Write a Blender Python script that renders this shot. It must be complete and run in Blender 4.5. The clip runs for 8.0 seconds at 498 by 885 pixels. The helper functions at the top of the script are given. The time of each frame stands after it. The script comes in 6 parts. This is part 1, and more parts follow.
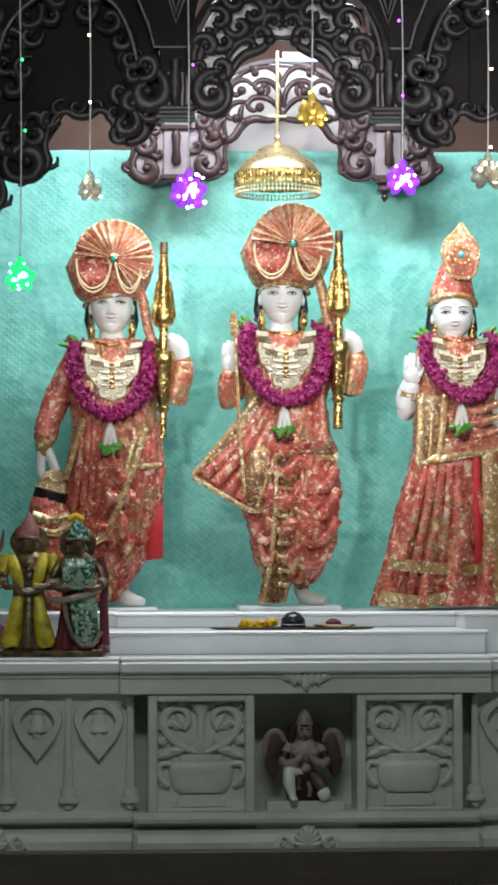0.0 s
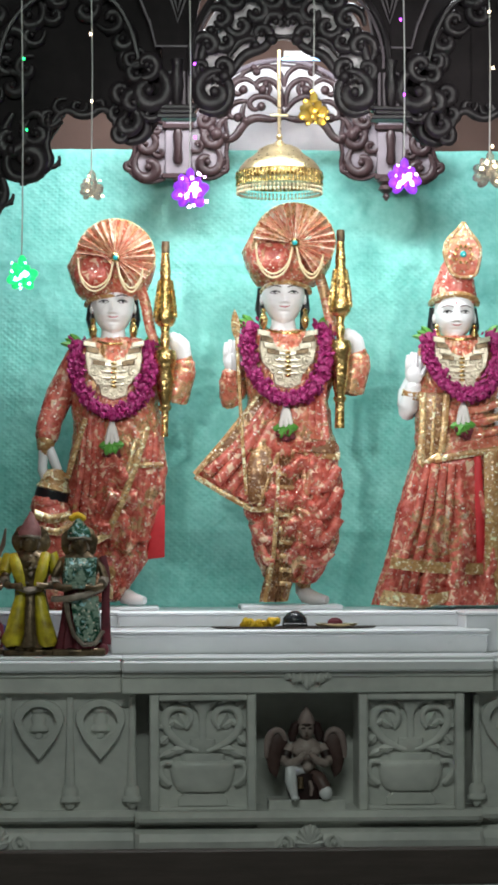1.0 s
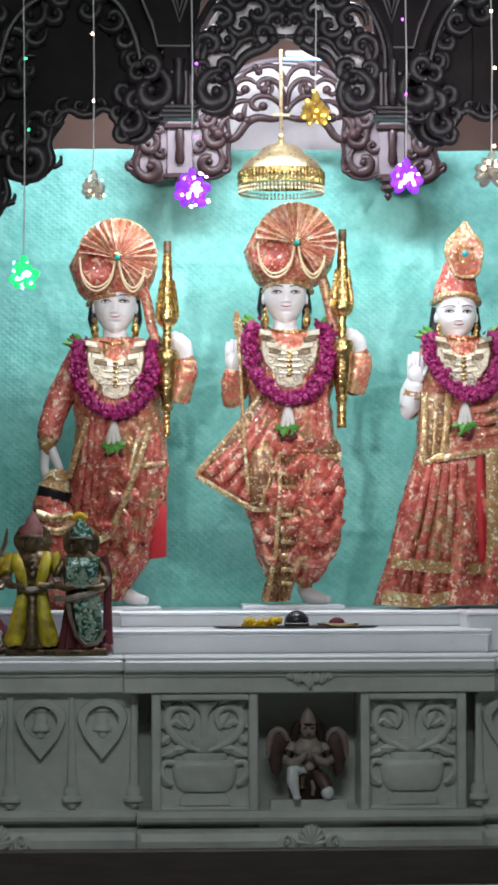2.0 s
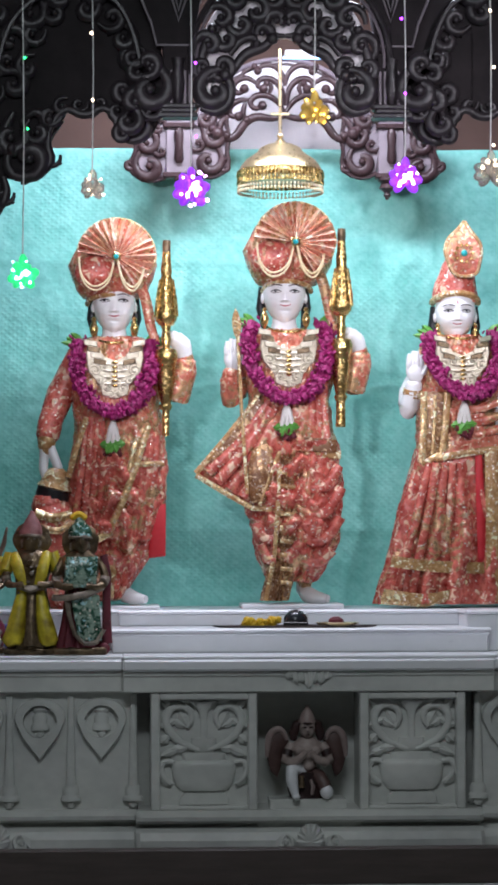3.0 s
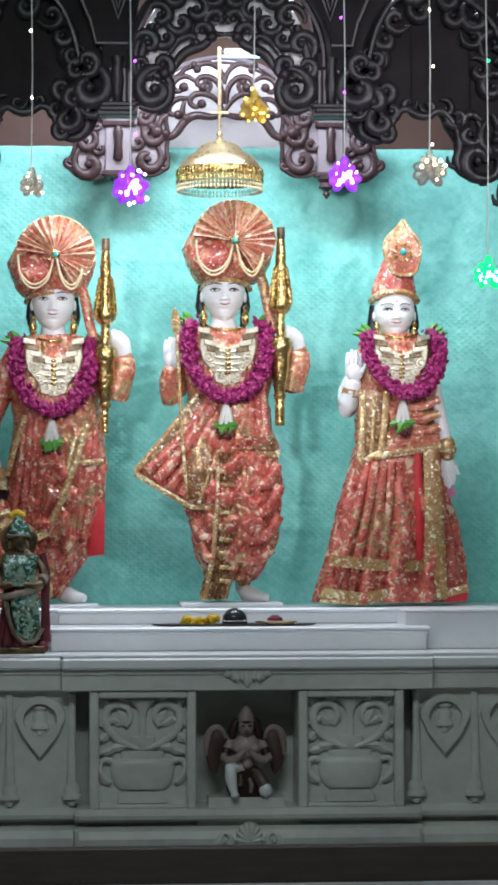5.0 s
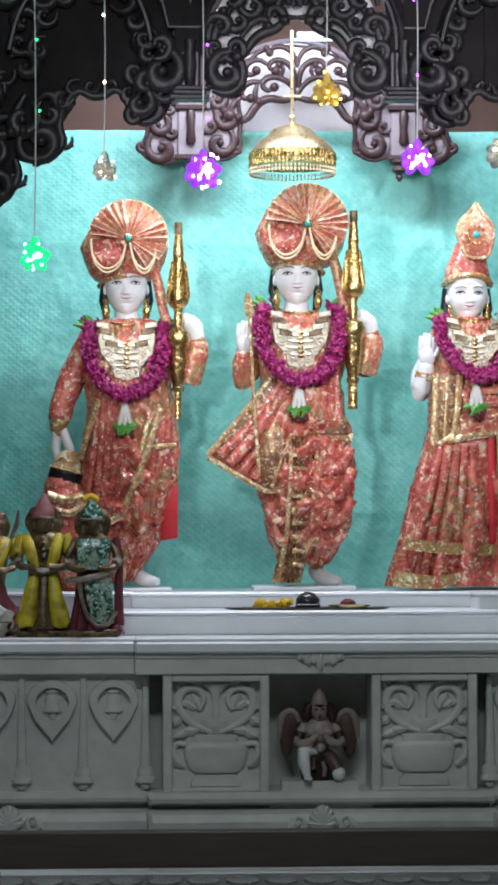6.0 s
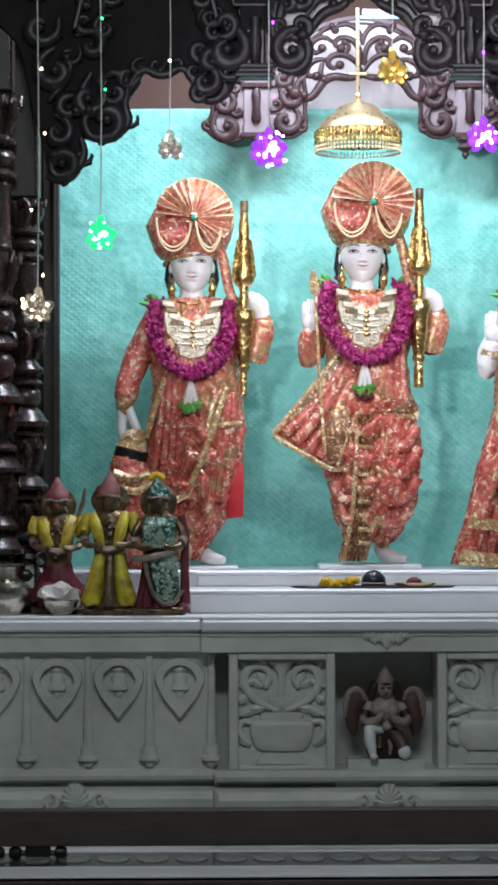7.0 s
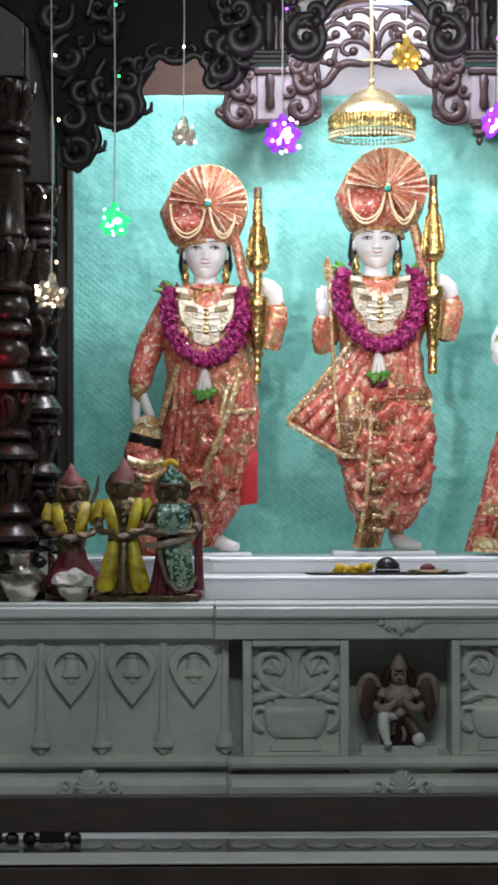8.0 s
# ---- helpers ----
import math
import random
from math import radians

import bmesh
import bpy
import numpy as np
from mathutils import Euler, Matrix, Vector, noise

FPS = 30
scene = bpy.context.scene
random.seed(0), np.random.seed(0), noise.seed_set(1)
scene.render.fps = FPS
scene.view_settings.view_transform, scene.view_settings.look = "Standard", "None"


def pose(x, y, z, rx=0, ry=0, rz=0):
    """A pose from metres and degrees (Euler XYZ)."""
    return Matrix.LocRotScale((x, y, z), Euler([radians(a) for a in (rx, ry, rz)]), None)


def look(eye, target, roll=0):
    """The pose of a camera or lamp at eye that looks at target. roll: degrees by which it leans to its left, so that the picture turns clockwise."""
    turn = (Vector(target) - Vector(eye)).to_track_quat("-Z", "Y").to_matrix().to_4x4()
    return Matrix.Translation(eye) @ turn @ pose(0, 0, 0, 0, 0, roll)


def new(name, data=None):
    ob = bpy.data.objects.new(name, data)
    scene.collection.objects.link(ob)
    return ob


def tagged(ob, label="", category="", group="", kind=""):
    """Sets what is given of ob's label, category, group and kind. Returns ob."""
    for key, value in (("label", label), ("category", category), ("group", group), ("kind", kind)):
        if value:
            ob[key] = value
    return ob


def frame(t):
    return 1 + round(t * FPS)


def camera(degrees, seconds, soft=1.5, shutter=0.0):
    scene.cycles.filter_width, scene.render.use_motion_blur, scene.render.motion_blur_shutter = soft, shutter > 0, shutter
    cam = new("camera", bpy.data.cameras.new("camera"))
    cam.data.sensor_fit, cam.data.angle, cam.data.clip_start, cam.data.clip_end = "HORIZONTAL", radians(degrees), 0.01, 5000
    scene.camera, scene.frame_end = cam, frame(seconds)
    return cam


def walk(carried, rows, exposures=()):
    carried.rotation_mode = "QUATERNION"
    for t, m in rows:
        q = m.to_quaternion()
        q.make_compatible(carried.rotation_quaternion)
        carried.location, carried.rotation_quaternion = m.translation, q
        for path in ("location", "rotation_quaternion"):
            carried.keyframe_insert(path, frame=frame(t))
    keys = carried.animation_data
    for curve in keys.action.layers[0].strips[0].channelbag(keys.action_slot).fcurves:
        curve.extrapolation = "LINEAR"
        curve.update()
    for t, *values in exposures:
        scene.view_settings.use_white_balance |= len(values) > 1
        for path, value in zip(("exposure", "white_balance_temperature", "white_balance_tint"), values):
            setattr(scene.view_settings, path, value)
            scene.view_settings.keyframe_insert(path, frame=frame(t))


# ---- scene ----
# ---- camera: turns on the spot, far from the shrine, with a long lens ----
F, H, EYE, AXIS = 4500.0, 960.0, 1.5, 0.05
CX, CY = -0.127, -2.68   # where the camera stands
cam = camera(2 * math.degrees(math.atan(441 / F)), 8.0, soft=3.3)
# seconds, sideways and upward swing of the view in thousandths of a third of the distance
ROWS = [
    (0.0, 0, 0), (0.5, 0, 0), (1.0, 3, -1.6), (1.5, 6.3, -1.6), (3.0, 4.7, -3.5), (3.5, -12, -3.6),
    (4.0, -49.5, -4), (4.2, -66, -4.4), (4.75, -104, -6), (5.3, -96, -9), (5.5, -76, -13.5), (6.0, 26, -35),
    (6.5, 104, -57), (7.0, 142.5, -73), (7.5, 157.5, -87.5), (8.0, 167, -96.5),
]
ROLL = 0.15
walk(cam, [(t, pose(CX, CY, EYE, 90 + math.degrees(math.atan((H - 784 + b) / F)), ROLL, math.degrees(math.atan(a / F) - math.atan(AXIS)))) for t, a, b in ROWS],
     [(0.0, 0.04, 6520, 12), (1.5, 0.04, 6500, 12), (2.0, 0.0, 6300, 18), (3.0, -0.04, 6080, 25), (3.6, -0.03, 6080, 25), (4.0, 0.01, 6060, 15), (5.5, 0.05, 6060, 16), (7.0, 0.11, 6120, 20), (8.0, 0.11, 6350, 19)])

# ---- light: dim hall, bright lamps hidden in the top of the shrine ----
world = bpy.data.worlds.new("world")
scene.world = world
world.use_nodes = True
world.node_tree.nodes["Background"].inputs["Color"].default_value = (0.8, 0.9, 1.0, 1)
world.node_tree.nodes["Background"].inputs["Strength"].default_value = 0.10


def area_lamp(name, eye, target, w, h, power, colour):
    d = bpy.data.lights.new(name, "AREA")
    d.shape, d.size, d.size_y, d.energy, d.color = "RECTANGLE", w, h, power, colour
    ob = new(name, d)
    ob.matrix_world = look(eye, target)
    return ob


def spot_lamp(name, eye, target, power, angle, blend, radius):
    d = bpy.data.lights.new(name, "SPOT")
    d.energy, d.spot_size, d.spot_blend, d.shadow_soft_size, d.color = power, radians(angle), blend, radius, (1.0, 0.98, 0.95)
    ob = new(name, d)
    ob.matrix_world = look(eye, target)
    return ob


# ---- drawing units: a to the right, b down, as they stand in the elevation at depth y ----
def U(y):
    return (y - CY) / F


def X(a, y):
    return CX + (y - CY) * (AXIS + (a - 441) / F)


def Z(b, y):
    return EYE + (y - CY) * (H - b) / F


def P(a, b, y, off=0.0):
    return Vector((X(a, y), y + off, Z(b, y)))


# one long lamp behind the head of the front arch
area_lamp("shrine_lamp", P(505, -50, 5.0), P(505, 860, 5.50), 1.5, 0.12, 35, (0.90, 0.97, 1.0))
area_lamp("hall_lamp", (0.0, 1.4, 3.7), (0.3, 4.4, 0.9), 1.6, 0.4, 42, (0.88, 1.0, 0.92))
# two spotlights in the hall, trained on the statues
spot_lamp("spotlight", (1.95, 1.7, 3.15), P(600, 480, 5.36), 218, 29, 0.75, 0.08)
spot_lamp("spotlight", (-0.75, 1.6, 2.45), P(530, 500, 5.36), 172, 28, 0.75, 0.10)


# ---- materials ----
def material(name, c1, c2, scale=8.0, rough=0.5, metal=0.0, bump=0.0, bscale=60.0, stretch=(1, 1, 1), rvar=0.1, fine=0.25, coat=0.0, trans=0.0, sss=0.0, spec=0.5):
    m = bpy.data.materials.new(name)
    m.use_nodes = True
    nt = m.node_tree
    n, l = nt.nodes, nt.links
    p = n["Principled BSDF"]
    tc = n.new("ShaderNodeTexCoord")
    mp = n.new("ShaderNodeMapping")
    mp.inputs["Scale"].default_value = stretch
    l.new(tc.outputs["Object"], mp.inputs["Vector"])
    big = n.new("ShaderNodeTexNoise")
    big.inputs["Scale"].default_value, big.inputs["Detail"].default_value = scale, 4
    small = n.new("ShaderNodeTexNoise")
    small.inputs["Scale"].default_value, small.inputs["Detail"].default_value = bscale, 3
    l.new(mp.outputs[0], big.inputs["Vector"])
    l.new(mp.outputs[0], small.inputs["Vector"])
    mix = n.new("ShaderNodeMix")
    mix.data_type = "FLOAT"
    mix.inputs[0].default_value = fine
    l.new(big.outputs["Fac"], mix.inputs[2])
    l.new(small.outputs["Fac"], mix.inputs[3])
    ramp = n.new("ShaderNodeValToRGB")
    ramp.color_ramp.elements[0].position, ramp.color_ramp.elements[1].position = 0.32, 0.68
    ramp.color_ramp.elements[0].color, ramp.color_ramp.elements[1].color = (*c1, 1), (*c2, 1)
    l.new(mix.outputs[0], ramp.inputs[0])
    l.new(ramp.outputs[0], p.inputs["Base Color"])
    rr = n.new("ShaderNodeMapRange")
    rr.inputs[3].default_value, rr.inputs[4].default_value = max(0.03, rough - rvar), min(1, rough + rvar)
    l.new(small.outputs["Fac"], rr.inputs[0])
    l.new(rr.outputs[0], p.inputs["Roughness"])
    p.inputs["Metallic"].default_value = metal
    p.inputs["Specular IOR Level"].default_value = spec
    p.inputs["Coat Weight"].default_value = coat
    p.inputs["Transmission Weight"].default_value = trans
    if sss:
        p.inputs["Subsurface Weight"].default_value = sss
        p.inputs["Subsurface Scale"].default_value = 0.01
    if bump:
        bp = n.new("ShaderNodeBump")
        bp.inputs["Strength"].default_value, bp.inputs["Distance"].default_value = bump, 0.004
        l.new(small.outputs["Fac"], bp.inputs["Height"])
        l.new(bp.outputs[0], p.inputs["Normal"])
    return m


def glow(name, colour, strength):
    m = bpy.data.materials.new(name)
    m.use_nodes = True
    p = m.node_tree.nodes["Principled BSDF"]
    p.inputs["Base Color"].default_value = (*colour, 1)
    p.inputs["Emission Color"].default_value = (*colour, 1)
    p.inputs["Emission Strength"].default_value = strength
    return m


def brocade(name, red1, red2, gold, cover, scale, metal=0.5):
    """Woven silk: red ground, worn gold figures and sparkling sequins."""
    m = material(name, red1, red2, scale=26, rough=0.28, bump=0.7, bscale=75, fine=0.3)
    nt = m.node_tree
    n, l = nt.nodes, nt.links
    p = n["Principled BSDF"]
    ramp = p.inputs["Base Color"].links[0].from_node
    tc = [x for x in n if x.type == "TEX_COORD"][0]
    blot = n.new("ShaderNodeTexNoise")
    blot.inputs["Scale"].default_value, blot.inputs["Detail"].default_value, blot.inputs["Distortion"].default_value = scale, 2.5, 1.2
    vor = n.new("ShaderNodeTexVoronoi")
    vor.inputs["Scale"].default_value = 210
    patch = n.new("ShaderNodeTexNoise")
    patch.inputs["Scale"].default_value, patch.inputs["Detail"].default_value = 7.5, 2
    l.new(tc.outputs["Object"], patch.inputs["Vector"])
    both = n.new("ShaderNodeMath")
    both.operation = "MULTIPLY_ADD"
    both.inputs[1].default_value = 0.75
    l.new(patch.outputs["Fac"], both.inputs[0])
    low = n.new("ShaderNodeMath")
    low.operation = "SUBTRACT"
    low.inputs[1].default_value = 0.375
    l.new(both.outputs[0], low.inputs[0])
    l.new(tc.outputs["Object"], blot.inputs["Vector"])
    l.new(tc.outputs["Object"], vor.inputs["Vector"])
    a = n.new("ShaderNodeMapRange")
    a.inputs[1].default_value, a.inputs[2].default_value = cover, cover + 0.11
    l.new(blot.outputs["Fac"], both.inputs[2])
    l.new(low.outputs[0], a.inputs[0])
    mix = n.new("ShaderNodeMix")
    mix.data_type = "RGBA"
    l.new(a.outputs[0], mix.inputs[0])
    l.new(ramp.outputs[0], mix.inputs[6])
    mix.inputs[7].default_value = (*gold, 1)
    # sequins: bright cells scattered at random
    s = n.new("ShaderNodeMapRange")
    s.inputs[1].default_value, s.inputs[2].default_value = 0.955, 0.968
    sep = n.new("ShaderNodeSeparateColor")
    l.new(vor.outputs["Color"], sep.inputs[0])
    l.new(sep.outputs[0], s.inputs[0])
    mix2 = n.new("ShaderNodeMix")
    mix2.data_type = "RGBA"
    l.new(s.outputs[0], mix2.inputs[0])
    mix2.inputs[7].default_value = (0.98, 0.88, 0.76, 1)
    # paler blotches: woven figures, and on the robes cream highlights painted in
    pale = n.new("ShaderNodeTexNoise")
    pale.inputs["Scale"].default_value, pale.inputs["Detail"].default_value, pale.inputs["Distortion"].default_value = 1.35 * scale, 1.5, 0.8
    l.new(tc.outputs["Object"], pale.inputs["Vector"])
    pr = n.new("ShaderNodeMapRange")
    pr.inputs[1].default_value, pr.inputs[2].default_value, pr.inputs[4].default_value = 0.58, 0.66, 0.85
    l.new(pale.outputs["Fac"], pr.inputs[0])
    mix3 = n.new("ShaderNodeMix")
    mix3.data_type = "RGBA"
    l.new(pr.outputs[0], mix3.inputs[0])
    l.new(mix.outputs[2], mix3.inputs[6])
    mix3.inputs[7].default_value = (min(1, gold[0] * 1.5), gold[1] * 1.8, gold[2] * 2.4, 1)
    l.new(mix3.outputs[2], mix2.inputs[6])
    l.new(mix2.outputs[2], p.inputs["Base Color"])
    mx = n.new("ShaderNodeMath")
    mx.operation = "MAXIMUM"
    half = n.new("ShaderNodeMath")
    half.operation = "MULTIPLY"
    half.inputs[1].default_value = metal
    l.new(a.outputs[0], half.inputs[0])
    l.new(half.outputs[0], mx.inputs[0])
    dim = n.new("ShaderNodeMath")
    dim.operation = "MULTIPLY"
    dim.inputs[1].default_value = 0.9 * metal
    l.new(s.outputs[0], dim.inputs[0])
    l.new(dim.outputs[0], mx.inputs[1])
    l.new(mx.outputs[0], p.inputs["Metallic"])
    return m


def woven(name, c1, c2):
    """Crinkled cloth with a fine lattice of small lozenges."""
    m = material(name, c1, c2, scale=5, rough=0.5, bump=0.6, bscale=48, fine=0.5)
    n, l = m.node_tree.nodes, m.node_tree.links
    old = [x for x in n if x.type == "BUMP"][0]
    tc = [x for x in n if x.type == "TEX_COORD"][0]
    waves = []
    for turn in (0.88, -0.92):
        mp = n.new("ShaderNodeMapping")
        mp.inputs["Rotation"].default_value = (0, turn, 0)
        wv = n.new("ShaderNodeTexWave")
        wv.inputs["Scale"].default_value, wv.inputs["Distortion"].default_value, wv.inputs["Detail"].default_value = 19, 1.6, 1
        l.new(tc.outputs["Object"], mp.inputs["Vector"])
        l.new(mp.outputs[0], wv.inputs["Vector"])
        waves.append(wv)
    dots = n.new("ShaderNodeMath")
    dots.operation = "MULTIPLY"
    for k in (0, 1):
        l.new(waves[k].outputs["Fac"], dots.inputs[k])
    # the weave shows more in some stretches than in others
    worn = n.new("ShaderNodeTexNoise")
    worn.inputs["Scale"].default_value = 3.5
    l.new(tc.outputs["Object"], worn.inputs["Vector"])
    some = n.new("ShaderNodeMapRange")
    some.inputs[1].default_value, some.inputs[2].default_value, some.inputs[3].default_value, some.inputs[4].default_value = 0.35, 0.65, 0.15, 1.0
    l.new(worn.outputs["Fac"], some.inputs[0])
    lift = n.new("ShaderNodeMath")
    lift.operation = "MULTIPLY"
    l.new(dots.outputs[0], lift.inputs[0])
    l.new(some.outputs[0], lift.inputs[1])
    bp = n.new("ShaderNodeBump")
    bp.inputs["Strength"].default_value, bp.inputs["Distance"].default_value = 0.30, 0.004
    l.new(lift.outputs[0], bp.inputs["Height"])
    l.new(old.outputs[0], bp.inputs["Normal"])
    l.new(bp.outputs[0], n["Principled BSDF"].inputs["Normal"])
    return m


M_CLOTH = woven("backdrop_cloth", (0.14, 0.52, 0.45), (0.27, 0.69, 0.62))
M_WALL = material("brown_plaster", (0.075, 0.040, 0.030), (0.105, 0.060, 0.046), scale=3, rough=0.85, bump=0.1)
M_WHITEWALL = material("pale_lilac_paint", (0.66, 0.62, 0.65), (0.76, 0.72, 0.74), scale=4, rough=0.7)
M_HALL = material("hall_plaster", (0.5, 0.5, 0.47), (0.6, 0.6, 0.57), scale=2, rough=0.9)
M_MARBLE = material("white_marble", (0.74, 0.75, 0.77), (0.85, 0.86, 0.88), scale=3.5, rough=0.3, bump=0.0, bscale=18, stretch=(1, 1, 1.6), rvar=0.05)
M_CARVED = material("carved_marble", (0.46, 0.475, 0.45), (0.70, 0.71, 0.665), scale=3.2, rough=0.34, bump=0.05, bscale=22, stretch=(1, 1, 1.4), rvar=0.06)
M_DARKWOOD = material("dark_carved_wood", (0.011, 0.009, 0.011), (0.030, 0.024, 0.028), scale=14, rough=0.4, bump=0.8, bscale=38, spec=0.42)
M_DARKBOARD = material("dull_dark_board", (0.010, 0.008, 0.009), (0.024, 0.019, 0.021), scale=9, rough=0.6, bump=0.25, bscale=40, spec=0.1)
M_LACQUER = material("dark_lacquer", (0.020, 0.013, 0.012), (0.052, 0.034, 0.030), scale=16, rough=0.26, bump=0.15, bscale=60)
# lighter copy of the carved wood; its lit tone is held in the colour
M_LITWOOD = material("lit_brown_wood", (0.022, 0.012, 0.013), (0.056, 0.033, 0.035), scale=16, rough=0.3, bump=0.2, bscale=80, spec=0.25)
M_GREYWOOD = material("grey_painted_wood", (0.10, 0.082, 0.098), (0.17, 0.14, 0.16), scale=12, rough=0.45, bump=0.1)
# front arch's pale backing paint again, darkened in colour where the lamps strike
M_LILAC = material("dimmed_lilac_backing", (0.135, 0.112, 0.126), (0.215, 0.182, 0.202), scale=9, rough=0.4, bump=0.15, bscale=50)
M_POST = material("brown_post_wood", (0.018, 0.013, 0.010), (0.035, 0.026, 0.02), scale=9, rough=0.45, bump=0.2, bscale=50, stretch=(6, 6, 1))
M_BEAM = material("dark_beam_wood", (0.055, 0.041, 0.036), (0.085, 0.065, 0.058), scale=6, rough=0.5, bump=0.15, stretch=(1, 8, 8))
M_SKIN = material("polished_white_marble", (0.88, 0.88, 0.90), (0.94, 0.94, 0.95), scale=9, rough=0.3, coat=0.3)
M_HAIR = material("black_paint", (0.006, 0.006, 0.008), (0.015, 0.015, 0.02), rough=0.4)
M_LIP = material("red_paint", (0.45, 0.08, 0.10), (0.5, 0.1, 0.13), rough=0.4)
M_BROW = material("brown_paint", (0.05, 0.03, 0.03), (0.09, 0.06, 0.06), rough=0.5)
M_SILK = brocade("red_gold_brocade", (0.33, 0.028, 0.022), (0.80, 0.22, 0.16), (0.60, 0.38, 0.20), 0.60, 30)
M_PALESILK = brocade("pale_highlight_silk", (0.74, 0.36, 0.25), (0.94, 0.70, 0.54), (0.84, 0.62, 0.42), 0.52, 24, 0.2)
M_SILK2 = brocade("orange_gold_brocade", (0.40, 0.05, 0.03), (0.82, 0.31, 0.20), (0.58, 0.36, 0.18), 0.49, 34)
M_BORDER = brocade("gold_border", (0.30, 0.14, 0.05), (0.58, 0.34, 0.14), (0.78, 0.56, 0.28), 0.52, 40)
M_BRONZE = brocade("brown_gold_brocade", (0.15, 0.06, 0.025), (0.30, 0.14, 0.06), (0.55, 0.33, 0.15), 0.56, 45)
M_RED = material("plain_red_silk", (0.62, 0.02, 0.03), (0.75, 0.05, 0.06), scale=20, rough=0.5)
M_GOLD = material("worn_gold", (0.50, 0.31, 0.09), (0.86, 0.64, 0.28), scale=40, rough=0.26, metal=1.0, bump=0.8, bscale=75)
M_BRASS = material("pale_brass", (0.62, 0.47, 0.25), (0.76, 0.62, 0.38), scale=20, rough=0.30, metal=0.92, bump=0.08, bscale=80)
M_PEARL = material("pearl", (0.78, 0.62, 0.36), (0.86, 0.74, 0.5), rough=0.3)
M_SILVER = material("cream_metal_filigree", (0.48, 0.42, 0.30), (0.74, 0.69, 0.56), scale=60, rough=0.35, metal=0.5, bump=0.3, bscale=150)
M_FLOWER = material("magenta_petals", (0.16, 0.003, 0.06), (0.38, 0.012, 0.15), scale=60, rough=0.6, bump=0.3, bscale=160)
M_LEAF = material("green_leaf", (0.06, 0.25, 0.03), (0.14, 0.42, 0.07), scale=40, rough=0.45)
M_WHITEPET = material("white_petals", (0.75, 0.72, 0.68), (0.85, 0.82, 0.8), scale=50, rough=0.6)
M_YELLOW = material("yellow_petals", (0.72, 0.42, 0.01), (0.85, 0.58, 0.03), scale=70, rough=0.6)
M_BLACKSTONE = material("black_stone", (0.012, 0.014, 0.018), (0.03, 0.032, 0.04), rough=0.25)
M_GEM = material("turquoise_gem", (0.02, 0.35, 0.36), (0.05, 0.5, 0.5), rough=0.1)
# patchy tarnish; the lighter tone also puts highlights into the colour
M_OLDBRASS = material("tarnished_brass", (0.05, 0.035, 0.022), (0.30, 0.21, 0.12), scale=30, rough=0.36, metal=0.6, bump=0.5, bscale=90)
M_YSILK = material("yellow_silk", (0.24, 0.16, 0.01), (0.82, 0.68, 0.04), scale=22, rough=0.42, bump=0.4)
M_MAROON = material("maroon_cloth", (0.09, 0.01, 0.018), (0.17, 0.02, 0.035), scale=25, rough=0.6)
M_CAP = material("dusty_red_cap", (0.16, 0.05, 0.05), (0.40, 0.17, 0.17), scale=24, rough=0.6)
M_BLUE = material("blue_cloth", (0.02, 0.04, 0.16), (0.05, 0.08, 0.26), scale=25, rough=0.6)
M_SILVERPOT = material("silver_pot", (0.45, 0.43, 0.36), (0.65, 0.63, 0.55), scale=15, rough=0.25, metal=1.0, bump=0.1)
M_WIRE = material("clear_wire", (0.5, 0.52, 0.5), (0.7, 0.7, 0.68), rough=0.4)
M_BLACKMETAL = material("black_metal", (0.006, 0.006, 0.006), (0.014, 0.013, 0.013), rough=0.4)
M_FLOOR = material("floor_marble", (0.52, 0.53, 0.53), (0.66, 0.67, 0.66), scale=5, rough=0.18, bump=0.03)
M_INLAY = material("dark_inlay_stone", (0.03, 0.03, 0.032), (0.07, 0.07, 0.07), scale=9, rough=0.15)
M_INLAY2 = material("grey_inlay_stone", (0.20, 0.20, 0.20), (0.34, 0.34, 0.33), scale=12, rough=0.15)
M_STEP = material("brown_step_stone", (0.05, 0.032, 0.027), (0.08, 0.056, 0.048), scale=7, rough=0.35)
M_GREENSILK = brocade("green_print_cloth", (0.012, 0.06, 0.035), (0.03, 0.13, 0.08), (0.36, 0.50, 0.40), 0.53, 44, 0.05)


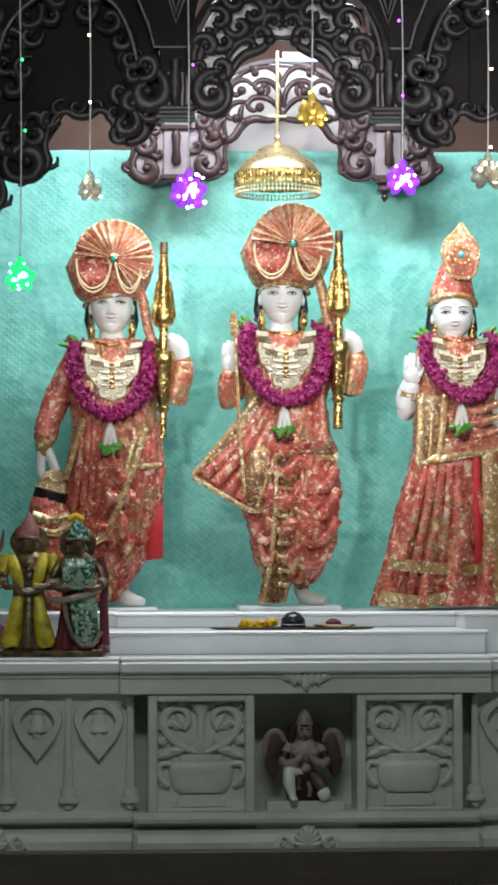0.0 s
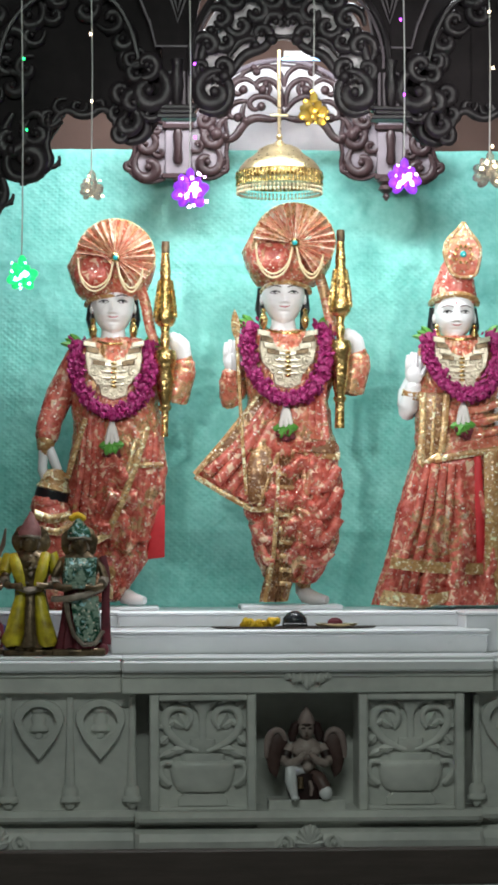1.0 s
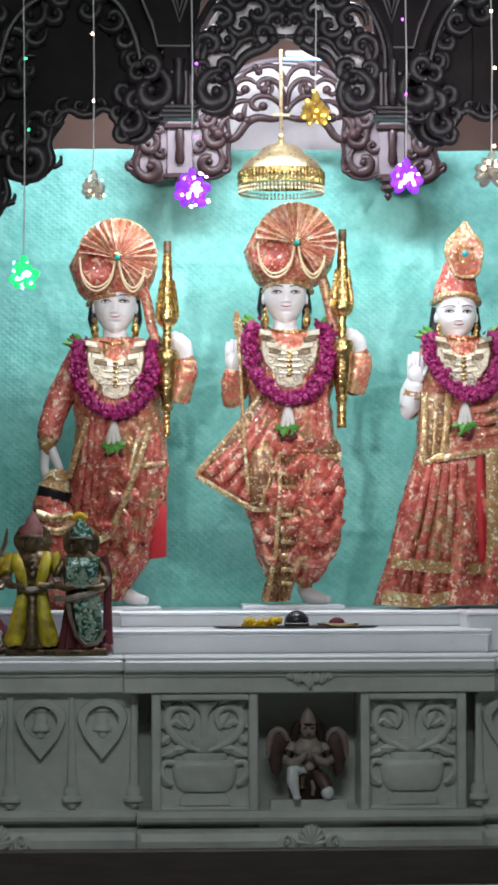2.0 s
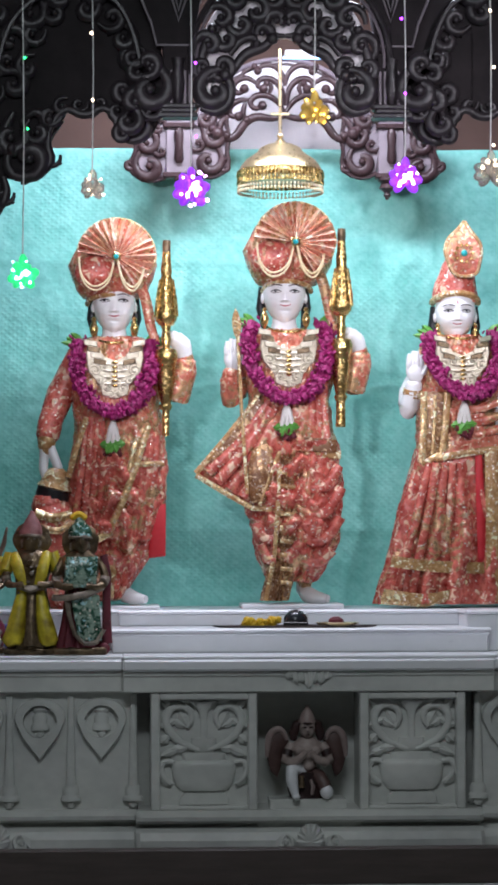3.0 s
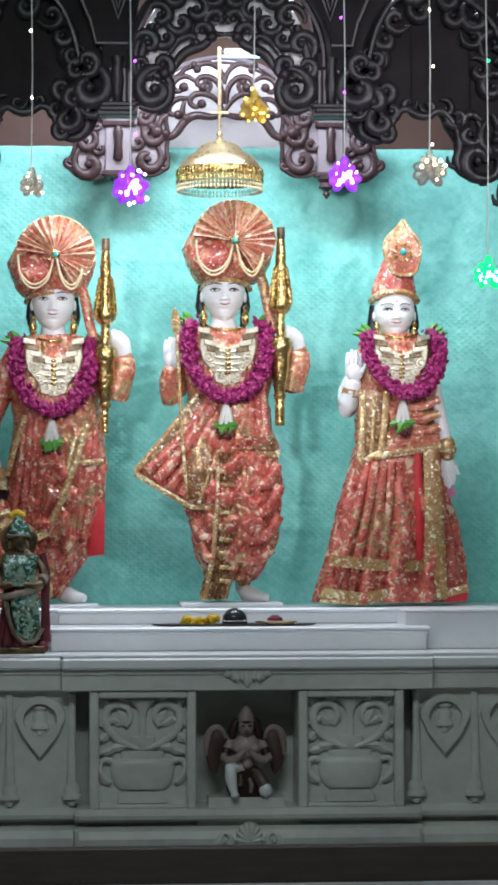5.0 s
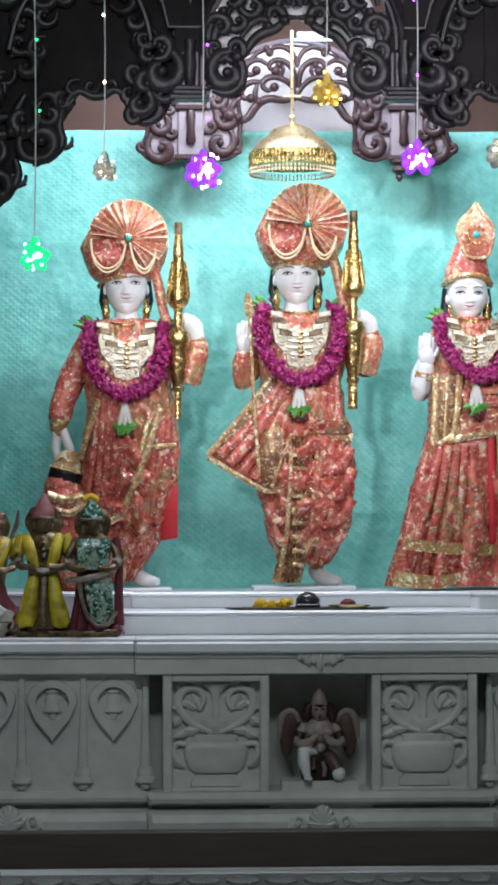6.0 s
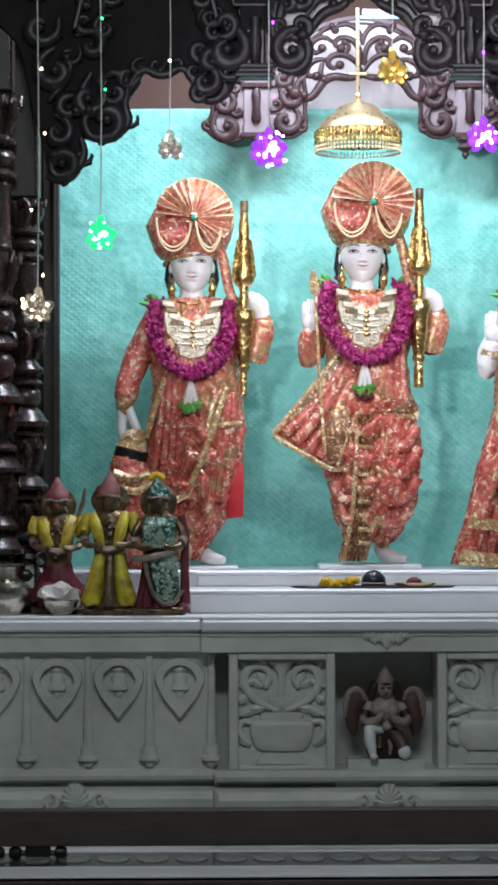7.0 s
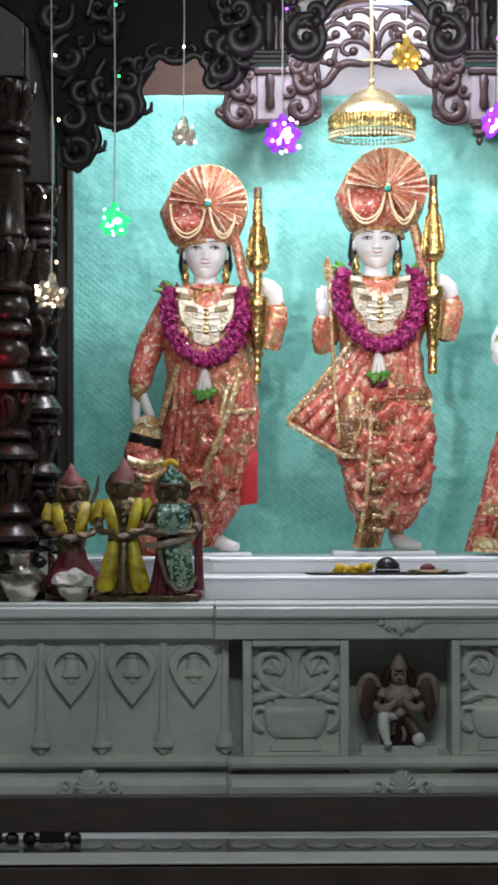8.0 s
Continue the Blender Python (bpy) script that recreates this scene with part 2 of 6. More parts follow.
# ---- mesh building ----
class Build:
    def __init__(self):
        self.v, self.f, self.m = [], [], []

    def add(self, verts, faces, m=0):
        k = len(self.v)
        self.v += [tuple(p) for p in verts]
        self.f += [[i + k for i in f] for f in faces]
        self.m += [m] * len(faces)

    def box(self, x0, x1, y0, y1, z0, z1, m=0, c=0.004):
        """A block with chamfered edges."""
        c = min(c, (x1 - x0) * 0.45, (y1 - y0) * 0.45, (z1 - z0) * 0.45)
        bm = bmesh.new()
        bmesh.ops.create_cube(bm, size=1)
        for p in bm.verts:
            p.co = Vector(((x0 + x1) / 2 + p.co.x * (x1 - x0), (y0 + y1) / 2 + p.co.y * (y1 - y0), (z0 + z1) / 2 + p.co.z * (z1 - z0)))
        bmesh.ops.bevel(bm, geom=bm.edges[:] + bm.verts[:], offset=c, segments=1, affect="EDGES")
        bm.verts.index_update()
        self.add([p.co for p in bm.verts], [[p.index for p in f.verts] for f in bm.faces], m)
        bm.free()

    def tube(self, pts, radii, n=8, m=0, flat=1.0):
        """A round bar along pts; flat squeezes it in depth."""
        pts = [Vector(p) for p in pts]
        if not hasattr(radii, "__len__"):
            radii = [radii] * len(pts)
        verts, faces = [], []
        for i, p in enumerate(pts):
            d = (pts[min(i + 1, len(pts) - 1)] - pts[max(i - 1, 0)]).normalized()
            ref = Vector((0, 1, 0)) if abs(d.y) < 0.9 else Vector((1, 0, 0))
            s = d.cross(ref).normalized()
            w = s.cross(d).normalized()
            for j in range(n):
                g = 2 * math.pi * j / n
                verts.append(p + radii[i] * (math.cos(g) * s + math.sin(g) * flat * w))
        for i in range(len(pts) - 1):
            for j in range(n):
                k = (j + 1) % n
                faces.append([i * n + j, i * n + k, (i + 1) * n + k, (i + 1) * n + j])
        faces.append(list(range(n - 1, -1, -1)))
        faces.append([(len(pts) - 1) * n + j for j in range(n)])
        self.add(verts, faces, m)

    def ball(self, c, r, n=10, m=0, turn=None):
        if not hasattr(r, "__len__"):
            r = (r, r, r)
        verts, faces, k = [], [], max(4, n // 2)
        for i in range(k + 1):
            a = math.pi * i / k
            for j in range(n):
                g = 2 * math.pi * j / n
                p = Vector((r[0] * math.sin(a) * math.cos(g), r[1] * math.sin(a) * math.sin(g), r[2] * math.cos(a)))
                verts.append(Vector(c) + (turn @ p if turn else p))
        for i in range(k):
            for j in range(n):
                q = (j + 1) % n
                faces.append([i * n + j, (i + 1) * n + j, (i + 1) * n + q, i * n + q])
        self.add(verts, faces, m)

    def rings(self, rings, m=0, cap=True):
        n = len(rings[0])
        verts = [p for r in rings for p in r]
        faces = [[i * n + j, i * n + (j + 1) % n, (i + 1) * n + (j + 1) % n, (i + 1) * n + j] for i in range(len(rings) - 1) for j in range(n)]
        if cap:
            faces += [list(range(n - 1, -1, -1)), [(len(rings) - 1) * n + j for j in range(n)]]
        self.add(verts, faces, m)

    def lathe(self, prof, c, n=20, m=0, sy=1.0):
        """prof: (radius, height above c) from the bottom up."""
        c = Vector(c)
        self.rings([[c + Vector((r * math.cos(2 * math.pi * j / n), sy * r * math.sin(2 * math.pi * j / n), h)) for j in range(n)] for r, h in prof], m)

    def plate(self, outline, y, thick, m=0, ease=0.0):
        """A board cut to an outline of (x, z), its front at y; ease draws in the front edge."""
        n = len(outline)
        cx, cz = sum(p[0] for p in outline) / n, sum(p[1] for p in outline) / n
        w = max(p[0] for p in outline) - min(p[0] for p in outline)
        k = 1 - 2 * ease / max(w, 1e-6)
        front = [(cx + (x - cx) * k, y, cz + (z - cz) * k) for x, z in outline]
        mid = [(x, y + ease, z) for x, z in outline]
        back = [(x, y + thick, z) for x, z in outline]
        verts = front + mid + back
        area = sum(outline[i][0] * outline[(i + 1) % n][1] - outline[(i + 1) % n][0] * outline[i][1] for i in range(n))
        order = list(range(n)) if area > 0 else list(range(n - 1, -1, -1))
        faces = [order, [2 * n + i for i in order[::-1]]]
        for a, b in zip(order, order[1:] + order[:1]):
            faces += [[a, n + a, n + b, b], [n + a, 2 * n + a, 2 * n + b, n + b]]
        self.add(verts, faces, m)

    def scroll(self, c, r, y, hand=1, start=0.0, turns=1.4, thick=0.2, m=0, tail=0.0):
        """A carved volute with a ball at its eye, in the plane y; start: the angle of its outer end."""
        pts, rad = [], []
        for i in range(19):
            q = i / 18
            g = start + hand * q * turns * 2 * math.pi
            rr = r * (1 - 0.8 * q)
            pts.append((c[0] + rr * math.cos(g), y - 0.3 * thick * r * q, c[1] + rr * math.sin(g)))
            rad.append(r * thick * (1 - 0.5 * q) * (0.45 + 0.55 * min(1, q * 6)))
        self.tube(pts, rad, 6, m)
        self.ball((c[0], y - 0.1 * r, c[1]), r * 0.24, 8, m)

    def leaf(self, a, b, w, y, m=0, bulge=0.5):
        """A pointed, ridged leaf from a to b, both (x, z)."""
        a, b = Vector((a[0], a[1])), Vector((b[0], b[1]))
        d = b - a
        s = Vector((-d.y, d.x)).normalized() if d.length > 1e-9 else Vector((0, 1))
        verts, faces, k = [], [], 6
        for i in range(k + 1):
            q = i / k
            h = w * math.sin(math.pi * min(1, q * 0.92 + 0.08)) ** 0.8
            p = a + d * q
            l, r = p + s * h, p - s * h
            verts += [(l.x, y, l.y), (p.x, y - w * bulge, p.y), (r.x, y, r.y), (p.x, y + w * 0.5, p.y)]
        for i in range(k):
            for j in range(4):
                q = (j + 1) % 4
                faces.append([i * 4 + j, i * 4 + q, i * 4 + 4 + q, i * 4 + 4 + j])
        faces += [[3, 2, 1, 0], [k * 4, k * 4 + 1, k * 4 + 2, k * 4 + 3]]
        self.add(verts, faces, m)


def thing(name, at, label, category, group="", kind=""):
    ob = new(name)
    ob.location, ob.empty_display_size = at, 0.05
    return tagged(ob, label, category, group, kind)


def part(name, b, mats, parent=None, label="", smooth=True, angle=40):
    me = bpy.data.meshes.new(name)
    me.from_pydata(b.v, [], b.f)
    for m in mats if hasattr(mats, "__len__") else [mats]:
        me.materials.append(m)
    me.polygons.foreach_set("material_index", b.m)
    me.validate()
    bm = bmesh.new()
    bm.from_mesh(me)
    bmesh.ops.recalc_face_normals(bm, faces=bm.faces)
    bm.to_mesh(me)
    bm.free()
    if smooth:
        me.shade_smooth()
        me.set_sharp_from_angle(angle=radians(angle))
    ob = new(name, me)
    if parent is not None:
        ob.parent = parent
        if parent.type == "EMPTY":
            ob.matrix_parent_inverse = Matrix.Translation(parent.location).inverted()
    return tagged(ob, label)


def block(name, x0, x1, y0, y1, z0, z1, mat, parent=None, label="", c=0.004):
    b = Build()
    b.box(x0, x1, y0, y1, z0, z1, 0, c)
    return part(name, b, mat, parent, label, smooth=False)


def on_path(pts, n):
    """n even points along a polyline of (a, b), rounded off."""
    pts = [Vector((p[0], p[1])) for p in pts]
    for _ in range(2):
        q = [pts[0]]
        for i in range(len(pts) - 1):
            q += [pts[i].lerp(pts[i + 1], 0.25), pts[i].lerp(pts[i + 1], 0.75)]
        pts = q + [pts[-1]]
    ln = [0.0]
    for p, q in zip(pts, pts[1:]):
        ln.append(ln[-1] + (q - p).length)
    out, k = [], 0
    for i in range(n):
        t = ln[-1] * i / (n - 1)
        while k < len(pts) - 2 and ln[k + 1] < t:
            k += 1
        f = (t - ln[k]) / max(1e-9, ln[k + 1] - ln[k])
        out.append(pts[k].lerp(pts[k + 1], min(1, f)))
    return out


# ---- setting ----
def setting(name, x0, x1, y0, y1, z0, z1, mat, label, category):
    return tagged(block(name, x0, x1, y0, y1, z0, z1, mat, c=0.002), label, category, kind="structure")


setting("floor", -3.2, 3.8, -5.6, 4.17, -0.1, 0.0, M_FLOOR, "polished grey marble floor of the hall", "floor")
setting("wall_south", -3.2, 3.8, -5.75, -5.6, 0, 3.8, M_HALL, "plain plastered wall behind the hall", "wall")
setting("wall_west", -3.35, -3.2, -5.75, 6.0, 0, 3.8, M_HALL, "plain plastered side wall of the hall", "wall")
setting("wall_east", 3.8, 3.95, -5.75, 6.0, 0, 3.8, M_HALL, "plain plastered side wall of the hall", "wall")
setting("wall_north", -3.2, 3.8, 5.80, 5.95, 0, 3.8, M_WALL, "brown plastered wall behind the shrine", "wall")
setting("ceiling", -3.35, 3.95, -5.75, 5.95, 3.8, 3.9, M_HALL, "plain plastered ceiling of the hall", "ceiling")
FZ = 0.4895
sanctum = setting("floor_sanctum", -3.2, 3.8, 4.20, 5.80, 0.10, FZ - 0.004, M_FLOOR, "pale marble sanctum floor with dark inlaid border", "floor")
setting("step_riser", -3.2, 3.8, 4.17, 4.20, 0.0, FZ - 0.012, M_STEP, "dark brown stone riser below the sanctum floor", "step")
# inlaid border: pale lozenges on a dark band
block("border_strip", -1.3, 1.9, 4.656, 4.80, FZ - 0.02, FZ + 0.001, M_MARBLE, sanctum, "white marble border strip", c=0.001)
block("border_strip", -1.3, 1.9, 4.20, 4.379, FZ - 0.02, FZ + 0.001, M_MARBLE, sanctum, "white marble border strip", c=0.003)
block("inlay_band", -1.3, 1.9, 4.381, 4.654, FZ - 0.02, FZ, M_INLAY, sanctum, "dark stone border band", c=0.001)
for i in range(27):
    b = Build()
    cx = -1.15 + i * 0.11
    b.rings([[(cx + 0.046 * math.cos(g), 4.518 + 0.075 * math.sin(g), z) for g in [2 * math.pi * k / 12 for k in range(12)]] for z in (FZ - 0.001, FZ + 0.003)])
    part("inlay", b, M_INLAY2, sanctum, smooth=False)
b = Build()
b.plate([(X(p, 5.74), Z(q, 5.74)) for p, q in [(340, 278)] + [(498 - 158 * math.cos(radians(180 * k / 30)), 262 - 158 * math.sin(radians(180 * k / 30))) for k in range(31)] + [(656, 278)]], 5.735, 0.062, 0, 0.002)
tagged(part("white_panel", b, M_WHITEWALL, smooth=False), "white painted panel behind the carved inner arch", "wall panel", kind="structure")

# ---- cloth backdrop ----
YC = 5.70


def backdrop():
    b = Build()
    x0, x1, z0, z1 = X(-40, YC), X(1048, YC), Z(1088, YC), Z(264, YC)
    nx, nz = 190, 150
    verts, faces = [], []
    for j in range(nz + 1):
        for i in range(nx + 1):
            x, z = x0 + (x1 - x0) * i / nx, z0 + (z1 - z0) * j / nz
            d = 0.010 * noise.noise((x * 2.2, 3.1, z * 0.7)) + 0.005 * noise.noise((x * 7 + z * 4, 1.7, z * 3 - x * 2))
            d += 0.004 * noise.noise((x * 14 + 9, 5.5, z * 12)) + 0.0022 * noise.noise((x * 38 + z * 20, 2.5, z * 40 - x * 18))
            for cz in (Z(467, YC), Z(688, YC), Z(942, YC)):
                d -= 0.003 * math.exp(-((z - cz) / 0.012) ** 2) * (0.6 + noise.noise((x * 3, 4, cz)))
            for cx in (X(231, YC), X(762, YC)):
                d -= 0.005 * math.exp(-((x - cx) / 0.014) ** 2)
            d -= 0.03 * math.exp(-((z - z0) / 0.06) ** 2) * (0.5 + noise.noise((x * 6, 0, 8)))
            if j == nz:
                z += 0.004 * noise.noise((x * 9, 2, 2))
            verts.append((x, YC + d, z))
    for j in range(nz):
        for i in range(nx):
            k = j * (nx + 1) + i
            faces.append([k, k + 1, k + nx + 2, k + nx + 1])
    b.add(verts, faces)
    ob = part("backdrop_cloth", b, M_CLOTH, angle=80)
    s = ob.modifiers.new("thickness", "SOLIDIFY")
    s.thickness, s.offset = 0.003, 1
    tagged(ob, "creased turquoise woven cloth hung behind the statues", "backdrop cloth", kind="structure")


backdrop()

# ---- marble altar ----
YP, YL, YU = 4.80, 4.95, 5.185   # fronts of the plinth, the lower and the upper step


def altar():
    pl = thing("altar_plinth", (0.38, YP, FZ), "carved white marble altar plinth on the sanctum floor", "altar")
    y = YP
    # cores: side wings stand back from the middle
    xl, xr = X(240, y), X(848, y)
    lo, hi = FZ, Z(1228, y)
    xn0, xn1 = X(451, y), X(632, y)
    xl, xr, xp0, xp1 = X(238, y), X(846, y), X(262, y), X(820, y)
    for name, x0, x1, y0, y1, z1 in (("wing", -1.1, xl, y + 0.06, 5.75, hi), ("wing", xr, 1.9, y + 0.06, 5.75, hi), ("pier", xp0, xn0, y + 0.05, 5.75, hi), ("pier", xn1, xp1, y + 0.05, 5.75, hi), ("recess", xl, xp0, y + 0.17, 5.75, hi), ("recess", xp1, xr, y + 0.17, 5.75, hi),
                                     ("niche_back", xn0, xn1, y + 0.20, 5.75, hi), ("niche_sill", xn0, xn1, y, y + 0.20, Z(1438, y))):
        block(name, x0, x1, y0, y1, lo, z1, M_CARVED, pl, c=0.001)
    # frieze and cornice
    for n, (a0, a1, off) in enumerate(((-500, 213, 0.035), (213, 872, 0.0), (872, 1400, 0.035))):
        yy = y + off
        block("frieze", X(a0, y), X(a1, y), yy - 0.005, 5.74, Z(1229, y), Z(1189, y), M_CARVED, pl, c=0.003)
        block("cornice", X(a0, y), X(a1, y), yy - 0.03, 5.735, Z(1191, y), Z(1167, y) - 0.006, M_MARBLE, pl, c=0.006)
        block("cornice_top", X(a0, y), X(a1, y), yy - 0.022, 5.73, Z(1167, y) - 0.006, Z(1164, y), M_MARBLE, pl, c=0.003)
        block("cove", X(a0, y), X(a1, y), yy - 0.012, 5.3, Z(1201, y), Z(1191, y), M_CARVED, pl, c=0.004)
    # foot mouldings
    for a0, a1, off in ((-500, 240, 0.05), (236, 850, 0.0), (846, 1400, 0.05)):
        yy = y + off
        c = Build()
        zc = Z(1456, y)
        x0, x1 = X(a0, y), X(a1, y)
        prof = [(-0.012, Z(1436, y)), (-0.022, Z(1439, y)), (-0.034, Z(1446, y)), (-0.032, Z(1453, y)), (-0.014, Z(1458, y)), (0.02, Z(1460, y)),
                (0.02, Z(1466, y)), (-0.02, Z(1467, y)), (-0.042, Z(1473, y)), (-0.055, Z(1486, y)), (-0.055, FZ), (0.2, FZ), (0.2, Z(1436, y))]
        rings = []
        for x, e in ((x0, 0.012), (x0 + 0.012, 0.0), (x1 - 0.012, 0.0), (x1, 0.012)):
            rings.append([(x, yy + p + (e if p < 0.1 else 0), z) for p, z in prof])
        c.rings(rings)
        part("foot_moulding", c, M_CARVED, pl, angle=25)
    # framed vase panels
    for a0, a1 in ((262, 450), (632, 820)):
        x0, x1, z0, z1 = X(a0, y), X(a1, y), Z(1437, y), Z(1231, y)
        w = 16 * U(y)
        panel = block("panel", x0 + w * 0.5, x1 - w * 0.5, y + 0.044, y + 0.052, z0, z1, M_CARVED, pl, "carved panel with a flowering vase", c=0.001)
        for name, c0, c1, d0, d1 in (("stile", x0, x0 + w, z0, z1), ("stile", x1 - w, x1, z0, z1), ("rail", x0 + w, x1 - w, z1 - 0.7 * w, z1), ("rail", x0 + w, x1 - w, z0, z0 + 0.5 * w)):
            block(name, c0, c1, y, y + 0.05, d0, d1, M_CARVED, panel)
        cx, u = (x0 + x1) / 2, U(y)
        v = Build()
        yv = y + 0.036
        # squat vase with a rolled rim on a broad foot
        body = [(40, 1404), (46, 1400), (52, 1392), (56, 1378), (58, 1364), (57, 1356), (50, 1352), (38, 1350), (38, 1346), (40, 1341), (38, 1337), (28, 1336)]
        v.lathe([(r * u, Z(bb, y) - Z(1404, y)) for r, bb in body], (cx, yv + 0.006, Z(1404, y)), 32, 0, 0.26)
        v.plate([(cx + p * u, Z(q, y)) for p, q in ((-44, 1428), (44, 1428), (44, 1416), (34, 1407), (-34, 1407), (-44, 1416))], yv - 0.012, 0.03, 0, 0.003)
        part("vase", v, M_CARVED, panel, angle=35)
        g = Build()
        st = Z(1336, y)
        # bud and flaring stem
        g.plate([(cx + p * u, st + q * u) for p, q in ((-16, 0), (16, 0), (23, 14), (22, 26), (12, 24), (0, 29), (-12, 24), (-22, 26), (-23, 14))], yv - 0.004, 0.03, 0, 0.004)
        g.tube([(cx, yv, st + 22 * u), (cx, yv, st + 60 * u), (cx, yv, st + 74 * u), (cx, yv, st + 90 * u)], [7 * u, 6 * u, 10 * u, 24 * u], 12, 0, 0.45)
        for s in (-1, 1):
            # branch sweeping out and up into a broad C scroll
            pts = on_path([(8, 4), (26, 10), (48, 22), (64, 40), (68, 62), (58, 80), (40, 84), (24, 76), (20, 58), (30, 44)], 26)
            g.tube([(cx + s * p.x * u, yv - 0.002, st + p.y * u) for p in pts], [u * (4 + 3.5 * math.sin(math.pi * i / 25)) for i in range(26)], 8, 0, 0.7)
            g.leaf((cx + s * 28 * u, st + 46 * u), (cx + s * 44 * u, st + 72 * u), 11 * u, yv + 0.002)
            g.leaf((cx + s * 34 * u, st + 46 * u), (cx + s * 54 * u, st + 58 * u), 8 * u, yv + 0.002)
            for (dx, dz), (ex, ez), wd in (((56, 78), (76, 92), 7), ((62, 30), (76, 16), 8), ((30, 8), (58, 6), 8), ((46, 6), (76, -6), 7), ((66, 50), (77, 44), 6), ((26, 88), (44, 94), 5), ((50, 58), (62, 50), 6)):
                g.leaf((cx + s * dx * u, st + dz * u), (cx + s * ex * u, st + ez * u), wd * u, yv - 0.002)
            # handle of the vase
            hp = on_path([(54, -18), (70, -14), (77, -28), (72, -44), (58, -56)], 14)
            g.tube([(cx + s * p.x * u, yv - 0.002, st + p.y * u) for p in hp], 5 * u, 8, 0, 0.8)
            g.leaf((cx + s * 60 * u, st - 58 * u), (cx + s * 78 * u, st - 44 * u), 6 * u, yv)
        part("foliage", g, M_CARVED, panel, angle=50)
    # arcade of pointed rings and pendants on the wings
    for a in (-262, -152, -43, 66, 175, 898, 1007):
        yy, u = y + 0.055, U(y)
        cx, cz = X(a, y), Z(1274, y)
        ring = Build()
        outer, inner = [], []
        for k in range(33):
            g = 2 * math.pi * k / 32
            ox, oz = 46 * math.sin(g), 36 * math.cos(g)
            if oz < -14:
                t = (-oz - 14) / 22
                ox, oz = 44 * (1 - t) * (1 if math.sin(g) > 0 else -1) if t < 1 else 0, -22 - 54 * t
            outer.append((cx + ox * u, cz + oz * u))
            inner.append((cx + 30 * math.sin(g) * (1 - 0.12 * (math.cos(g) < 0) * -math.cos(g)) * u, cz + (29 * math.cos(g) - 7) * u))
        n = len(outer)
        verts = [(x, yy + 0.012, z) for x, z in outer] + [(x * 0.94 + cx * 0.06, yy - 0.018, z * 0.94 + cz * 0.06) for x, z in outer] + [(x, yy - 0.018, z) for x, z in inner] + [(x, yy + 0.012, z) for x, z in inner]
        faces = [[r * n + k, r * n + k + 1, r * n + n + k + 1, r * n + n + k] for r in range(3) for k in range(n - 1)]
        ring.add(verts, faces)
        r = part("ring", ring, M_CARVED, pl, angle=30)
        bell = Build()
        bell.lathe([(5 * u, 0), (8 * u, 5 * u), (6 * u, 9 * u), (17 * u, 12 * u), (16 * u, 20 * u), (12 * u, 24 * u), (14 * u, 34 * u), (9 * u, 42 * u), (16 * u, 48 * u), (10 * u, 54 * u)], (cx, yy + 0.004, cz - 34 * u), 14, 0, 0.5)
        part("bell", bell, M_CARVED, r, angle=35)
    for a in (-207, -97, 12, 121, 231, 846, 952):
        yy, u = y + 0.055, U(y)
        cx = X(a, y)
        pe = Build()
        zt = Z(1236, y)
        pe.tube([(cx, yy, zt), (cx, yy - 0.004, Z(1300, y)), (cx, yy - 0.004, Z(1395, y))], [5.5 * u, 6.5 * u, 9.5 * u], 8, 0, 0.8)
        pe.lathe([(5 * u, 0), (9 * u, 5 * u), (8 * u, 9 * u), (18 * u, 12 * u), (18 * u, 18 * u), (14 * u, 22 * u), (15 * u, 32 * u), (11 * u, 40 * u)], (cx, yy - 0.002, Z(1433, y)), 14, 0, 0.6)
        part("pendant", pe, M_CARVED, pl, angle=35)
    # rosettes
    for a, bb, big, off in ((541, 1482, 1.0, -0.055), (-9, 1482, 0.95, -0.005), (541, 1186, 0.0, 0.0)):
        u, cx = U(y), X(a, y)
        yy = y + off

        def petal(p, q, w, depth):
            lf = Build()
            lf.leaf(p, q, w, depth)
            part("petal", lf, M_CARVED, boss, angle=50)

        ro = Build()
        if big:
            cz = Z(1485, y)
            ro.ball((cx, yy - 0.008, cz + 5 * u), (22 * u, 0.012, 23 * u), 20)
            boss = part("rosette", ro, M_CARVED, pl, "carved shell rosette", angle=50)
            for k in range(9):
                an = math.pi * (k / 8)
                petal((cx, cz - 6 * u), (cx + 26 * u * math.cos(an), cz - 2 * u + 33 * u * math.sin(an)), 8 * u, yy - 0.013)
            for s in (-1, 1):
                sc = Build()
                sc.scroll((cx + s * 44 * u, cz - 6 * u), 15 * u, yy - 0.002, hand=s, start=math.pi / 2, turns=1.2, thick=0.34)
                part("volute", sc, M_CARVED, boss, angle=50)
                petal((cx + s * 44 * u, cz + 8 * u), (cx + s * 60 * u, cz - 16 * u), 8 * u, yy - 0.002)
        else:
            ro.ball((cx, yy - 0.008, Z(1200, y)), (9 * u, 0.010, 9 * u), 12)
            boss = part("rosette", ro, M_CARVED, pl, "carved leaf drop", angle=50)
            for k in range(-3, 4):
                petal((cx + k * 12 * u, Z(1192, y)), (cx + k * 10 * u, Z(1196, y) - (27 - 4 * abs(k) - 5 * (k % 2)) * u), 9 * u, yy - 0.012)

    # two marble steps on the plinth
    top = Z(1164, YP)
    lo = thing("altar_step", (X(529, YL), YL, top), "polished white marble step with a moulded lip on the plinth", "altar step", "altar steps")
    z1 = Z(1117, YL)
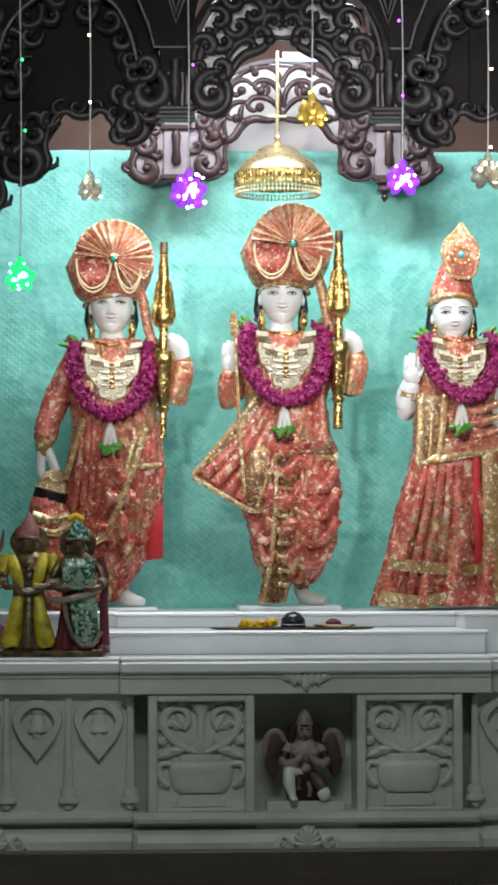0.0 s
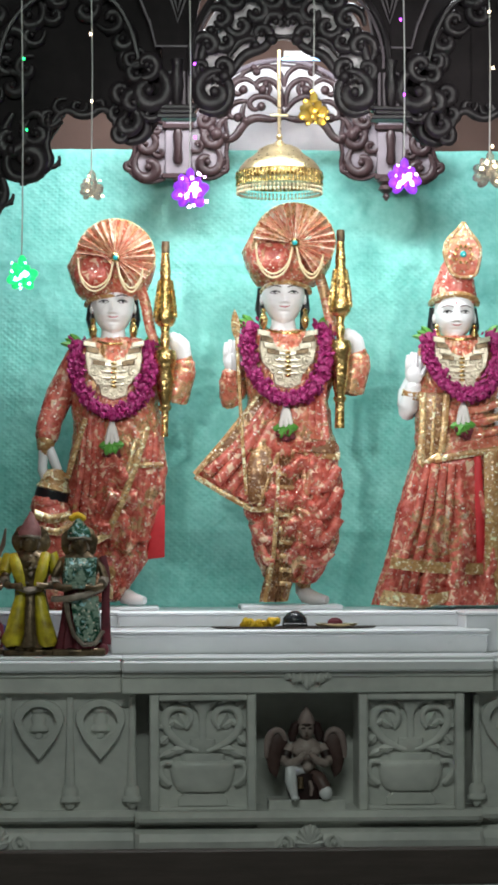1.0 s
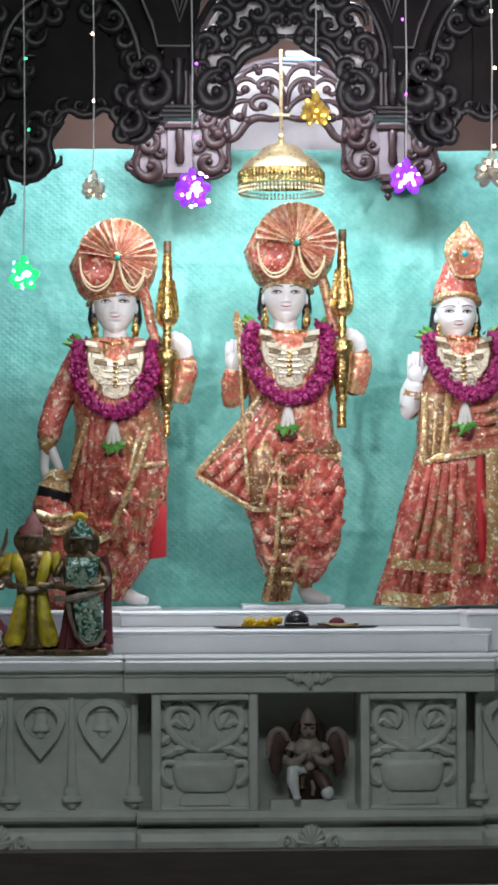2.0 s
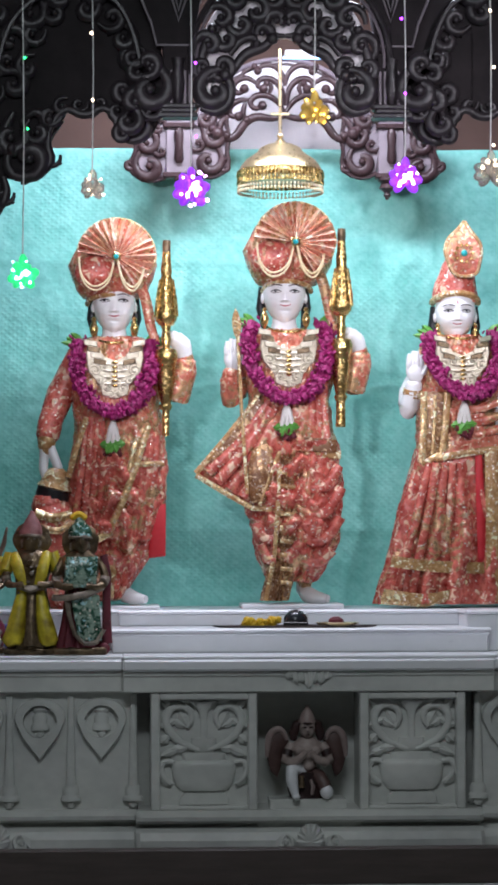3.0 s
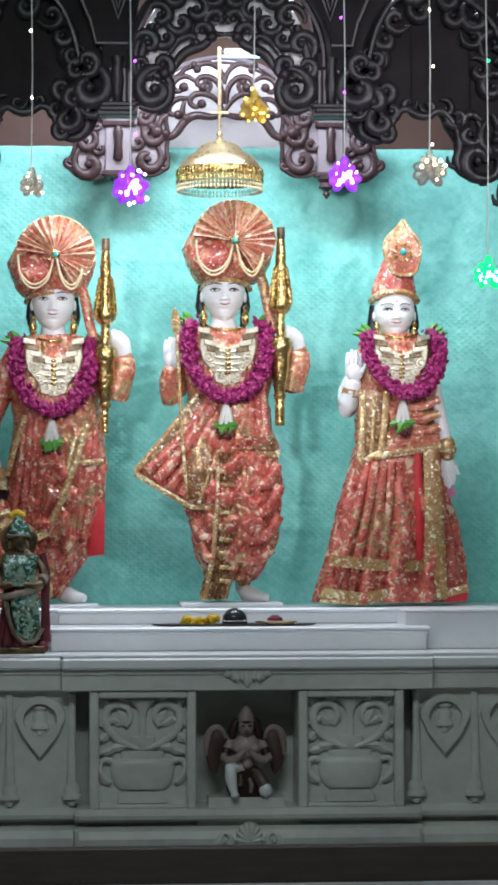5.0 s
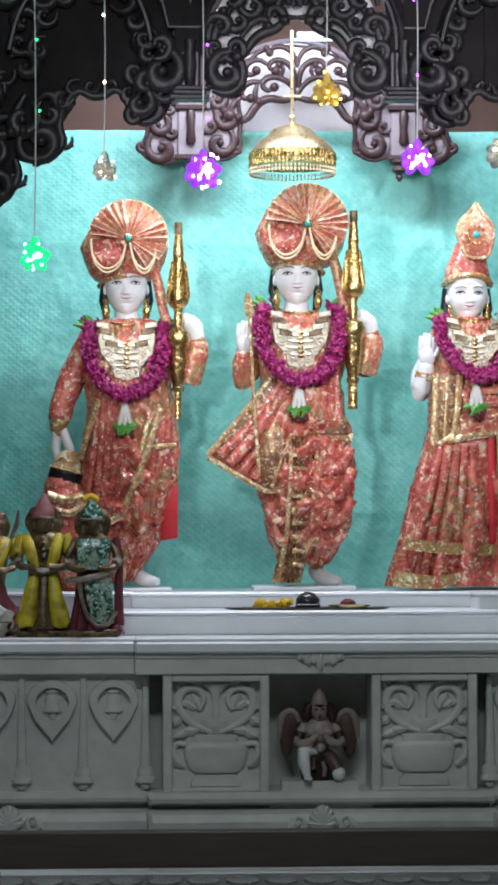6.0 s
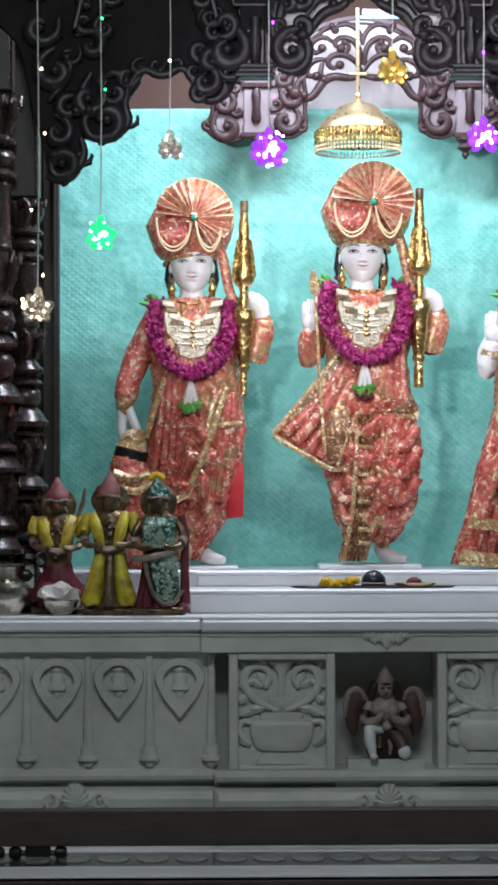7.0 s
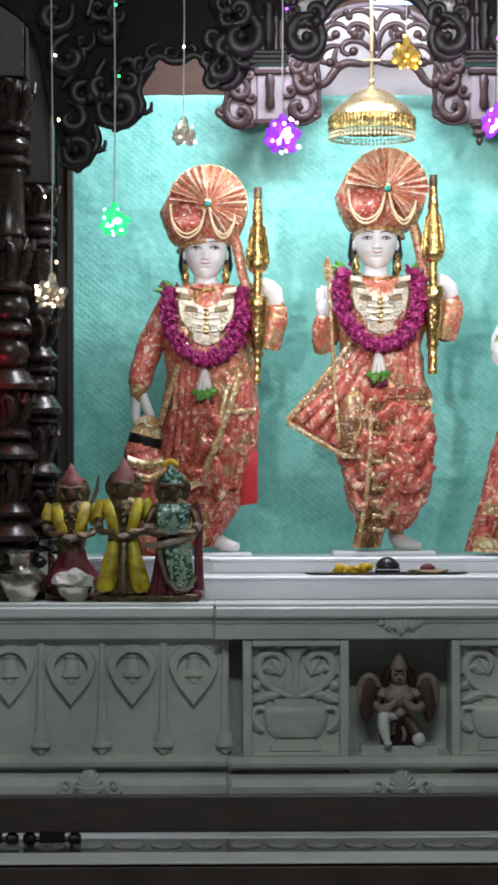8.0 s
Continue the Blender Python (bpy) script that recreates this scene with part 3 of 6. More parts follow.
    block("body", X(193, YL), X(862, YL), YL + 0.008, 5.25, top, z1 - 0.012, M_MARBLE, lo)
    block("bead", X(190, YL), X(865, YL), YL + 0.002, 5.25, z1 - 0.022, z1 - 0.011, M_MARBLE, lo, c=0.005)
    block("lip", X(187, YL), X(868, YL), YL - 0.006, 5.25, z1 - 0.011, z1, M_MARBLE, lo, c=0.005)
    up = thing("altar_step", (X(512, YU), YU, z1), "upper white marble step carrying the statues", "altar step", "altar steps")
    z2 = Z(1084, YU)
    block("body", X(206, YU), X(818, YU), YU + 0.006, 5.68, z1, z2 - 0.012, M_MARBLE, up)
    block("lip", X(203, YU), X(821, YU), YU - 0.004, 5.68, z2 - 0.012, z2, M_MARBLE, up, c=0.005)
    for a0, a1 in ((-420, 200), (820, 1400)):
        e = thing("end_block", (X(a0 / 2 + a1 / 2, 5.1), 5.1, top), "plain white marble block beside the altar steps", "altar block", "end blocks")
        ys = 5.20 if a0 < 0 else 5.0
        za = z2 + 0.002
        i0, i1 = (X(a0, ys), X(a1, ys) + 0.02) if a0 < 0 else (X(a0, ys), X(a1, ys))
        block("body", i0 + 0.006, i1 - 0.006, ys + 0.006, 5.68, top, za - 0.012, M_MARBLE, e)
        block("lip", i0, i1, ys - 0.002, 5.68, za - 0.012, za, M_MARBLE, e, c=0.005)
    return top, z1, z2


ZTOP, ZSTEP, ZIDOL = altar()

# ---- low wooden barrier in front of the altar ----
bar = thing("barrier_beam", (0.3, 4.55, FZ), "dark brown wooden beam on small black feet before the altar", "barrier")
block("beam", -1.3, 1.9, 4.52, 4.58, Z(1569, 4.52), Z(1505, 4.52), M_BEAM, bar, c=0.004)
for a in (-75, -185, 1080):
    ft = Build()
    u, cx, zz = U(4.54), X(a, 4.54), FZ
    zt = Z(1569, 4.52) + 0.003
    ft.box(cx - 22 * u, cx + 22 * u, 4.525, 4.555, FZ + 0.006, zt, 0, 0.003)
    ft.tube([(cx - 34 * u, 4.54, FZ + 0.016), (cx + 34 * u, 4.54, FZ + 0.016)], 5 * u, 8)
    for s in (-1, 1):
        ft.tube([(cx + s * 29 * u, 4.54, FZ + 0.0165), (cx + s * 33 * u, 4.54, FZ + 0.0165), (cx + s * 46 * u, 4.54, FZ + 0.0165), (cx + s * 51 * u, 4.54, FZ + 0.0165)], [6 * u, 11 * u, 11 * u, 7 * u], 12)
    part("foot", ft, M_BLACKMETAL, bar, "black metal foot with two rollers")


# ---- statues ----
def robe(b, rows, y, depth, m=0, folds=14, amp=0.05, n=150, seed=0.0, wrinkle=0.013, sag=0.0):
    """Draped cloth from rows of (b, left a, right a, depth factor), top down; folds run down it, creases across."""
    dense, rings = [], []
    for r0, r1 in zip(rows, rows[1:]):
        k = max(2, int((r1[0] - r0[0]) / 4))
        dense += [[p + (q - p) * i / k for p, q in zip(r0, r1)] for i in range(k)]
    dense.append(list(rows[-1]))
    for bb, a0, a1, dd in dense:
        cx, rx, z = X((a0 + a1) / 2, y), (a1 - a0) / 2 * U(y), Z(bb, y)
        ring = []
        for j in range(n):
            g = 2 * math.pi * j / n
            c, s = math.cos(g), math.sin(g)
            w = 1 + amp * math.sin(folds * g + 2.2 * noise.noise((g * 0.8, z * 5, seed)) + seed) * min(1, (bb - rows[0][0]) / 120)
            d = wrinkle * noise.noise((cx + rx * c + seed, s * 0.2 + z * 3, z * 17 + 6 * c + seed))
            # sharp creases running aslant
            q = noise.noise((c * 4 + z * 9 + seed, s * 2, z * 22 - c * 6))
            d += 1.1 * wrinkle * (0.45 - abs(q)) * 1.3
            d += 0.5 * wrinkle * (0.4 - abs(noise.noise((c * 11 + seed, s * 6, z * 40 + c * 9))))
            if sag:
                ph = (bb - 26 * abs(c + 0.15) ** 1.5 + 34 * noise.noise((c * 2.5, s, z * 7 + seed))) / 17.0
                d += sag * (abs(math.sin(ph)) ** 0.8 - 0.5) * (1.2 - abs(c + 0.1))
            ring.append((cx + rx * c * (0.65 + 0.35 * w) + 0.4 * d * c, y + depth * dd * s * w + d * s, z + 0.25 * d))
        rings.append(ring)
    b.rings(rings, m)


def limb(b, pts, y, m, n=12, flat=0.9):
    """A limb through rows of (a, b, radius, offset in depth)."""
    u, out, rad = U(y), [], []
    for p, q in zip(pts, pts[1:]):
        for i in range(5):
            t = i / 5
            r = [s + (e - s) * t for s, e in zip(p, q)]
            out.append((X(r[0], y), y + r[3], Z(r[1], y)))
            rad.append(r[2] * u * (1 + (0.08 * noise.noise((r[0] * 0.05, r[1] * 0.09, 3)) if m != 1 else 0)))
    r = pts[-1]
    out.append((X(r[0], y), y + r[3], Z(r[1], y)))
    rad.append(r[2] * u * 0.8)
    b.tube(out, rad, n, m, flat)
    for k in (0, -1):
        b.ball(out[k], (rad[k] * 0.99, rad[k] * flat * 0.99, rad[k] * 0.99), n, m)


def head(b, a, eye, mouth, chin, y, w):
    """A smooth head with plain features, by the heights of eyes, mouth and chin; slots: 1 marble, 2 hair, 3 lips, 4 brows."""
    u = U(y)
    cx = X(a, y)
    top = eye - 1.25 * w
    q_mouth, q_chin = (mouth - eye) / w, (chin - eye) / w
    prof = [(-1.25, 0.30), (-1.05, 0.62), (-0.75, 0.85), (-0.4, 0.96), (0.0, 1.0), (0.3, 0.965), (q_mouth - 0.1, 0.88), (q_mouth + 0.1, 0.79), (q_mouth + 0.45 * (q_chin - q_mouth), 0.66), (q_chin - 0.2, 0.48), (q_chin - 0.06, 0.30), (q_chin + 0.03, 0.10)]

    def width(q):
        for (q0, k0), (q1, k1) in zip(prof, prof[1:]):
            if q0 <= q <= q1:
                t = (q - q0) / (q1 - q0)
                return k0 + (k1 - k0) * t
        return 0.1

    def bell(v, m, r):
        return math.exp(-((v - m) / r) ** 2)

    def relief(p, q):
        """How far the features stand out from the egg of the head, in half widths."""
        d = 0.0
        t = (q + 0.08) / (q_mouth - 0.14)
        if 0 < t:
            d += 0.27 * (min(t, 1) ** 1.2 if t < 1 else max(0, 1 - (t - 1) * 7)) * bell(p, 0, 0.09 + 0.06 * min(t, 1))
        d += 0.09 * bell(abs(p), 0.15, 0.07) * bell(q, q_mouth - 0.21, 0.08)
        d -= 0.09 * bell(abs(p), 0.42, 0.24) * bell(q, 0.0, 0.15)
        d += 0.05 * bell(abs(p), 0.44, 0.3) * bell(q, -0.26, 0.10)
        d += 0.075 * bell(abs(p), 0.46, 0.24) * bell(q, q_mouth - 0.16, 0.24)
        d += 0.075 * bell(p, 0, 0.24) * (bell(q, q_mouth - 0.06, 0.055) + bell(q, q_mouth + 0.08, 0.06))
        d -= 0.05 * bell(p, 0, 0.2) * bell(q, q_mouth + 0.21, 0.06)
        d += 0.10 * bell(p, 0, 0.26) * bell(q, q_chin - 0.20, 0.17)
        return d

    def face(dx, bb, out=0.0):
        """A place on the face, dx from its middle line."""
        q = (bb - eye) / w
        k = width(q)
        s = math.sqrt(max(0.02, 1 - (dx / w / k) ** 2)) if abs(dx / w) < k else 0.14
        return (cx + dx * u, y - ((0.35 + 0.65 * k) * s + relief(dx / w, q)) * w * u - out, Z(bb, y))

    n, rings = 72, []
    for i in range(81):
        q = -1.25 + (q_chin + 0.03 + 1.25) * i / 80
        k = width(q)
        ring = []
        for j in range(n):
            g = 2 * math.pi * j / n
            c, s = math.cos(g), math.sin(g)
            d = (0.35 + 0.65 * k) * s - relief(k * c, q) * min(1, -2 * s) if s < 0 else 0.95 * k * s
            ring.append((cx + k * c * w * u, y + d * w * u, Z(eye + q * w, y)))
        rings.append(ring)
    b.rings(rings, 1)
    for s in (-1, 1):
        ex = s * 0.43 * w
        # almond eye: painted iris under a dark lid line
        lid = [face(ex + t * 0.25 * w, eye + (0.02 - 0.085 * (1 - t * t)) * w, 0.0006) for t in (-1, -0.6, -0.2, 0.2, 0.6, 1)]
        b.tube(lid, [0.4 * u, 1.0 * u, 1.3 * u, 1.3 * u, 1.0 * u, 0.4 * u], 6, 2)
        low = [face(ex + t * 0.23 * w, eye + (0.02 + 0.055 * (1 - t * t)) * w, 0.0002) for t in (-1, -0.5, 0, 0.5, 1)]
        b.tube(low, [0.3 * u, 0.55 * u, 0.6 * u, 0.55 * u, 0.3 * u], 6, 4)
        b.ball(face(ex, eye - 0.008 * w, -0.0012), (0.085 * w * u, 0.0030, 0.062 * w * u), 10, 2)
        br = [face(s * (0.14 + 0.62 * t) * w, eye - (0.19 + 0.13 * math.sin(math.pi * (0.1 + 0.75 * t)) - 0.04 * t) * w, 0.0) for t in (0, 0.2, 0.4, 0.6, 0.8, 1)]
        b.tube(br, [0.7 * u, 1.1 * u, 1.2 * u, 1.0 * u, 0.8 * u, 0.3 * u], 6, 4)
        b.ball((cx + s * w * u * 0.99, y + 0.002, Z(eye + 0.25 * w, y)), (0.10 * w * u, 0.012, 0.26 * w * u), 10, 1)
        b.tube([(cx + s * w * u * 0.95, y + 0.03, Z(eye - 0.3 * w, y)), (cx + s * w * u * 1.05, y + 0.03, Z(mouth, y)), (cx + s * w * u * 0.90, y + 0.02, Z(chin + 0.2 * w, y))], [8 * u, 9 * u, 5 * u], 8, 2)
    lips = [face(dx * w, mouth - 0.5 * (abs(dx) / 0.26) ** 2 * 5, 0.0) for dx in (-0.26, -0.17, -0.08, 0, 0.08, 0.17, 0.26)]
    b.tube(lips, [0.3 * u, 1.0 * u, 1.5 * u, 1.6 * u, 1.5 * u, 1.0 * u, 0.3 * u], 6, 3)
    b.tube([face(0, eye - 0.34 * w, 0.0), face(0, eye - 0.50 * w, 0.0)], [1.3 * u, 0.8 * u], 6, 3)
    b.ball((cx, y + 0.03, Z(eye, y)), (w * u * 0.98, w * u * 0.8, w * u * 1.05), 18, 2)
    b.tube([(cx, y + 0.008, Z(mouth + 6, y)), (cx, y + 0.006, Z(chin - 2, y)), (cx, y + 0.002, Z(chin + 0.35 * w, y)), (cx, y - 0.002, Z(chin + 0.75 * w, y))], [0.54 * w * u, 0.56 * w * u, 0.66 * w * u, 1.0 * w * u], 20, 1)


def hand(b, a, bb, y, off, up=1, u=None):
    """An open palm; up: 1 fingers raised, -1 lowered."""
    u = U(y)
    cx, cz = X(a, y), Z(bb, y)
    b.ball((cx, y + off, cz), (17 * u, 0.013, 23 * u), 14, 1)
    for k, ln in enumerate((22, 27, 26, 20)):
        px = cx + (-11.5 + 7.4 * k) * u
        b.tube([(px, y + off - 0.002, cz + up * 8 * u), (px, y + off - 0.006, cz + up * (ln * 0.6 + 6) * u), (px - 0.6 * (k - 1.5) * u, y + off - 0.004, cz + up * (ln + 8) * u)], [5.4 * u, 5.0 * u, 3.4 * u], 10, 1)
    b.tube([(cx + 13 * u, y + off - 0.004, cz - up * 6 * u), (cx + 20 * u, y + off - 0.01, cz + up * 10 * u)], [5 * u, 3.2 * u], 6, 1)


def foot(b, a, bb, y, off, length=44):
    u = U(y)
    cx, cz = X(a, y), Z(bb, y)
    b.tube([(cx - 6 * u, y + off + 0.03, cz + 46 * u), (cx - 4 * u, y + off + 0.028, cz + 22 * u), (cx + 2 * u, y + off + 0.01, cz + 13 * u), (cx + 16 * u, y + off - 0.03, cz + 8 * u), (cx + length * 0.8 * u, y + off - 0.055, cz + 6 * u)], [13 * u, 14 * u, 15 * u, 12 * u, 7 * u], 10, 1)


def drape(b, outline, y, off, m, wave=0.006, thick=0.006):
    """A hanging flap of cloth, cut to an outline of (a, b), with soft folds."""
    pts = [(X(p, y), Z(q, y)) for p, q in outline]
    b.plate(pts, y + off, thick, m, 0.002)


def hem(b, pts, y, off, w, m=5):
    """A raised band along (a, b) points."""
    out = []
    for (a0, b0), (a1, b1) in zip(pts, pts[1:]):
        out += [(X(a0 + (a1 - a0) * k / 4, y), y + off, Z(b0 + (b1 - b0) * k / 4, y)) for k in range(4)]
    out.append((X(pts[-1][0], y), y + off, Z(pts[-1][1], y)))
    b.tube(out, w * U(y), 6, m, 0.5)


YS = 5.36


def pleats(b, rows, y, off, r, m):
    """Long flattened folds: rows of point lists (a, b)."""
    for k, pts in enumerate(rows):
        out = on_path(pts, 10)
        n = len(out)
        b.tube([(X(p.x, y), y + off - 0.004 * (k % 2) - 0.004 * math.sin(3 * i / n + k), Z(p.y, y)) for i, p in enumerate(out)], [r * U(y) * (0.75 + 0.4 * abs(noise.noise((k * 1.7, i * 0.4, r)))) for i in range(n)], 10, m, 0.62)


SLOTS = [M_SILK, M_SKIN, M_HAIR, M_LIP, M_BROW, M_BORDER, M_SILK2, M_RED, M_MARBLE, M_BRONZE]


def centre_statue():
    b, y = Build(), YS
    b.box(X(422, y - 0.02), X(601, y - 0.02), y - 0.10, y + 0.13, ZIDOL, ZIDOL + 0.016, 8, 0.003)
    robe(b, [(588, 462, 548, 0.55), (600, 432, 584, 0.75), (620, 420, 598, 0.85), (660, 428, 592, 0.95), (710, 436, 578, 0.95), (770, 434, 586, 1.0), (805, 432, 597, 1.05)], y, 0.095, 6, folds=9, amp=0.03, seed=1.0)
    robe(b, [(790, 440, 594, 1.0), (850, 432, 599, 1.05), (900, 431, 600, 1.05), (950, 444, 597, 1.0), (990, 455, 580, 0.9), (1015, 463, 566, 0.75), (1036, 470, 552, 0.55)], y, 0.095, 0, folds=13, amp=0.05, seed=4.0, wrinkle=0.024, sag=0.05)
    robe(b, [(800, 484, 528, 0.5), (900, 484, 526, 0.6), (980, 478, 522, 0.6), (1030, 466, 514, 0.6), (1068, 456, 503, 0.6)], y - 0.078, 0.035, 9, folds=7, amp=0.12, seed=7.0)
    # cloth thrown out to the side
    drape(b, [(458, 700), (430, 735), (395, 780), (340, 842), (345, 852), (400, 880), (440, 903), (476, 905), (500, 800)], y, -0.085, 0)
    pleats(b, [[(470, 716), (420, 790), (362, 842)], [(474, 730), (430, 800), (378, 858)], [(478, 750), (445, 815), (400, 872)], [(484, 770), (460, 830), (424, 886)], [(490, 790), (474, 840), (452, 894)]], y, -0.092, 13, 0)
    drape(b, [(455, 706), (430, 742), (356, 832), (420, 786), (470, 735)], y, -0.102, 9)
    drape(b, [(440, 800), (466, 790), (480, 830), (462, 896), (436, 896), (428, 850)], y, -0.108, 9)
    drape(b, [(512, 778), (560, 782), (588, 785), (588, 807), (560, 806), (514, 800)], y, -0.100, 9)
    pleats(b, [[(534 + 11 * k, 672), (534 + 11 * k, 740), (538 + 12 * k, 800)] for k in range(4)], y, -0.076, 9, 0)
    pleats(b, [[(592, 830), (572, 868), (544, 872), (522, 856)], [(596, 868), (574, 912), (546, 920), (520, 900)], [(594, 920), (570, 960), (544, 966), (518, 946)], [(580, 978), (556, 1004), (520, 992)], [(446, 930), (458, 962), (480, 958)], [(454, 968), (466, 996), (480, 994)]], y, -0.098, 11, 0)
    pleats(b, [[(536, 815), (528, 900), (520, 1000)], [(547, 815), (538, 860), (532, 900)]], y, -0.100, 7, 6)
    hem(b, [(457, 702), (430, 736), (395, 780), (341, 843)], y, -0.088, 5)
    hem(b, [(341, 846), (400, 882), (440, 904), (474, 906)], y, -0.088, 5)
    hem(b, [(488, 806), (470, 850), (452, 900)], y, -0.105, 4)
    hem(b, [(487, 830), (484, 900), (478, 985), (462, 1066)], y, -0.112, 4)
    hem(b, [(530, 803), (560, 808), (596, 812)], y, -0.085, 7)
    for k in range(9):
        hem(b, [(488, 842 + 24 * k), (516 - k, 844 + 24 * k)], y, -0.113, 4)
    limb(b, [(446, 622, 20, 0.0), (414, 680, 25, 0.0), (408, 708, 22, -0.01), (404, 668, 20, -0.04)], y, 6)
    hand(b, 408, 640, y, -0.05)
    limb(b, [(582, 620, 22, 0.0), (622, 678, 26, 0.0), (620, 690, 24, -0.02), (632, 650, 22, -0.03), (632, 628, 20, -0.035)], y, 6)
    limb(b, [(631, 626, 15, -0.035), (626, 608, 16, -0.04), (612, 594, 13, -0.05)], y, 1)
    foot(b, 538, 1070, y, -0.02)
    limb(b, [(534, 1015, 18, 0.0), (535, 1038, 16, 0.0)], y, 5)
    head(b, 500, 521, 547, 576, y, 38.5)
    ob = part("deity_statue", b, SLOTS, angle=60)
    tagged(ob, "white marble statue in red and gold brocade robes", "statue", "altar statues")


def left_statue():
    b, y = Build(), YS
    b.box(X(192, y), X(278, y), y - 0.10, y + 0.13, ZIDOL, ZIDOL + 0.012, 8, 0.003)
    robe(b, [(602, 158, 244, 0.55), (614, 130, 268, 0.75), (660, 120, 274, 0.9), (720, 124, 278, 0.95), (770, 128, 286, 1.0), (835, 120, 290, 1.0)], y, 0.095, 6, folds=11, amp=0.035, seed=2.0)
    robe(b, [(808, 126, 286, 0.98), (840, 122, 290, 1.04), (890, 110, 287, 1.05), (940, 118, 278, 1.0), (985, 130, 262, 0.9), (1020, 146, 240, 0.75), (1066, 160, 208, 0.6)], y, 0.09, 0, folds=13, amp=0.05, seed=5.0, wrinkle=0.022, sag=0.034)
    drape(b, [(262, 905), (289, 895), (288, 988), (258, 992)], y, -0.045, 7)
    pleats(b, [[(150 + 9 * k, 745), (142 + 12 * k, 840), (128 + 14 * k, 930), (140 + 10 * k, 1000)] for k in range(5)], y, -0.088, 8, 0)
    pleats(b, [[(250 + 7 * k, 770), (238 + 11 * k, 830), (216 + 12 * k, 960)] for k in range(4)], y, -0.082, 8, 0)
    hem(b, [(258, 760), (236, 830), (214, 890), (186, 950), (162, 962)], y, -0.116, 6)
    hem(b, [(150, 745), (132, 800), (118, 850)], y, -0.10, 5)
    hem(b, [(226, 828), (286, 826)], y, -0.102, 5)
    hem(b, [(200, 960), (196, 1010), (190, 1060)], y, -0.075, 7)
    hem(b, [(240, 780), (232, 800), (222, 850)], y, -0.112, 5)
    limb(b, [(134, 632, 20, 0.0), (104, 700, 25, 0.0), (86, 750, 22, -0.03), (80, 785, 20, -0.05)], y, 0)
    limb(b, [(80, 782, 17, -0.05), (79, 802, 14, -0.055)], y, 5)
    limb(b, [(76, 798, 9, -0.055), (74, 835, 8, -0.06), (82, 862, 6, -0.06)], y, 1)
    limb(b, [(86, 798, 9, -0.058), (100, 832, 8, -0.065), (102, 850, 6, -0.065)], y, 1)
    limb(b, [(268, 630, 22, 0.0), (308, 690, 27, 0.0), (308, 706, 24, -0.02), (322, 662, 22, -0.03), (323, 640, 20, -0.035)], y, 6)
    limb(b, [(322, 638, 15, -0.035), (317, 616, 17, -0.04), (303, 602, 14, -0.05)], y, 1)
    # cloth-wrapped bow end held in the lowered hand
    limb(b, [(96, 856, 26, -0.06), (92, 872, 32, -0.06)], y, 5)
    limb(b, [(90, 876, 30, -0.06), (88, 898, 27, -0.06)], y, 2)
    limb(b, [(86, 900, 34, -0.06), (92, 925, 40, -0.06), (96, 990, 46, -0.05), (110, 1060, 40, -0.04)], y, 0)
    hem(b, [(60, 912), (90, 922), (125, 915)], y, -0.125, 8)
    hem(b, [(66, 938), (100, 944), (135, 930)], y, -0.135, 6)
    foot(b, 218, 1070, y, -0.02)
    limb(b, [(213, 1015, 18, 0.0), (214, 1042, 16, 0.0)], y, 5)
    head(b, 198, 538, 566, 594, y, 38)
    ob = part("deity_statue", b, SLOTS, angle=60)
    tagged(ob, "white marble statue in red brocade with one arm lowered", "statue", "altar statues")


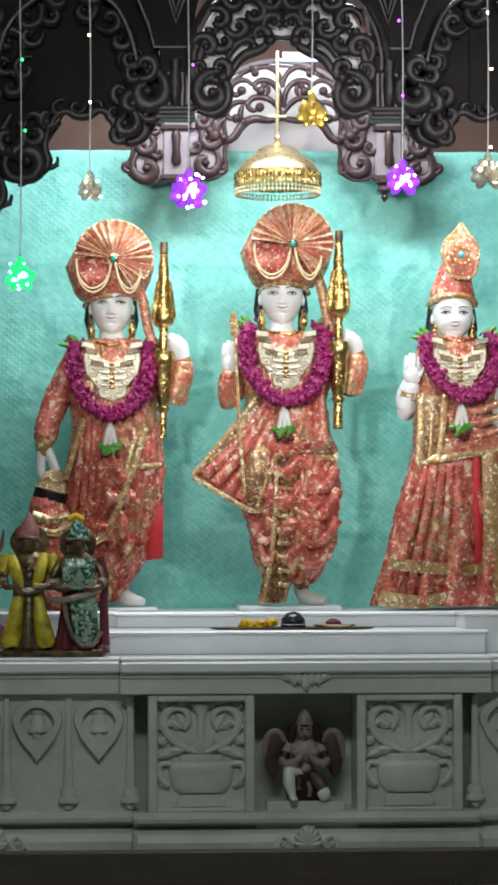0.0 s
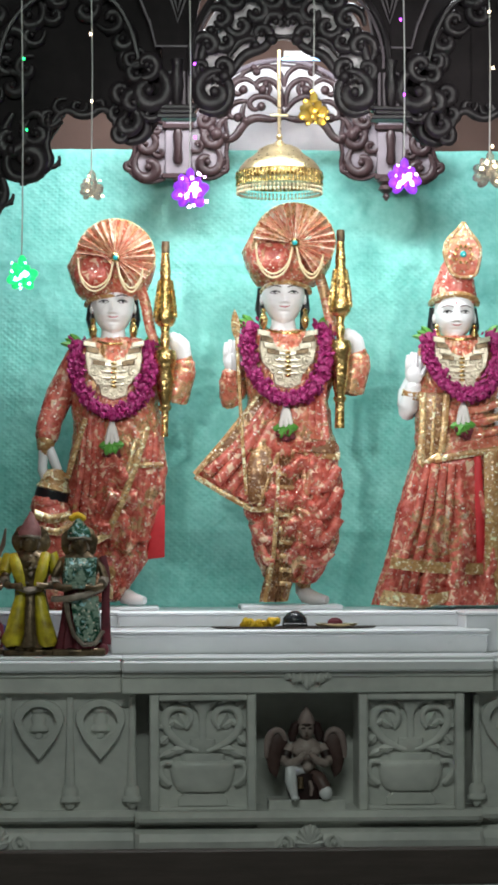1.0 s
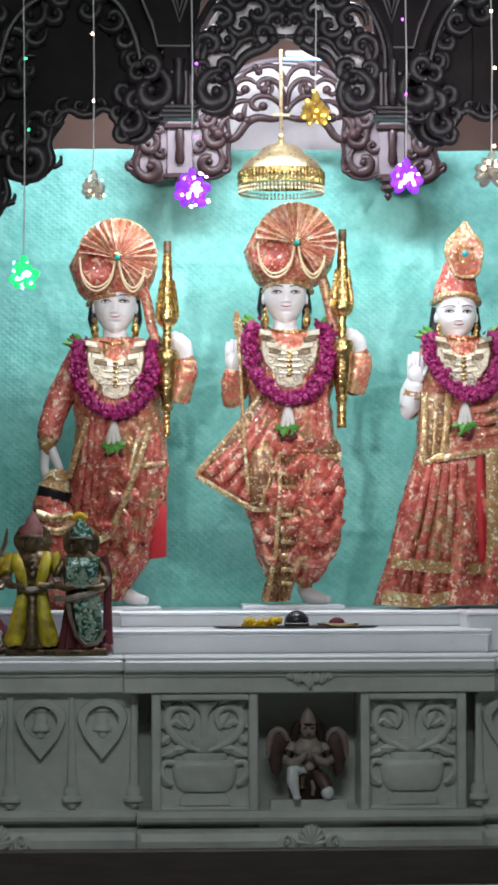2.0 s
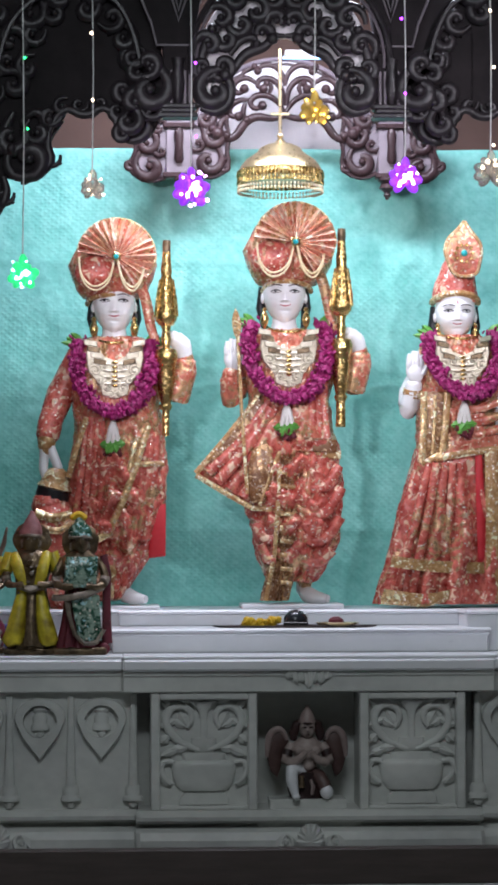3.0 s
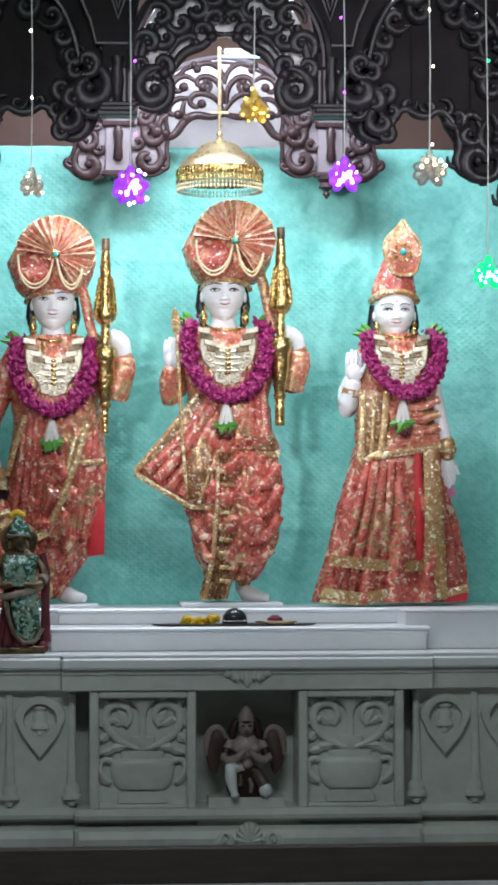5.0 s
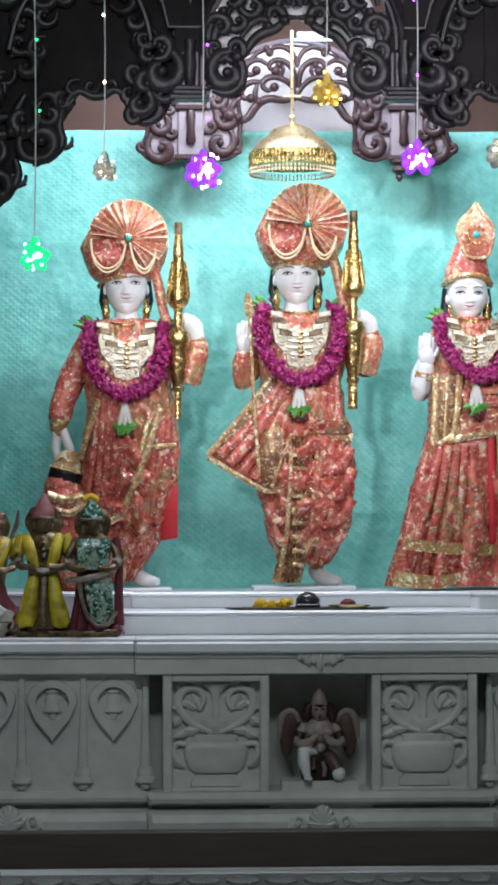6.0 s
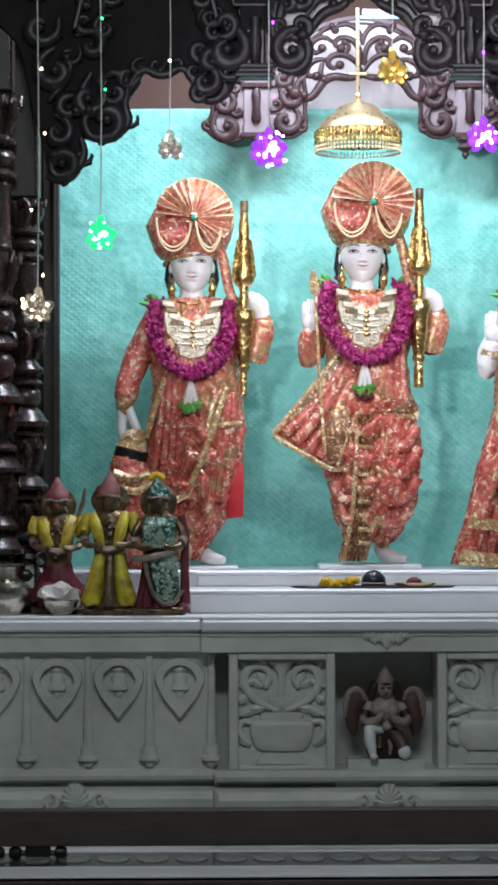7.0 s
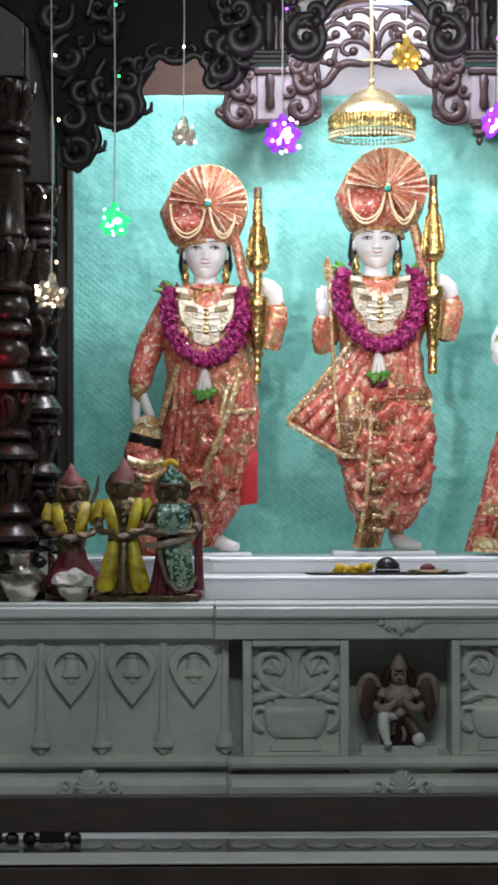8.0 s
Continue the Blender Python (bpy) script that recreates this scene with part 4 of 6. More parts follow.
def right_statue():
    b, y = Build(), YS
    robe(b, [(598, 770, 846, 0.55), (612, 744, 872, 0.75), (660, 738, 884, 0.9), (720, 736, 880, 0.95), (780, 736, 876, 1.0), (820, 738, 878, 1.02)], y, 0.09, 6, folds=9, amp=0.03, seed=3.0)
    robe(b, [(800, 732, 886, 1.0), (850, 720, 892, 1.05), (900, 708, 906, 1.15), (950, 698, 918, 1.2), (1000, 686, 926, 1.25), (1050, 670, 930, 1.3), (1074, 662, 926, 1.3)], y, 0.092, 0, folds=15, amp=0.15, seed=6.0, wrinkle=0.008)
    drape(b, [(736, 700), (788, 700), (784, 760), (776, 806), (735, 828)], y, -0.100, 9)
    hem(b, [(742, 700), (741, 760), (737, 826)], y, -0.106, 6)
    hem(b, [(784, 702), (780, 756), (774, 806)], y, -0.106, 6)
    hem(b, [(762, 706), (760, 760), (756, 816)], y, -0.104, 3)
    pleats(b, [[(792, 722 + 24 * k), (836, 734 + 22 * k), (880, 716 + 24 * k)] for k in range(3)], y, -0.084, 9, 6)
    drape(b, [(760, 815), (880, 800), (878, 775), (795, 790)], y, -0.102, 6)
    pleats(b, [[(750 + 14 * k, 826), (734 + 18 * k, 900), (706 + 24 * k, 1000), (690 + 27 * k, 1066)] for k in range(5)], y, -0.104, 9, 0)
    drape(b, [(848, 806), (872, 802), (884, 900), (890, 1068), (848, 1070), (850, 930)], y, -0.118, 5)
    drape(b, [(832, 812), (844, 808), (850, 920), (848, 1000), (836, 1004)], y, -0.106, 7)
    hem(b, [(737, 828), (776, 808)], y, -0.106, 5)
    hem(b, [(762, 818), (820, 808), (880, 800)], y, -0.108, 6)
    drape(b, [(684, 988), (740, 996), (806, 1000), (846, 1000), (846, 1020), (800, 1020), (740, 1016), (680, 1008)], y, -0.122, 5)
    drape(b, [(670, 1046), (740, 1056), (800, 1046), (800, 1062), (740, 1074), (662, 1064)], y, -0.128, 5)
    hem(b, [(664, 1066), (740, 1072), (795, 1058), (812, 1030)], y, -0.118, 7)
    hem(b, [(850, 1066), (890, 1058), (926, 1048)], y, -0.110, 7)
    drape(b, [(890, 1060), (928, 1050), (926, 1072), (885, 1074)], y, -0.100, 7)
    limb(b, [(756, 636, 18, 0.0), (724, 700, 20, 0.0), (720, 728, 19, -0.02), (727, 700, 16, -0.04), (729, 678, 14, -0.05)], y, 1)
    limb(b, [(727, 702, 19, -0.035), (728, 692, 19, -0.04)], y, 5)
    hand(b, 730, 662, y, -0.06)
    limb(b, [(866, 640, 20, 0.0), (874, 700, 17, 0.0), (886, 760, 15, -0.02), (897, 800, 13, -0.03)], y, 1)
    limb(b, [(896, 794, 17, -0.03), (898, 812, 17, -0.03)], y, 5)
    hand(b, 897, 838, y, -0.03, -1)
    head(b, 806, 555, 579, 604, y, 36.5)
    ob = part("deity_statue", b, SLOTS, angle=60)
    tagged(ob, "white marble goddess statue in a flared red and gold skirt", "statue", "altar statues")


centre_statue()
left_statue()
right_statue()


# ---- what the statues wear and hold ----
def strand(name, pts, y, off, r, parent, mat, n=40):
    b = Build()
    for p in on_path(pts, n):
        b.ball((X(p.x, y), y + off, Z(p.y, y)), r * U(y), 6)
    return tagged(part(name, b, mat, parent), kind="stuff")


def turban(a, b0, s, y=YS):
    th = thing("turban", P(a - 12, b0 + 76, y), "red and gold brocade turban with a pleated fan and pearls", "turban", "turbans")
    u = U(y) * s
    cx, cz = X(a, y), Z(b0, y)
    w = Build()
    rings = []
    for dv, l, r, d in ((70, -60, 38, 0.5), (64, -66, 46, 0.75), (54, -74, 58, 0.9), (36, -82, 68, 1.0), (8, -88, 73, 1.05), (-14, -80, 74, 1.0), (-36, -66, 64, 0.9), (-54, -42, 42, 0.7), (-63, -18, 20, 0.4)):
        ring = []
        for j in range(40):
            g = 2 * math.pi * j / 40
            k = 1 + 0.03 * math.sin(6 * g + dv * 0.11)
            ring.append((cx + ((l + r) / 2 + (r - l) / 2 * math.cos(g) * k) * u, y + 0.01 + 0.10 * s * d * math.sin(g) * k, cz - dv * u))
        rings.append(ring)
    w.rings(rings)
    wrap = part("wrap", w, M_SILK2, th)
    # pleated fan
    f = Build()
    n = 38
    yf = y - 0.115
    verts, faces = [], []
    for i in range(n + 1):
        g = radians(-58 + 230 * (i + 0.35 * noise.noise((i * 2.1, a, 9))) / n)
        z = (0.010 if i % 2 else -0.010) * (1 + 0.5 * noise.noise((i * 1.3, a, 4)))
        rr = 72 + 3.5 * noise.noise((i * 0.6, a, 0))
        if g < 0:
            rr *= 1 - 0.16 * math.sin(-g)
        for r, yy in ((7, yf - 0.004 + z * 0.2), (rr * 0.55, yf - 0.008 + z * 0.9), (rr, yf + 0.008 + z * 1.3), (rr * 1.0, yf + 0.030), (7, yf + 0.03)):
            verts.append((cx + r * u * math.cos(g), yy, cz + r * u * math.sin(g)))
    for i in range(n):
        for k in range(5):
            q = (k + 1) % 5
            faces.append([i * 5 + k, i * 5 + q, i * 5 + 5 + q, i * 5 + 5 + k])
    faces += [[0, 1, 2, 3, 4], [n * 5 + k for k in (4, 3, 2, 1, 0)]]
    f.add(verts, faces)
    # scattered pleats take a paler silk: cream patches plus highlights put into the colour
    for i in range(n):
        f.m[i * 5] = f.m[i * 5 + 1] = 1 if (i * 7 + int(a)) % 5 < 3 else 0
    part("pleated_fan", f, [M_SILK2, M_PALESILK], th, "fan of stiff gold-edged pleats", angle=15)
    r = Build()
    r.tube([(cx + (72 * math.cos(g)) * u * (1 - 0.16 * max(0, -math.sin(g))), yf + 0.012, cz + 72 * math.sin(g) * u * (1 - 0.16 * max(0, -math.sin(g)))) for g in [radians(-58 + 230 * i / 40) for i in range(41)]], 2.0 * u, 6)
    part("fan_edge", r, M_BORDER, th)
    # smooth oval front
    o = Build()
    o.ball((cx - 40 * u, y - 0.085, cz - 26 * u), (37 * u, 0.030, 32 * u), 18)
    part("front_fold", o, M_SILK, th)
    j = Build()
    j.lathe([(8.5 * u, 0), (8.5 * u, 0.004), (6 * u, 0.007)], (0, 0, 0), 16)
    j.v = [(cx + p[0], yf - 0.010 - p[2], cz + p[1]) for p in j.v]
    br = part("brooch", j, M_GOLD, th)
    g = Build()
    g.ball((cx, yf - 0.018, cz), (5 * u, 0.004, 5 * u), 10)
    part("gem", g, M_GEM, br, "turquoise gem")
    for k in (0, 7):
        strand("pearl_strand", [(a - 68 * s, b0 + (2 + k) * s), (a - 64 * s, b0 + (44 - k) * s), (a - 40 * s, b0 + (66 - k) * s), (a - 12 * s, b0 + (48 - k) * s), (a - 4 * s, b0 + 8 * s)], y, -0.128, 2.1 * s, th, M_PEARL, 50)
        strand("pearl_strand", [(a + 3 * s, b0 + 8 * s), (a + 10 * s, b0 + (48 - k) * s), (a + 30 * s, b0 + (68 - k) * s), (a + 46 * s, b0 + (46 - k) * s), (a + 50 * s, b0 + 22 * s)], y, -0.135, 2.1 * s, th, M_PEARL, 42)
    t = Build()
    t.tube([P(a + 44 * s, b0 + 40 * s, y, -0.03), P(a + 56 * s, b0 + 84 * s, y, -0.05), P(a + 64 * s, b0 + 128 * s, y, -0.06), P(a + 74 * s, b0 + 158 * s, y, -0.06)], [9 * u, 10 * u, 9 * u, 7 * u], 8, 0, 0.5)
    part("tail", t, M_SILK2, th)
    rim = Build()
    rim.tube([(cx + (-11 + 43 * math.cos(g)) * u, y + 0.01 - 0.075 * s * math.sin(g), cz - (80 - 14 * math.sin(g)) * u) for g in [math.pi * i / 16 for i in range(17)]], 4.5 * u, 8)
    part("rim", rim, M_BORDER, th)
    return th


turban(516, 438, 1.0)
turban(202, 465, 0.96)


def crown(y=YS):
    th = thing("crown", P(806, 535, y), "tall red and gold crown with a gem-set crest", "crown")
    u = U(y)
    w = Build()
    rows = ((538, 766, 846, 0.9), (522, 765, 847, 0.95), (502, 770, 843, 0.9), (486, 778, 842, 0.8), (470, 783, 845, 0.65), (456, 792, 842, 0.45))
    w.rings([[(X((l + r) / 2, y) + (r - l) / 2 * u * math.cos(g), y + 0.01 + 0.07 * d * math.sin(g), Z(bb, y)) for g in [2 * math.pi * k / 32 for k in range(32)]] for bb, l, r, d in rows])
    part("cap", w, M_SILK, th)
    c = Build()
    out = [(819, 396), (830, 414), (846, 432), (850, 450), (845, 472), (840, 494), (800, 494), (790, 470), (783, 450), (788, 428), (806, 412)]
    pts = on_path(out + [out[0]], 40)[:-1]
    c.plate([(X(p.x, y), Z(p.y, y)) for p in pts], y - 0.062, 0.02, 0, 0.004)
    crest = part("crest", c, M_SILK2, th, "leaf-shaped gold brocade crest")
    e = Build()
    e.tube([(X(p.x, y), y - 0.060, Z(p.y, y)) for p in pts + pts[:1]], 3.5 * u, 6)
    part("edging", e, M_BORDER, crest)
    g = Build()
    for k in range(10):
        an = 2 * math.pi * k / 10
        g.ball((X(818, y) + 15 * u * math.cos(an), y - 0.064, Z(453, y) + 15 * u * math.sin(an)), 3.6 * u, 6)
    part("bead_ring", g, M_GOLD, crest)
    m = Build()
    m.ball((X(818, y), y - 0.066, Z(453, y)), (6 * u, 0.005, 6 * u), 10)
    part("gem", m, M_GEM, crest, "turquoise gem")
    bnd = Build()
    bnd.tube([(X(806, y) + 41 * u * math.cos(q), y + 0.01 - 0.066 * math.sin(q), Z(538 - 14 * math.sin(q), y)) for q in [math.pi * i / 16 for i in range(17)]], 6 * u, 8)
    part("band", bnd, M_BORDER, th)


crown()


def garland(path, seed, tail, y=YS):
    mid = path[len(path) // 2]
    th = thing("flower_garland", P(mid[0], mid[1], y, -0.11), "magenta rose garland with a white tassel round the neck", "garland", "garlands")
    rng = random.Random(seed)
    u = U(y)
    b = Build()
    pts = on_path(path, 64)
    for i, p in enumerate(pts):
        t = i / 63
        off = -0.045 - 0.075 * math.sin(math.pi * t) ** 0.7
        for k in range(13):
            an = rng.uniform(0, 2 * math.pi)
            rr = rng.uniform(6, 15)
            c = Vector((X(p.x + rr * math.cos(an) + rng.uniform(-2, 2), y), y + off + 0.022 * math.sin(an) - 0.006, Z(p.y + rr * 0.75 * math.sin(an * 1.7) + rng.uniform(-3, 3), y)))
            turn = Euler((rng.uniform(0, 3), rng.uniform(0, 3), rng.uniform(0, 3))).to_matrix()
            s = rng.uniform(3.6, 6.6) * u
            b.ball(c, (s, s * 0.85, s * 0.38), 7, 0, turn)
    b.tube([(X(p.x, y), y - 0.045 - 0.07 * math.sin(math.pi * i / 63) ** 0.7, Z(p.y, y)) for i, p in enumerate(pts)], 11 * u, 8, 0)
    tagged(part("blossoms", b, M_FLOWER, th), kind="stuff")
    # green leaves at the shoulders
    for (a, bb), s in ((path[0], -1), (path[-1], 1)):
        for k in range(3):
            lf = Build()
            lf.leaf((X(a - s * 6, y), Z(bb + 4, y)), (X(a + s * (14 + 9 * k), y), Z(bb - 18 + 9 * k, y)), (8 - k) * u, y - 0.05 - 0.004 * k)
            part("leaf", lf, M_LEAF, th)
    ta, tb = tail
    for k in (-1, 0, 1):
        w = Build()
        w.tube([P(ta, tb, y, -0.115), P(ta + k * 4, tb + 14, y, -0.122), P(ta + k * 11, tb + 46, y, -0.12)], [4 * u, 5 * u, 4.5 * u], 6)
        part("tassel", w, M_WHITEPET, th, "strand of white buds")
    for k, (dx, dz) in enumerate(((-24, 42), (22, 40), (6, 56), (-12, 58))):
        lf = Build()
        lf.leaf((X(ta, y), Z(tb + 40, y)), (X(ta + dx, y), Z(tb + dz, y)), 8 * u, y - 0.122 - 0.003 * k)
        part("leaf", lf, M_LEAF, th)
    ro = Build()
    for k in range(16):
        turn = Euler((rng.uniform(0, 3), rng.uniform(0, 3), rng.uniform(0, 3))).to_matrix()
        ro.ball(P(ta + rng.uniform(-13, 13), tb + 54 + rng.uniform(-7, 7), y, -0.118 + rng.uniform(-0.01, 0.01)), (7 * u, 6 * u, 3 * u), 7, 0, turn)
    part("rose", ro, M_MAROON, th, "dark red rose at the tip")
    return th


garland([(440, 578), (434, 610), (436, 650), (456, 692), (490, 712), (522, 712), (552, 694), (572, 652), (574, 610), (566, 580)], 1, (500, 722))
garland([(136, 612), (131, 650), (138, 692), (160, 722), (190, 738), (218, 734), (245, 712), (262, 672), (266, 640), (260, 612)], 2, (196, 752))
garland([(757, 598), (752, 630), (764, 664), (785, 690), (815, 706), (842, 702), (866, 680), (878, 650), (880, 620), (866, 596)], 3, (812, 718))


def necklace(a, bb, y=YS, s=1.0):
    th = thing("necklace", P(a, bb + 60, y, -0.1), "broad cream and gold filigree breast ornament", "necklace", "necklaces")
    u = U(y) * s
    cx, cz = X(a, y), Z(bb, y)
    pl = Build()
    out = [(-48, -8), (-34, -6), (-20, -30), (0, -38), (20, -30), (34, -6), (48, -8), (50, -34), (45, -58), (26, -80), (22, -98), (0, -106), (-22, -98), (-26, -80), (-45, -58), (-50, -34)]
    pl.plate([(cx + p * u, cz + q * u) for p, q in out], y - 0.106, 0.02, 0, 0.003)
    part("backing", pl, M_SILVER, th, smooth=False)
    for sgn in (-1, 1):
        for k in range(4):
            t = Build()
            px, pz = (42 - 5.5 * k) * sgn, -8 - 11 * k
            out = [(px - 11, pz + 5 - sgn * 2), (px + 11, pz + 5 + sgn * 2), (px + 11, pz - 4 + sgn * 2), (px - 11, pz - 4 - sgn * 2)]
            t.plate([(cx + p * u, cz + q * u) for p, q in out], y - 0.114, 0.012, 0, 0.002)
            part("tile", t, M_SILVER if k % 2 == 0 else M_OLDBRASS, th, smooth=False)
        for dx, dz, r, st in ((34, -56, 10, 0.4), (18, -50, 9, 2.0), (26, -72, 9, 1.0), (12, -68, 8, 3.0), (14, -86, 9, 0.0), (36, -42, 7, 1.5), (6, -98, 7, 1.0)):
            f = Build()
            f.scroll((cx + sgn * dx * u, cz + dz * u), r * u, y - 0.108, sgn, st if sgn > 0 else math.pi - st, 1.2, 0.26)
            part("filigree", f, M_SILVER, th)
        for k in range(4):
            lf = Build()
            lf.leaf((cx + sgn * 3 * u, cz - (46 + 11 * k) * u), (cx + sgn * (26 - 2 * k) * u, cz - (42 + 12 * k) * u), 3.4 * u, y - 0.110)
            part("strip", lf, M_SILVER, th)
    for k in range(6):
        d = Build()
        d.ball((cx, y - 0.113, cz - (42 + 8 * k) * u), (5.5 * u, 0.005, 2.8 * u), 10)
        part("stud", d, M_GOLD, th)
    c = Build()
    c.tube([(cx + 34 * u * math.cos(g), y - 0.01 - 0.075 * math.sin(g), cz + 6 * u - 12 * u * math.sin(g)) for g in [math.pi * i / 12 for i in range(13)]], 2.6 * u, 6)
    part("collar", c, M_GOLD, th)


necklace(504, 588)
necklace(199, 608)
necklace(811, 600, s=0.95)


def earrings(a, bb, w, y=YS):
    for s in (-1, 1):
        b = Build()
        u = U(y)
        b.lathe([(1 * u, -26 * u), (6 * u, -18 * u), (8 * u, -8 * u), (5 * u, 0), (3 * u, 4 * u), (5 * u, 8 * u), (2 * u, 12 * u)], (X(a + s * w, y), y - 0.03, Z(bb, y)), 10)
        tagged(part("earring", b, M_GOLD), "gold drop earring hanging beside the face", "earring", "earrings")


earrings(501, 560, 37)
earrings(198, 578, 36)
earrings(806, 588, 34)


def mace(a_top, b_top, a_bot, b_bot, sc, thin, y=YS - 0.085):
    th = thing("ceremonial_mace", P(a_bot, b_bot, y), "ornate gold mace held upright in the statue's hand", "mace", "maces")
    u = U(y)
    h = b_bot - b_top
    top, bot = P(a_top, b_top, y), P(a_bot, b_bot, y)
    ax = (top - bot)

    def turned(name, prof, mat, parent=th, n=14):
        b = Build()
        rings = []
        for t, r in prof:
            c = bot + ax * (1 - t)
            rings.append([c + Vector((r * u * math.cos(2 * math.pi * k / n), r * u * math.sin(2 * math.pi * k / n), 0)) for k in range(n)])
        b.rings(rings)
        return part(name, b, mat, parent, angle=50)

    turned("shaft", [(0.06, 6), (0.4, 7), (0.44, 9), (0.47, 7), (0.50, 9), (0.54, 7), (0.6, 7), (1.0, 7 * thin)], M_GOLD)
    turned("tip", [(0.0, 7), (0.03, 7.5), (0.06, 7)], M_OLDBRASS)
    hd = turned("head", [(0.06, 7), (0.10, 8), (0.16, 10), (0.18, 9), (0.24, 14), (0.26, 13), (0.32, 17), (0.34, 16.5), (0.39, 20), (0.41, 19), (0.435, 13), (0.44, 8)], M_GOLD)
    for k in range(10):
        g = 2 * math.pi * k / 10
        e = Build()
        pts = []
        for t, r in ((0.20, 12), (0.27, 15), (0.33, 18), (0.39, 20.5)):
            c = bot + ax * (1 - t)
            pts.append(c + Vector((r * u * math.cos(g), r * u * math.sin(g), 0)))
        e.tube(pts, [1.5 * u, 2.4 * u, 2.4 * u, 1.5 * u], 5)
        part("rib", e, M_GOLD, hd)
    turned("lower_bulb", [(0.55, 8), (0.56, 18), (0.59, 21), (0.62, 20), (0.64, 17), (0.70, 17), (0.80, 12), (0.84, 9)], M_GOLD)
    turned("collar", [(0.84, 11), (0.85, 12), (0.87, 9)], M_GOLD)


mace(603, 406, 600, 760, 1, 1.25)
mace(291, 428, 289, 775, 1, 0.9)
# arrow in the raised hand of the middle statue
th = thing("arrow", P(432, 890, YS - 0.12), "slim reddish wooden arrow with a copper point", "arrow")
b = Build()
b.tube([P(430, 880, YS, -0.13), P(421, 740, YS, -0.115), P(415, 600, YS, -0.085)], 3.2 * U(YS), 8)
part("shaft", b, M_BORDER, th)
b = Build()
b.leaf((X(415, YS), Z(606, YS)), (X(411, YS), Z(552, YS)), 8 * U(YS), YS - 0.085)
part("point", b, M_BORDER, th)
# lotus bud in the lowered hand
b = Build()
for k in range(5):
    b.leaf((X(899, YS), Z(862, YS)), (X(893 + 5 * k, YS), Z(892 - 2 * abs(k - 2), YS)), 4 * U(YS), YS - 0.035)
tagged(part("lotus_bud", b, material("pink_petals", (0.7, 0.2, 0.4), (0.8, 0.35, 0.5), rough=0.5)), "pink lotus bud hanging from the lowered hand", "flower")


# ---- gilt umbrella over the middle statue ----
def umbrella(y=5.30):
    u = U(y)
    cx = X(494, y)
    th = thing("ceremonial_umbrella", P(494, 330, y), "hanging brass umbrella with a fringed rim", "umbrella")
    d = Build()
    prof = [(72, 318), (75, 312), (74, 302), (70, 294), (62, 284), (50, 276), (42, 270), (36, 262), (24, 256), (10, 252), (5, 246)]
    d.lathe([(r * u, Z(bb, y) - Z(330, y)) for r, bb in prof], (cx, y, Z(330, y)), 36)
    dome = part("dome", d, M_BRASS, th, angle=30)
    f = Build()
    f.ball((cx, y, Z(240, y)), 6 * u, 10)
    part("finial", f, M_BRASS, th)
    r = Build()
    r.tube([P(494, 244, y), P(494, 160, y), P(494, 84, y)], 3.2 * u, 8)
    part("rod", r, M_BRASS, th)
    c = Build()
    c.box(cx - 16 * u, cx + 16 * u, y - 0.005, y + 0.005, Z(203, y), Z(199, y), 0, 0.001)
    part("crosspiece", c, M_BRASS, th)
    band = Build()
    band.lathe([(74 * u, 0), (77 * u, 3 * u), (77 * u, 9 * u), (74 * u, 12 * u)], (cx, y, Z(314, y)), 40)
    part("rim_band", band, M_GOLD, dome)
    for k in range(68):
        g = 2 * math.pi * k / 68
        px, py = cx + 75 * u * math.cos(g), y + 75 * u * math.sin(g)
        t = Build()
        zt = Z(304, y)
        t.tube([(px, py, zt), (px, py, zt - 10 * u), (px, py, zt - 14 * u), (px, py, zt - 24 * u)], [2.4 * u, 4.2 * u, 2.0 * u, 3.6 * u], 6)
        fr = part("tassel", t, M_GOLD, th)
        q = Build()
        q.ball((px, py, zt - 30 * u), (2.0 * u, 2.0 * u, 3.4 * u), 6)
        q.ball((px, py, zt - 37 * u), (2.6 * u, 2.6 * u, 3.0 * u), 6)
        part("bead", q, M_PEARL, fr)


umbrella()


# ---- carved wooden shrine frame ----
YF, YR = 4.88, 5.53


def mir(a, on):
    return 1006 - a if on else a


def curls(parent, rows, y, mat, thick=0.56):
    """Carved acanthus hooks, one part each: rows of (a, b, size, hand, start in degrees)."""
    u = U(y)
    for a, bb, s, hand, st in rows:
        b = Build()
        c = (X(a, y), Z(bb, y))
        g0 = radians(st)
        pts, rad = [], []
        for i in range(17):
            q = i / 16
            g = g0 + hand * q * 1.95 * math.pi
            rr = s * u * (1.85 - 1.35 * q ** 0.7)
            pts.append((c[0] + rr * math.cos(g), y - 0.25 * s * u * q, c[1] + rr * math.sin(g)))
            rad.append(s * u * thick * (0.15 + 0.95 * math.sin(math.pi * min(1, 0.06 + 0.86 * q)) ** 0.8))
        b.tube(pts, rad, 8, 0, 0.7)
        b.ball((c[0], y - 0.3 * s * u, c[1]), 0.42 * s * u, 8)
        for k in range(3):
            i = 3 + 3 * k
            g = g0 + hand * (i / 16) * 1.95 * math.pi
            p0 = (pts[i][0], pts[i][2])
            r1 = s * u * (0.85 - 0.12 * k)
            p1 = (p0[0] + r1 * math.cos(g - hand * 0.7), p0[1] + r1 * math.sin(g - hand * 0.7))
            b.leaf(p0, p1, 0.40 * s * u, y, 0, 0.8)
        part("acanthus_hook", b, mat, parent, angle=50)


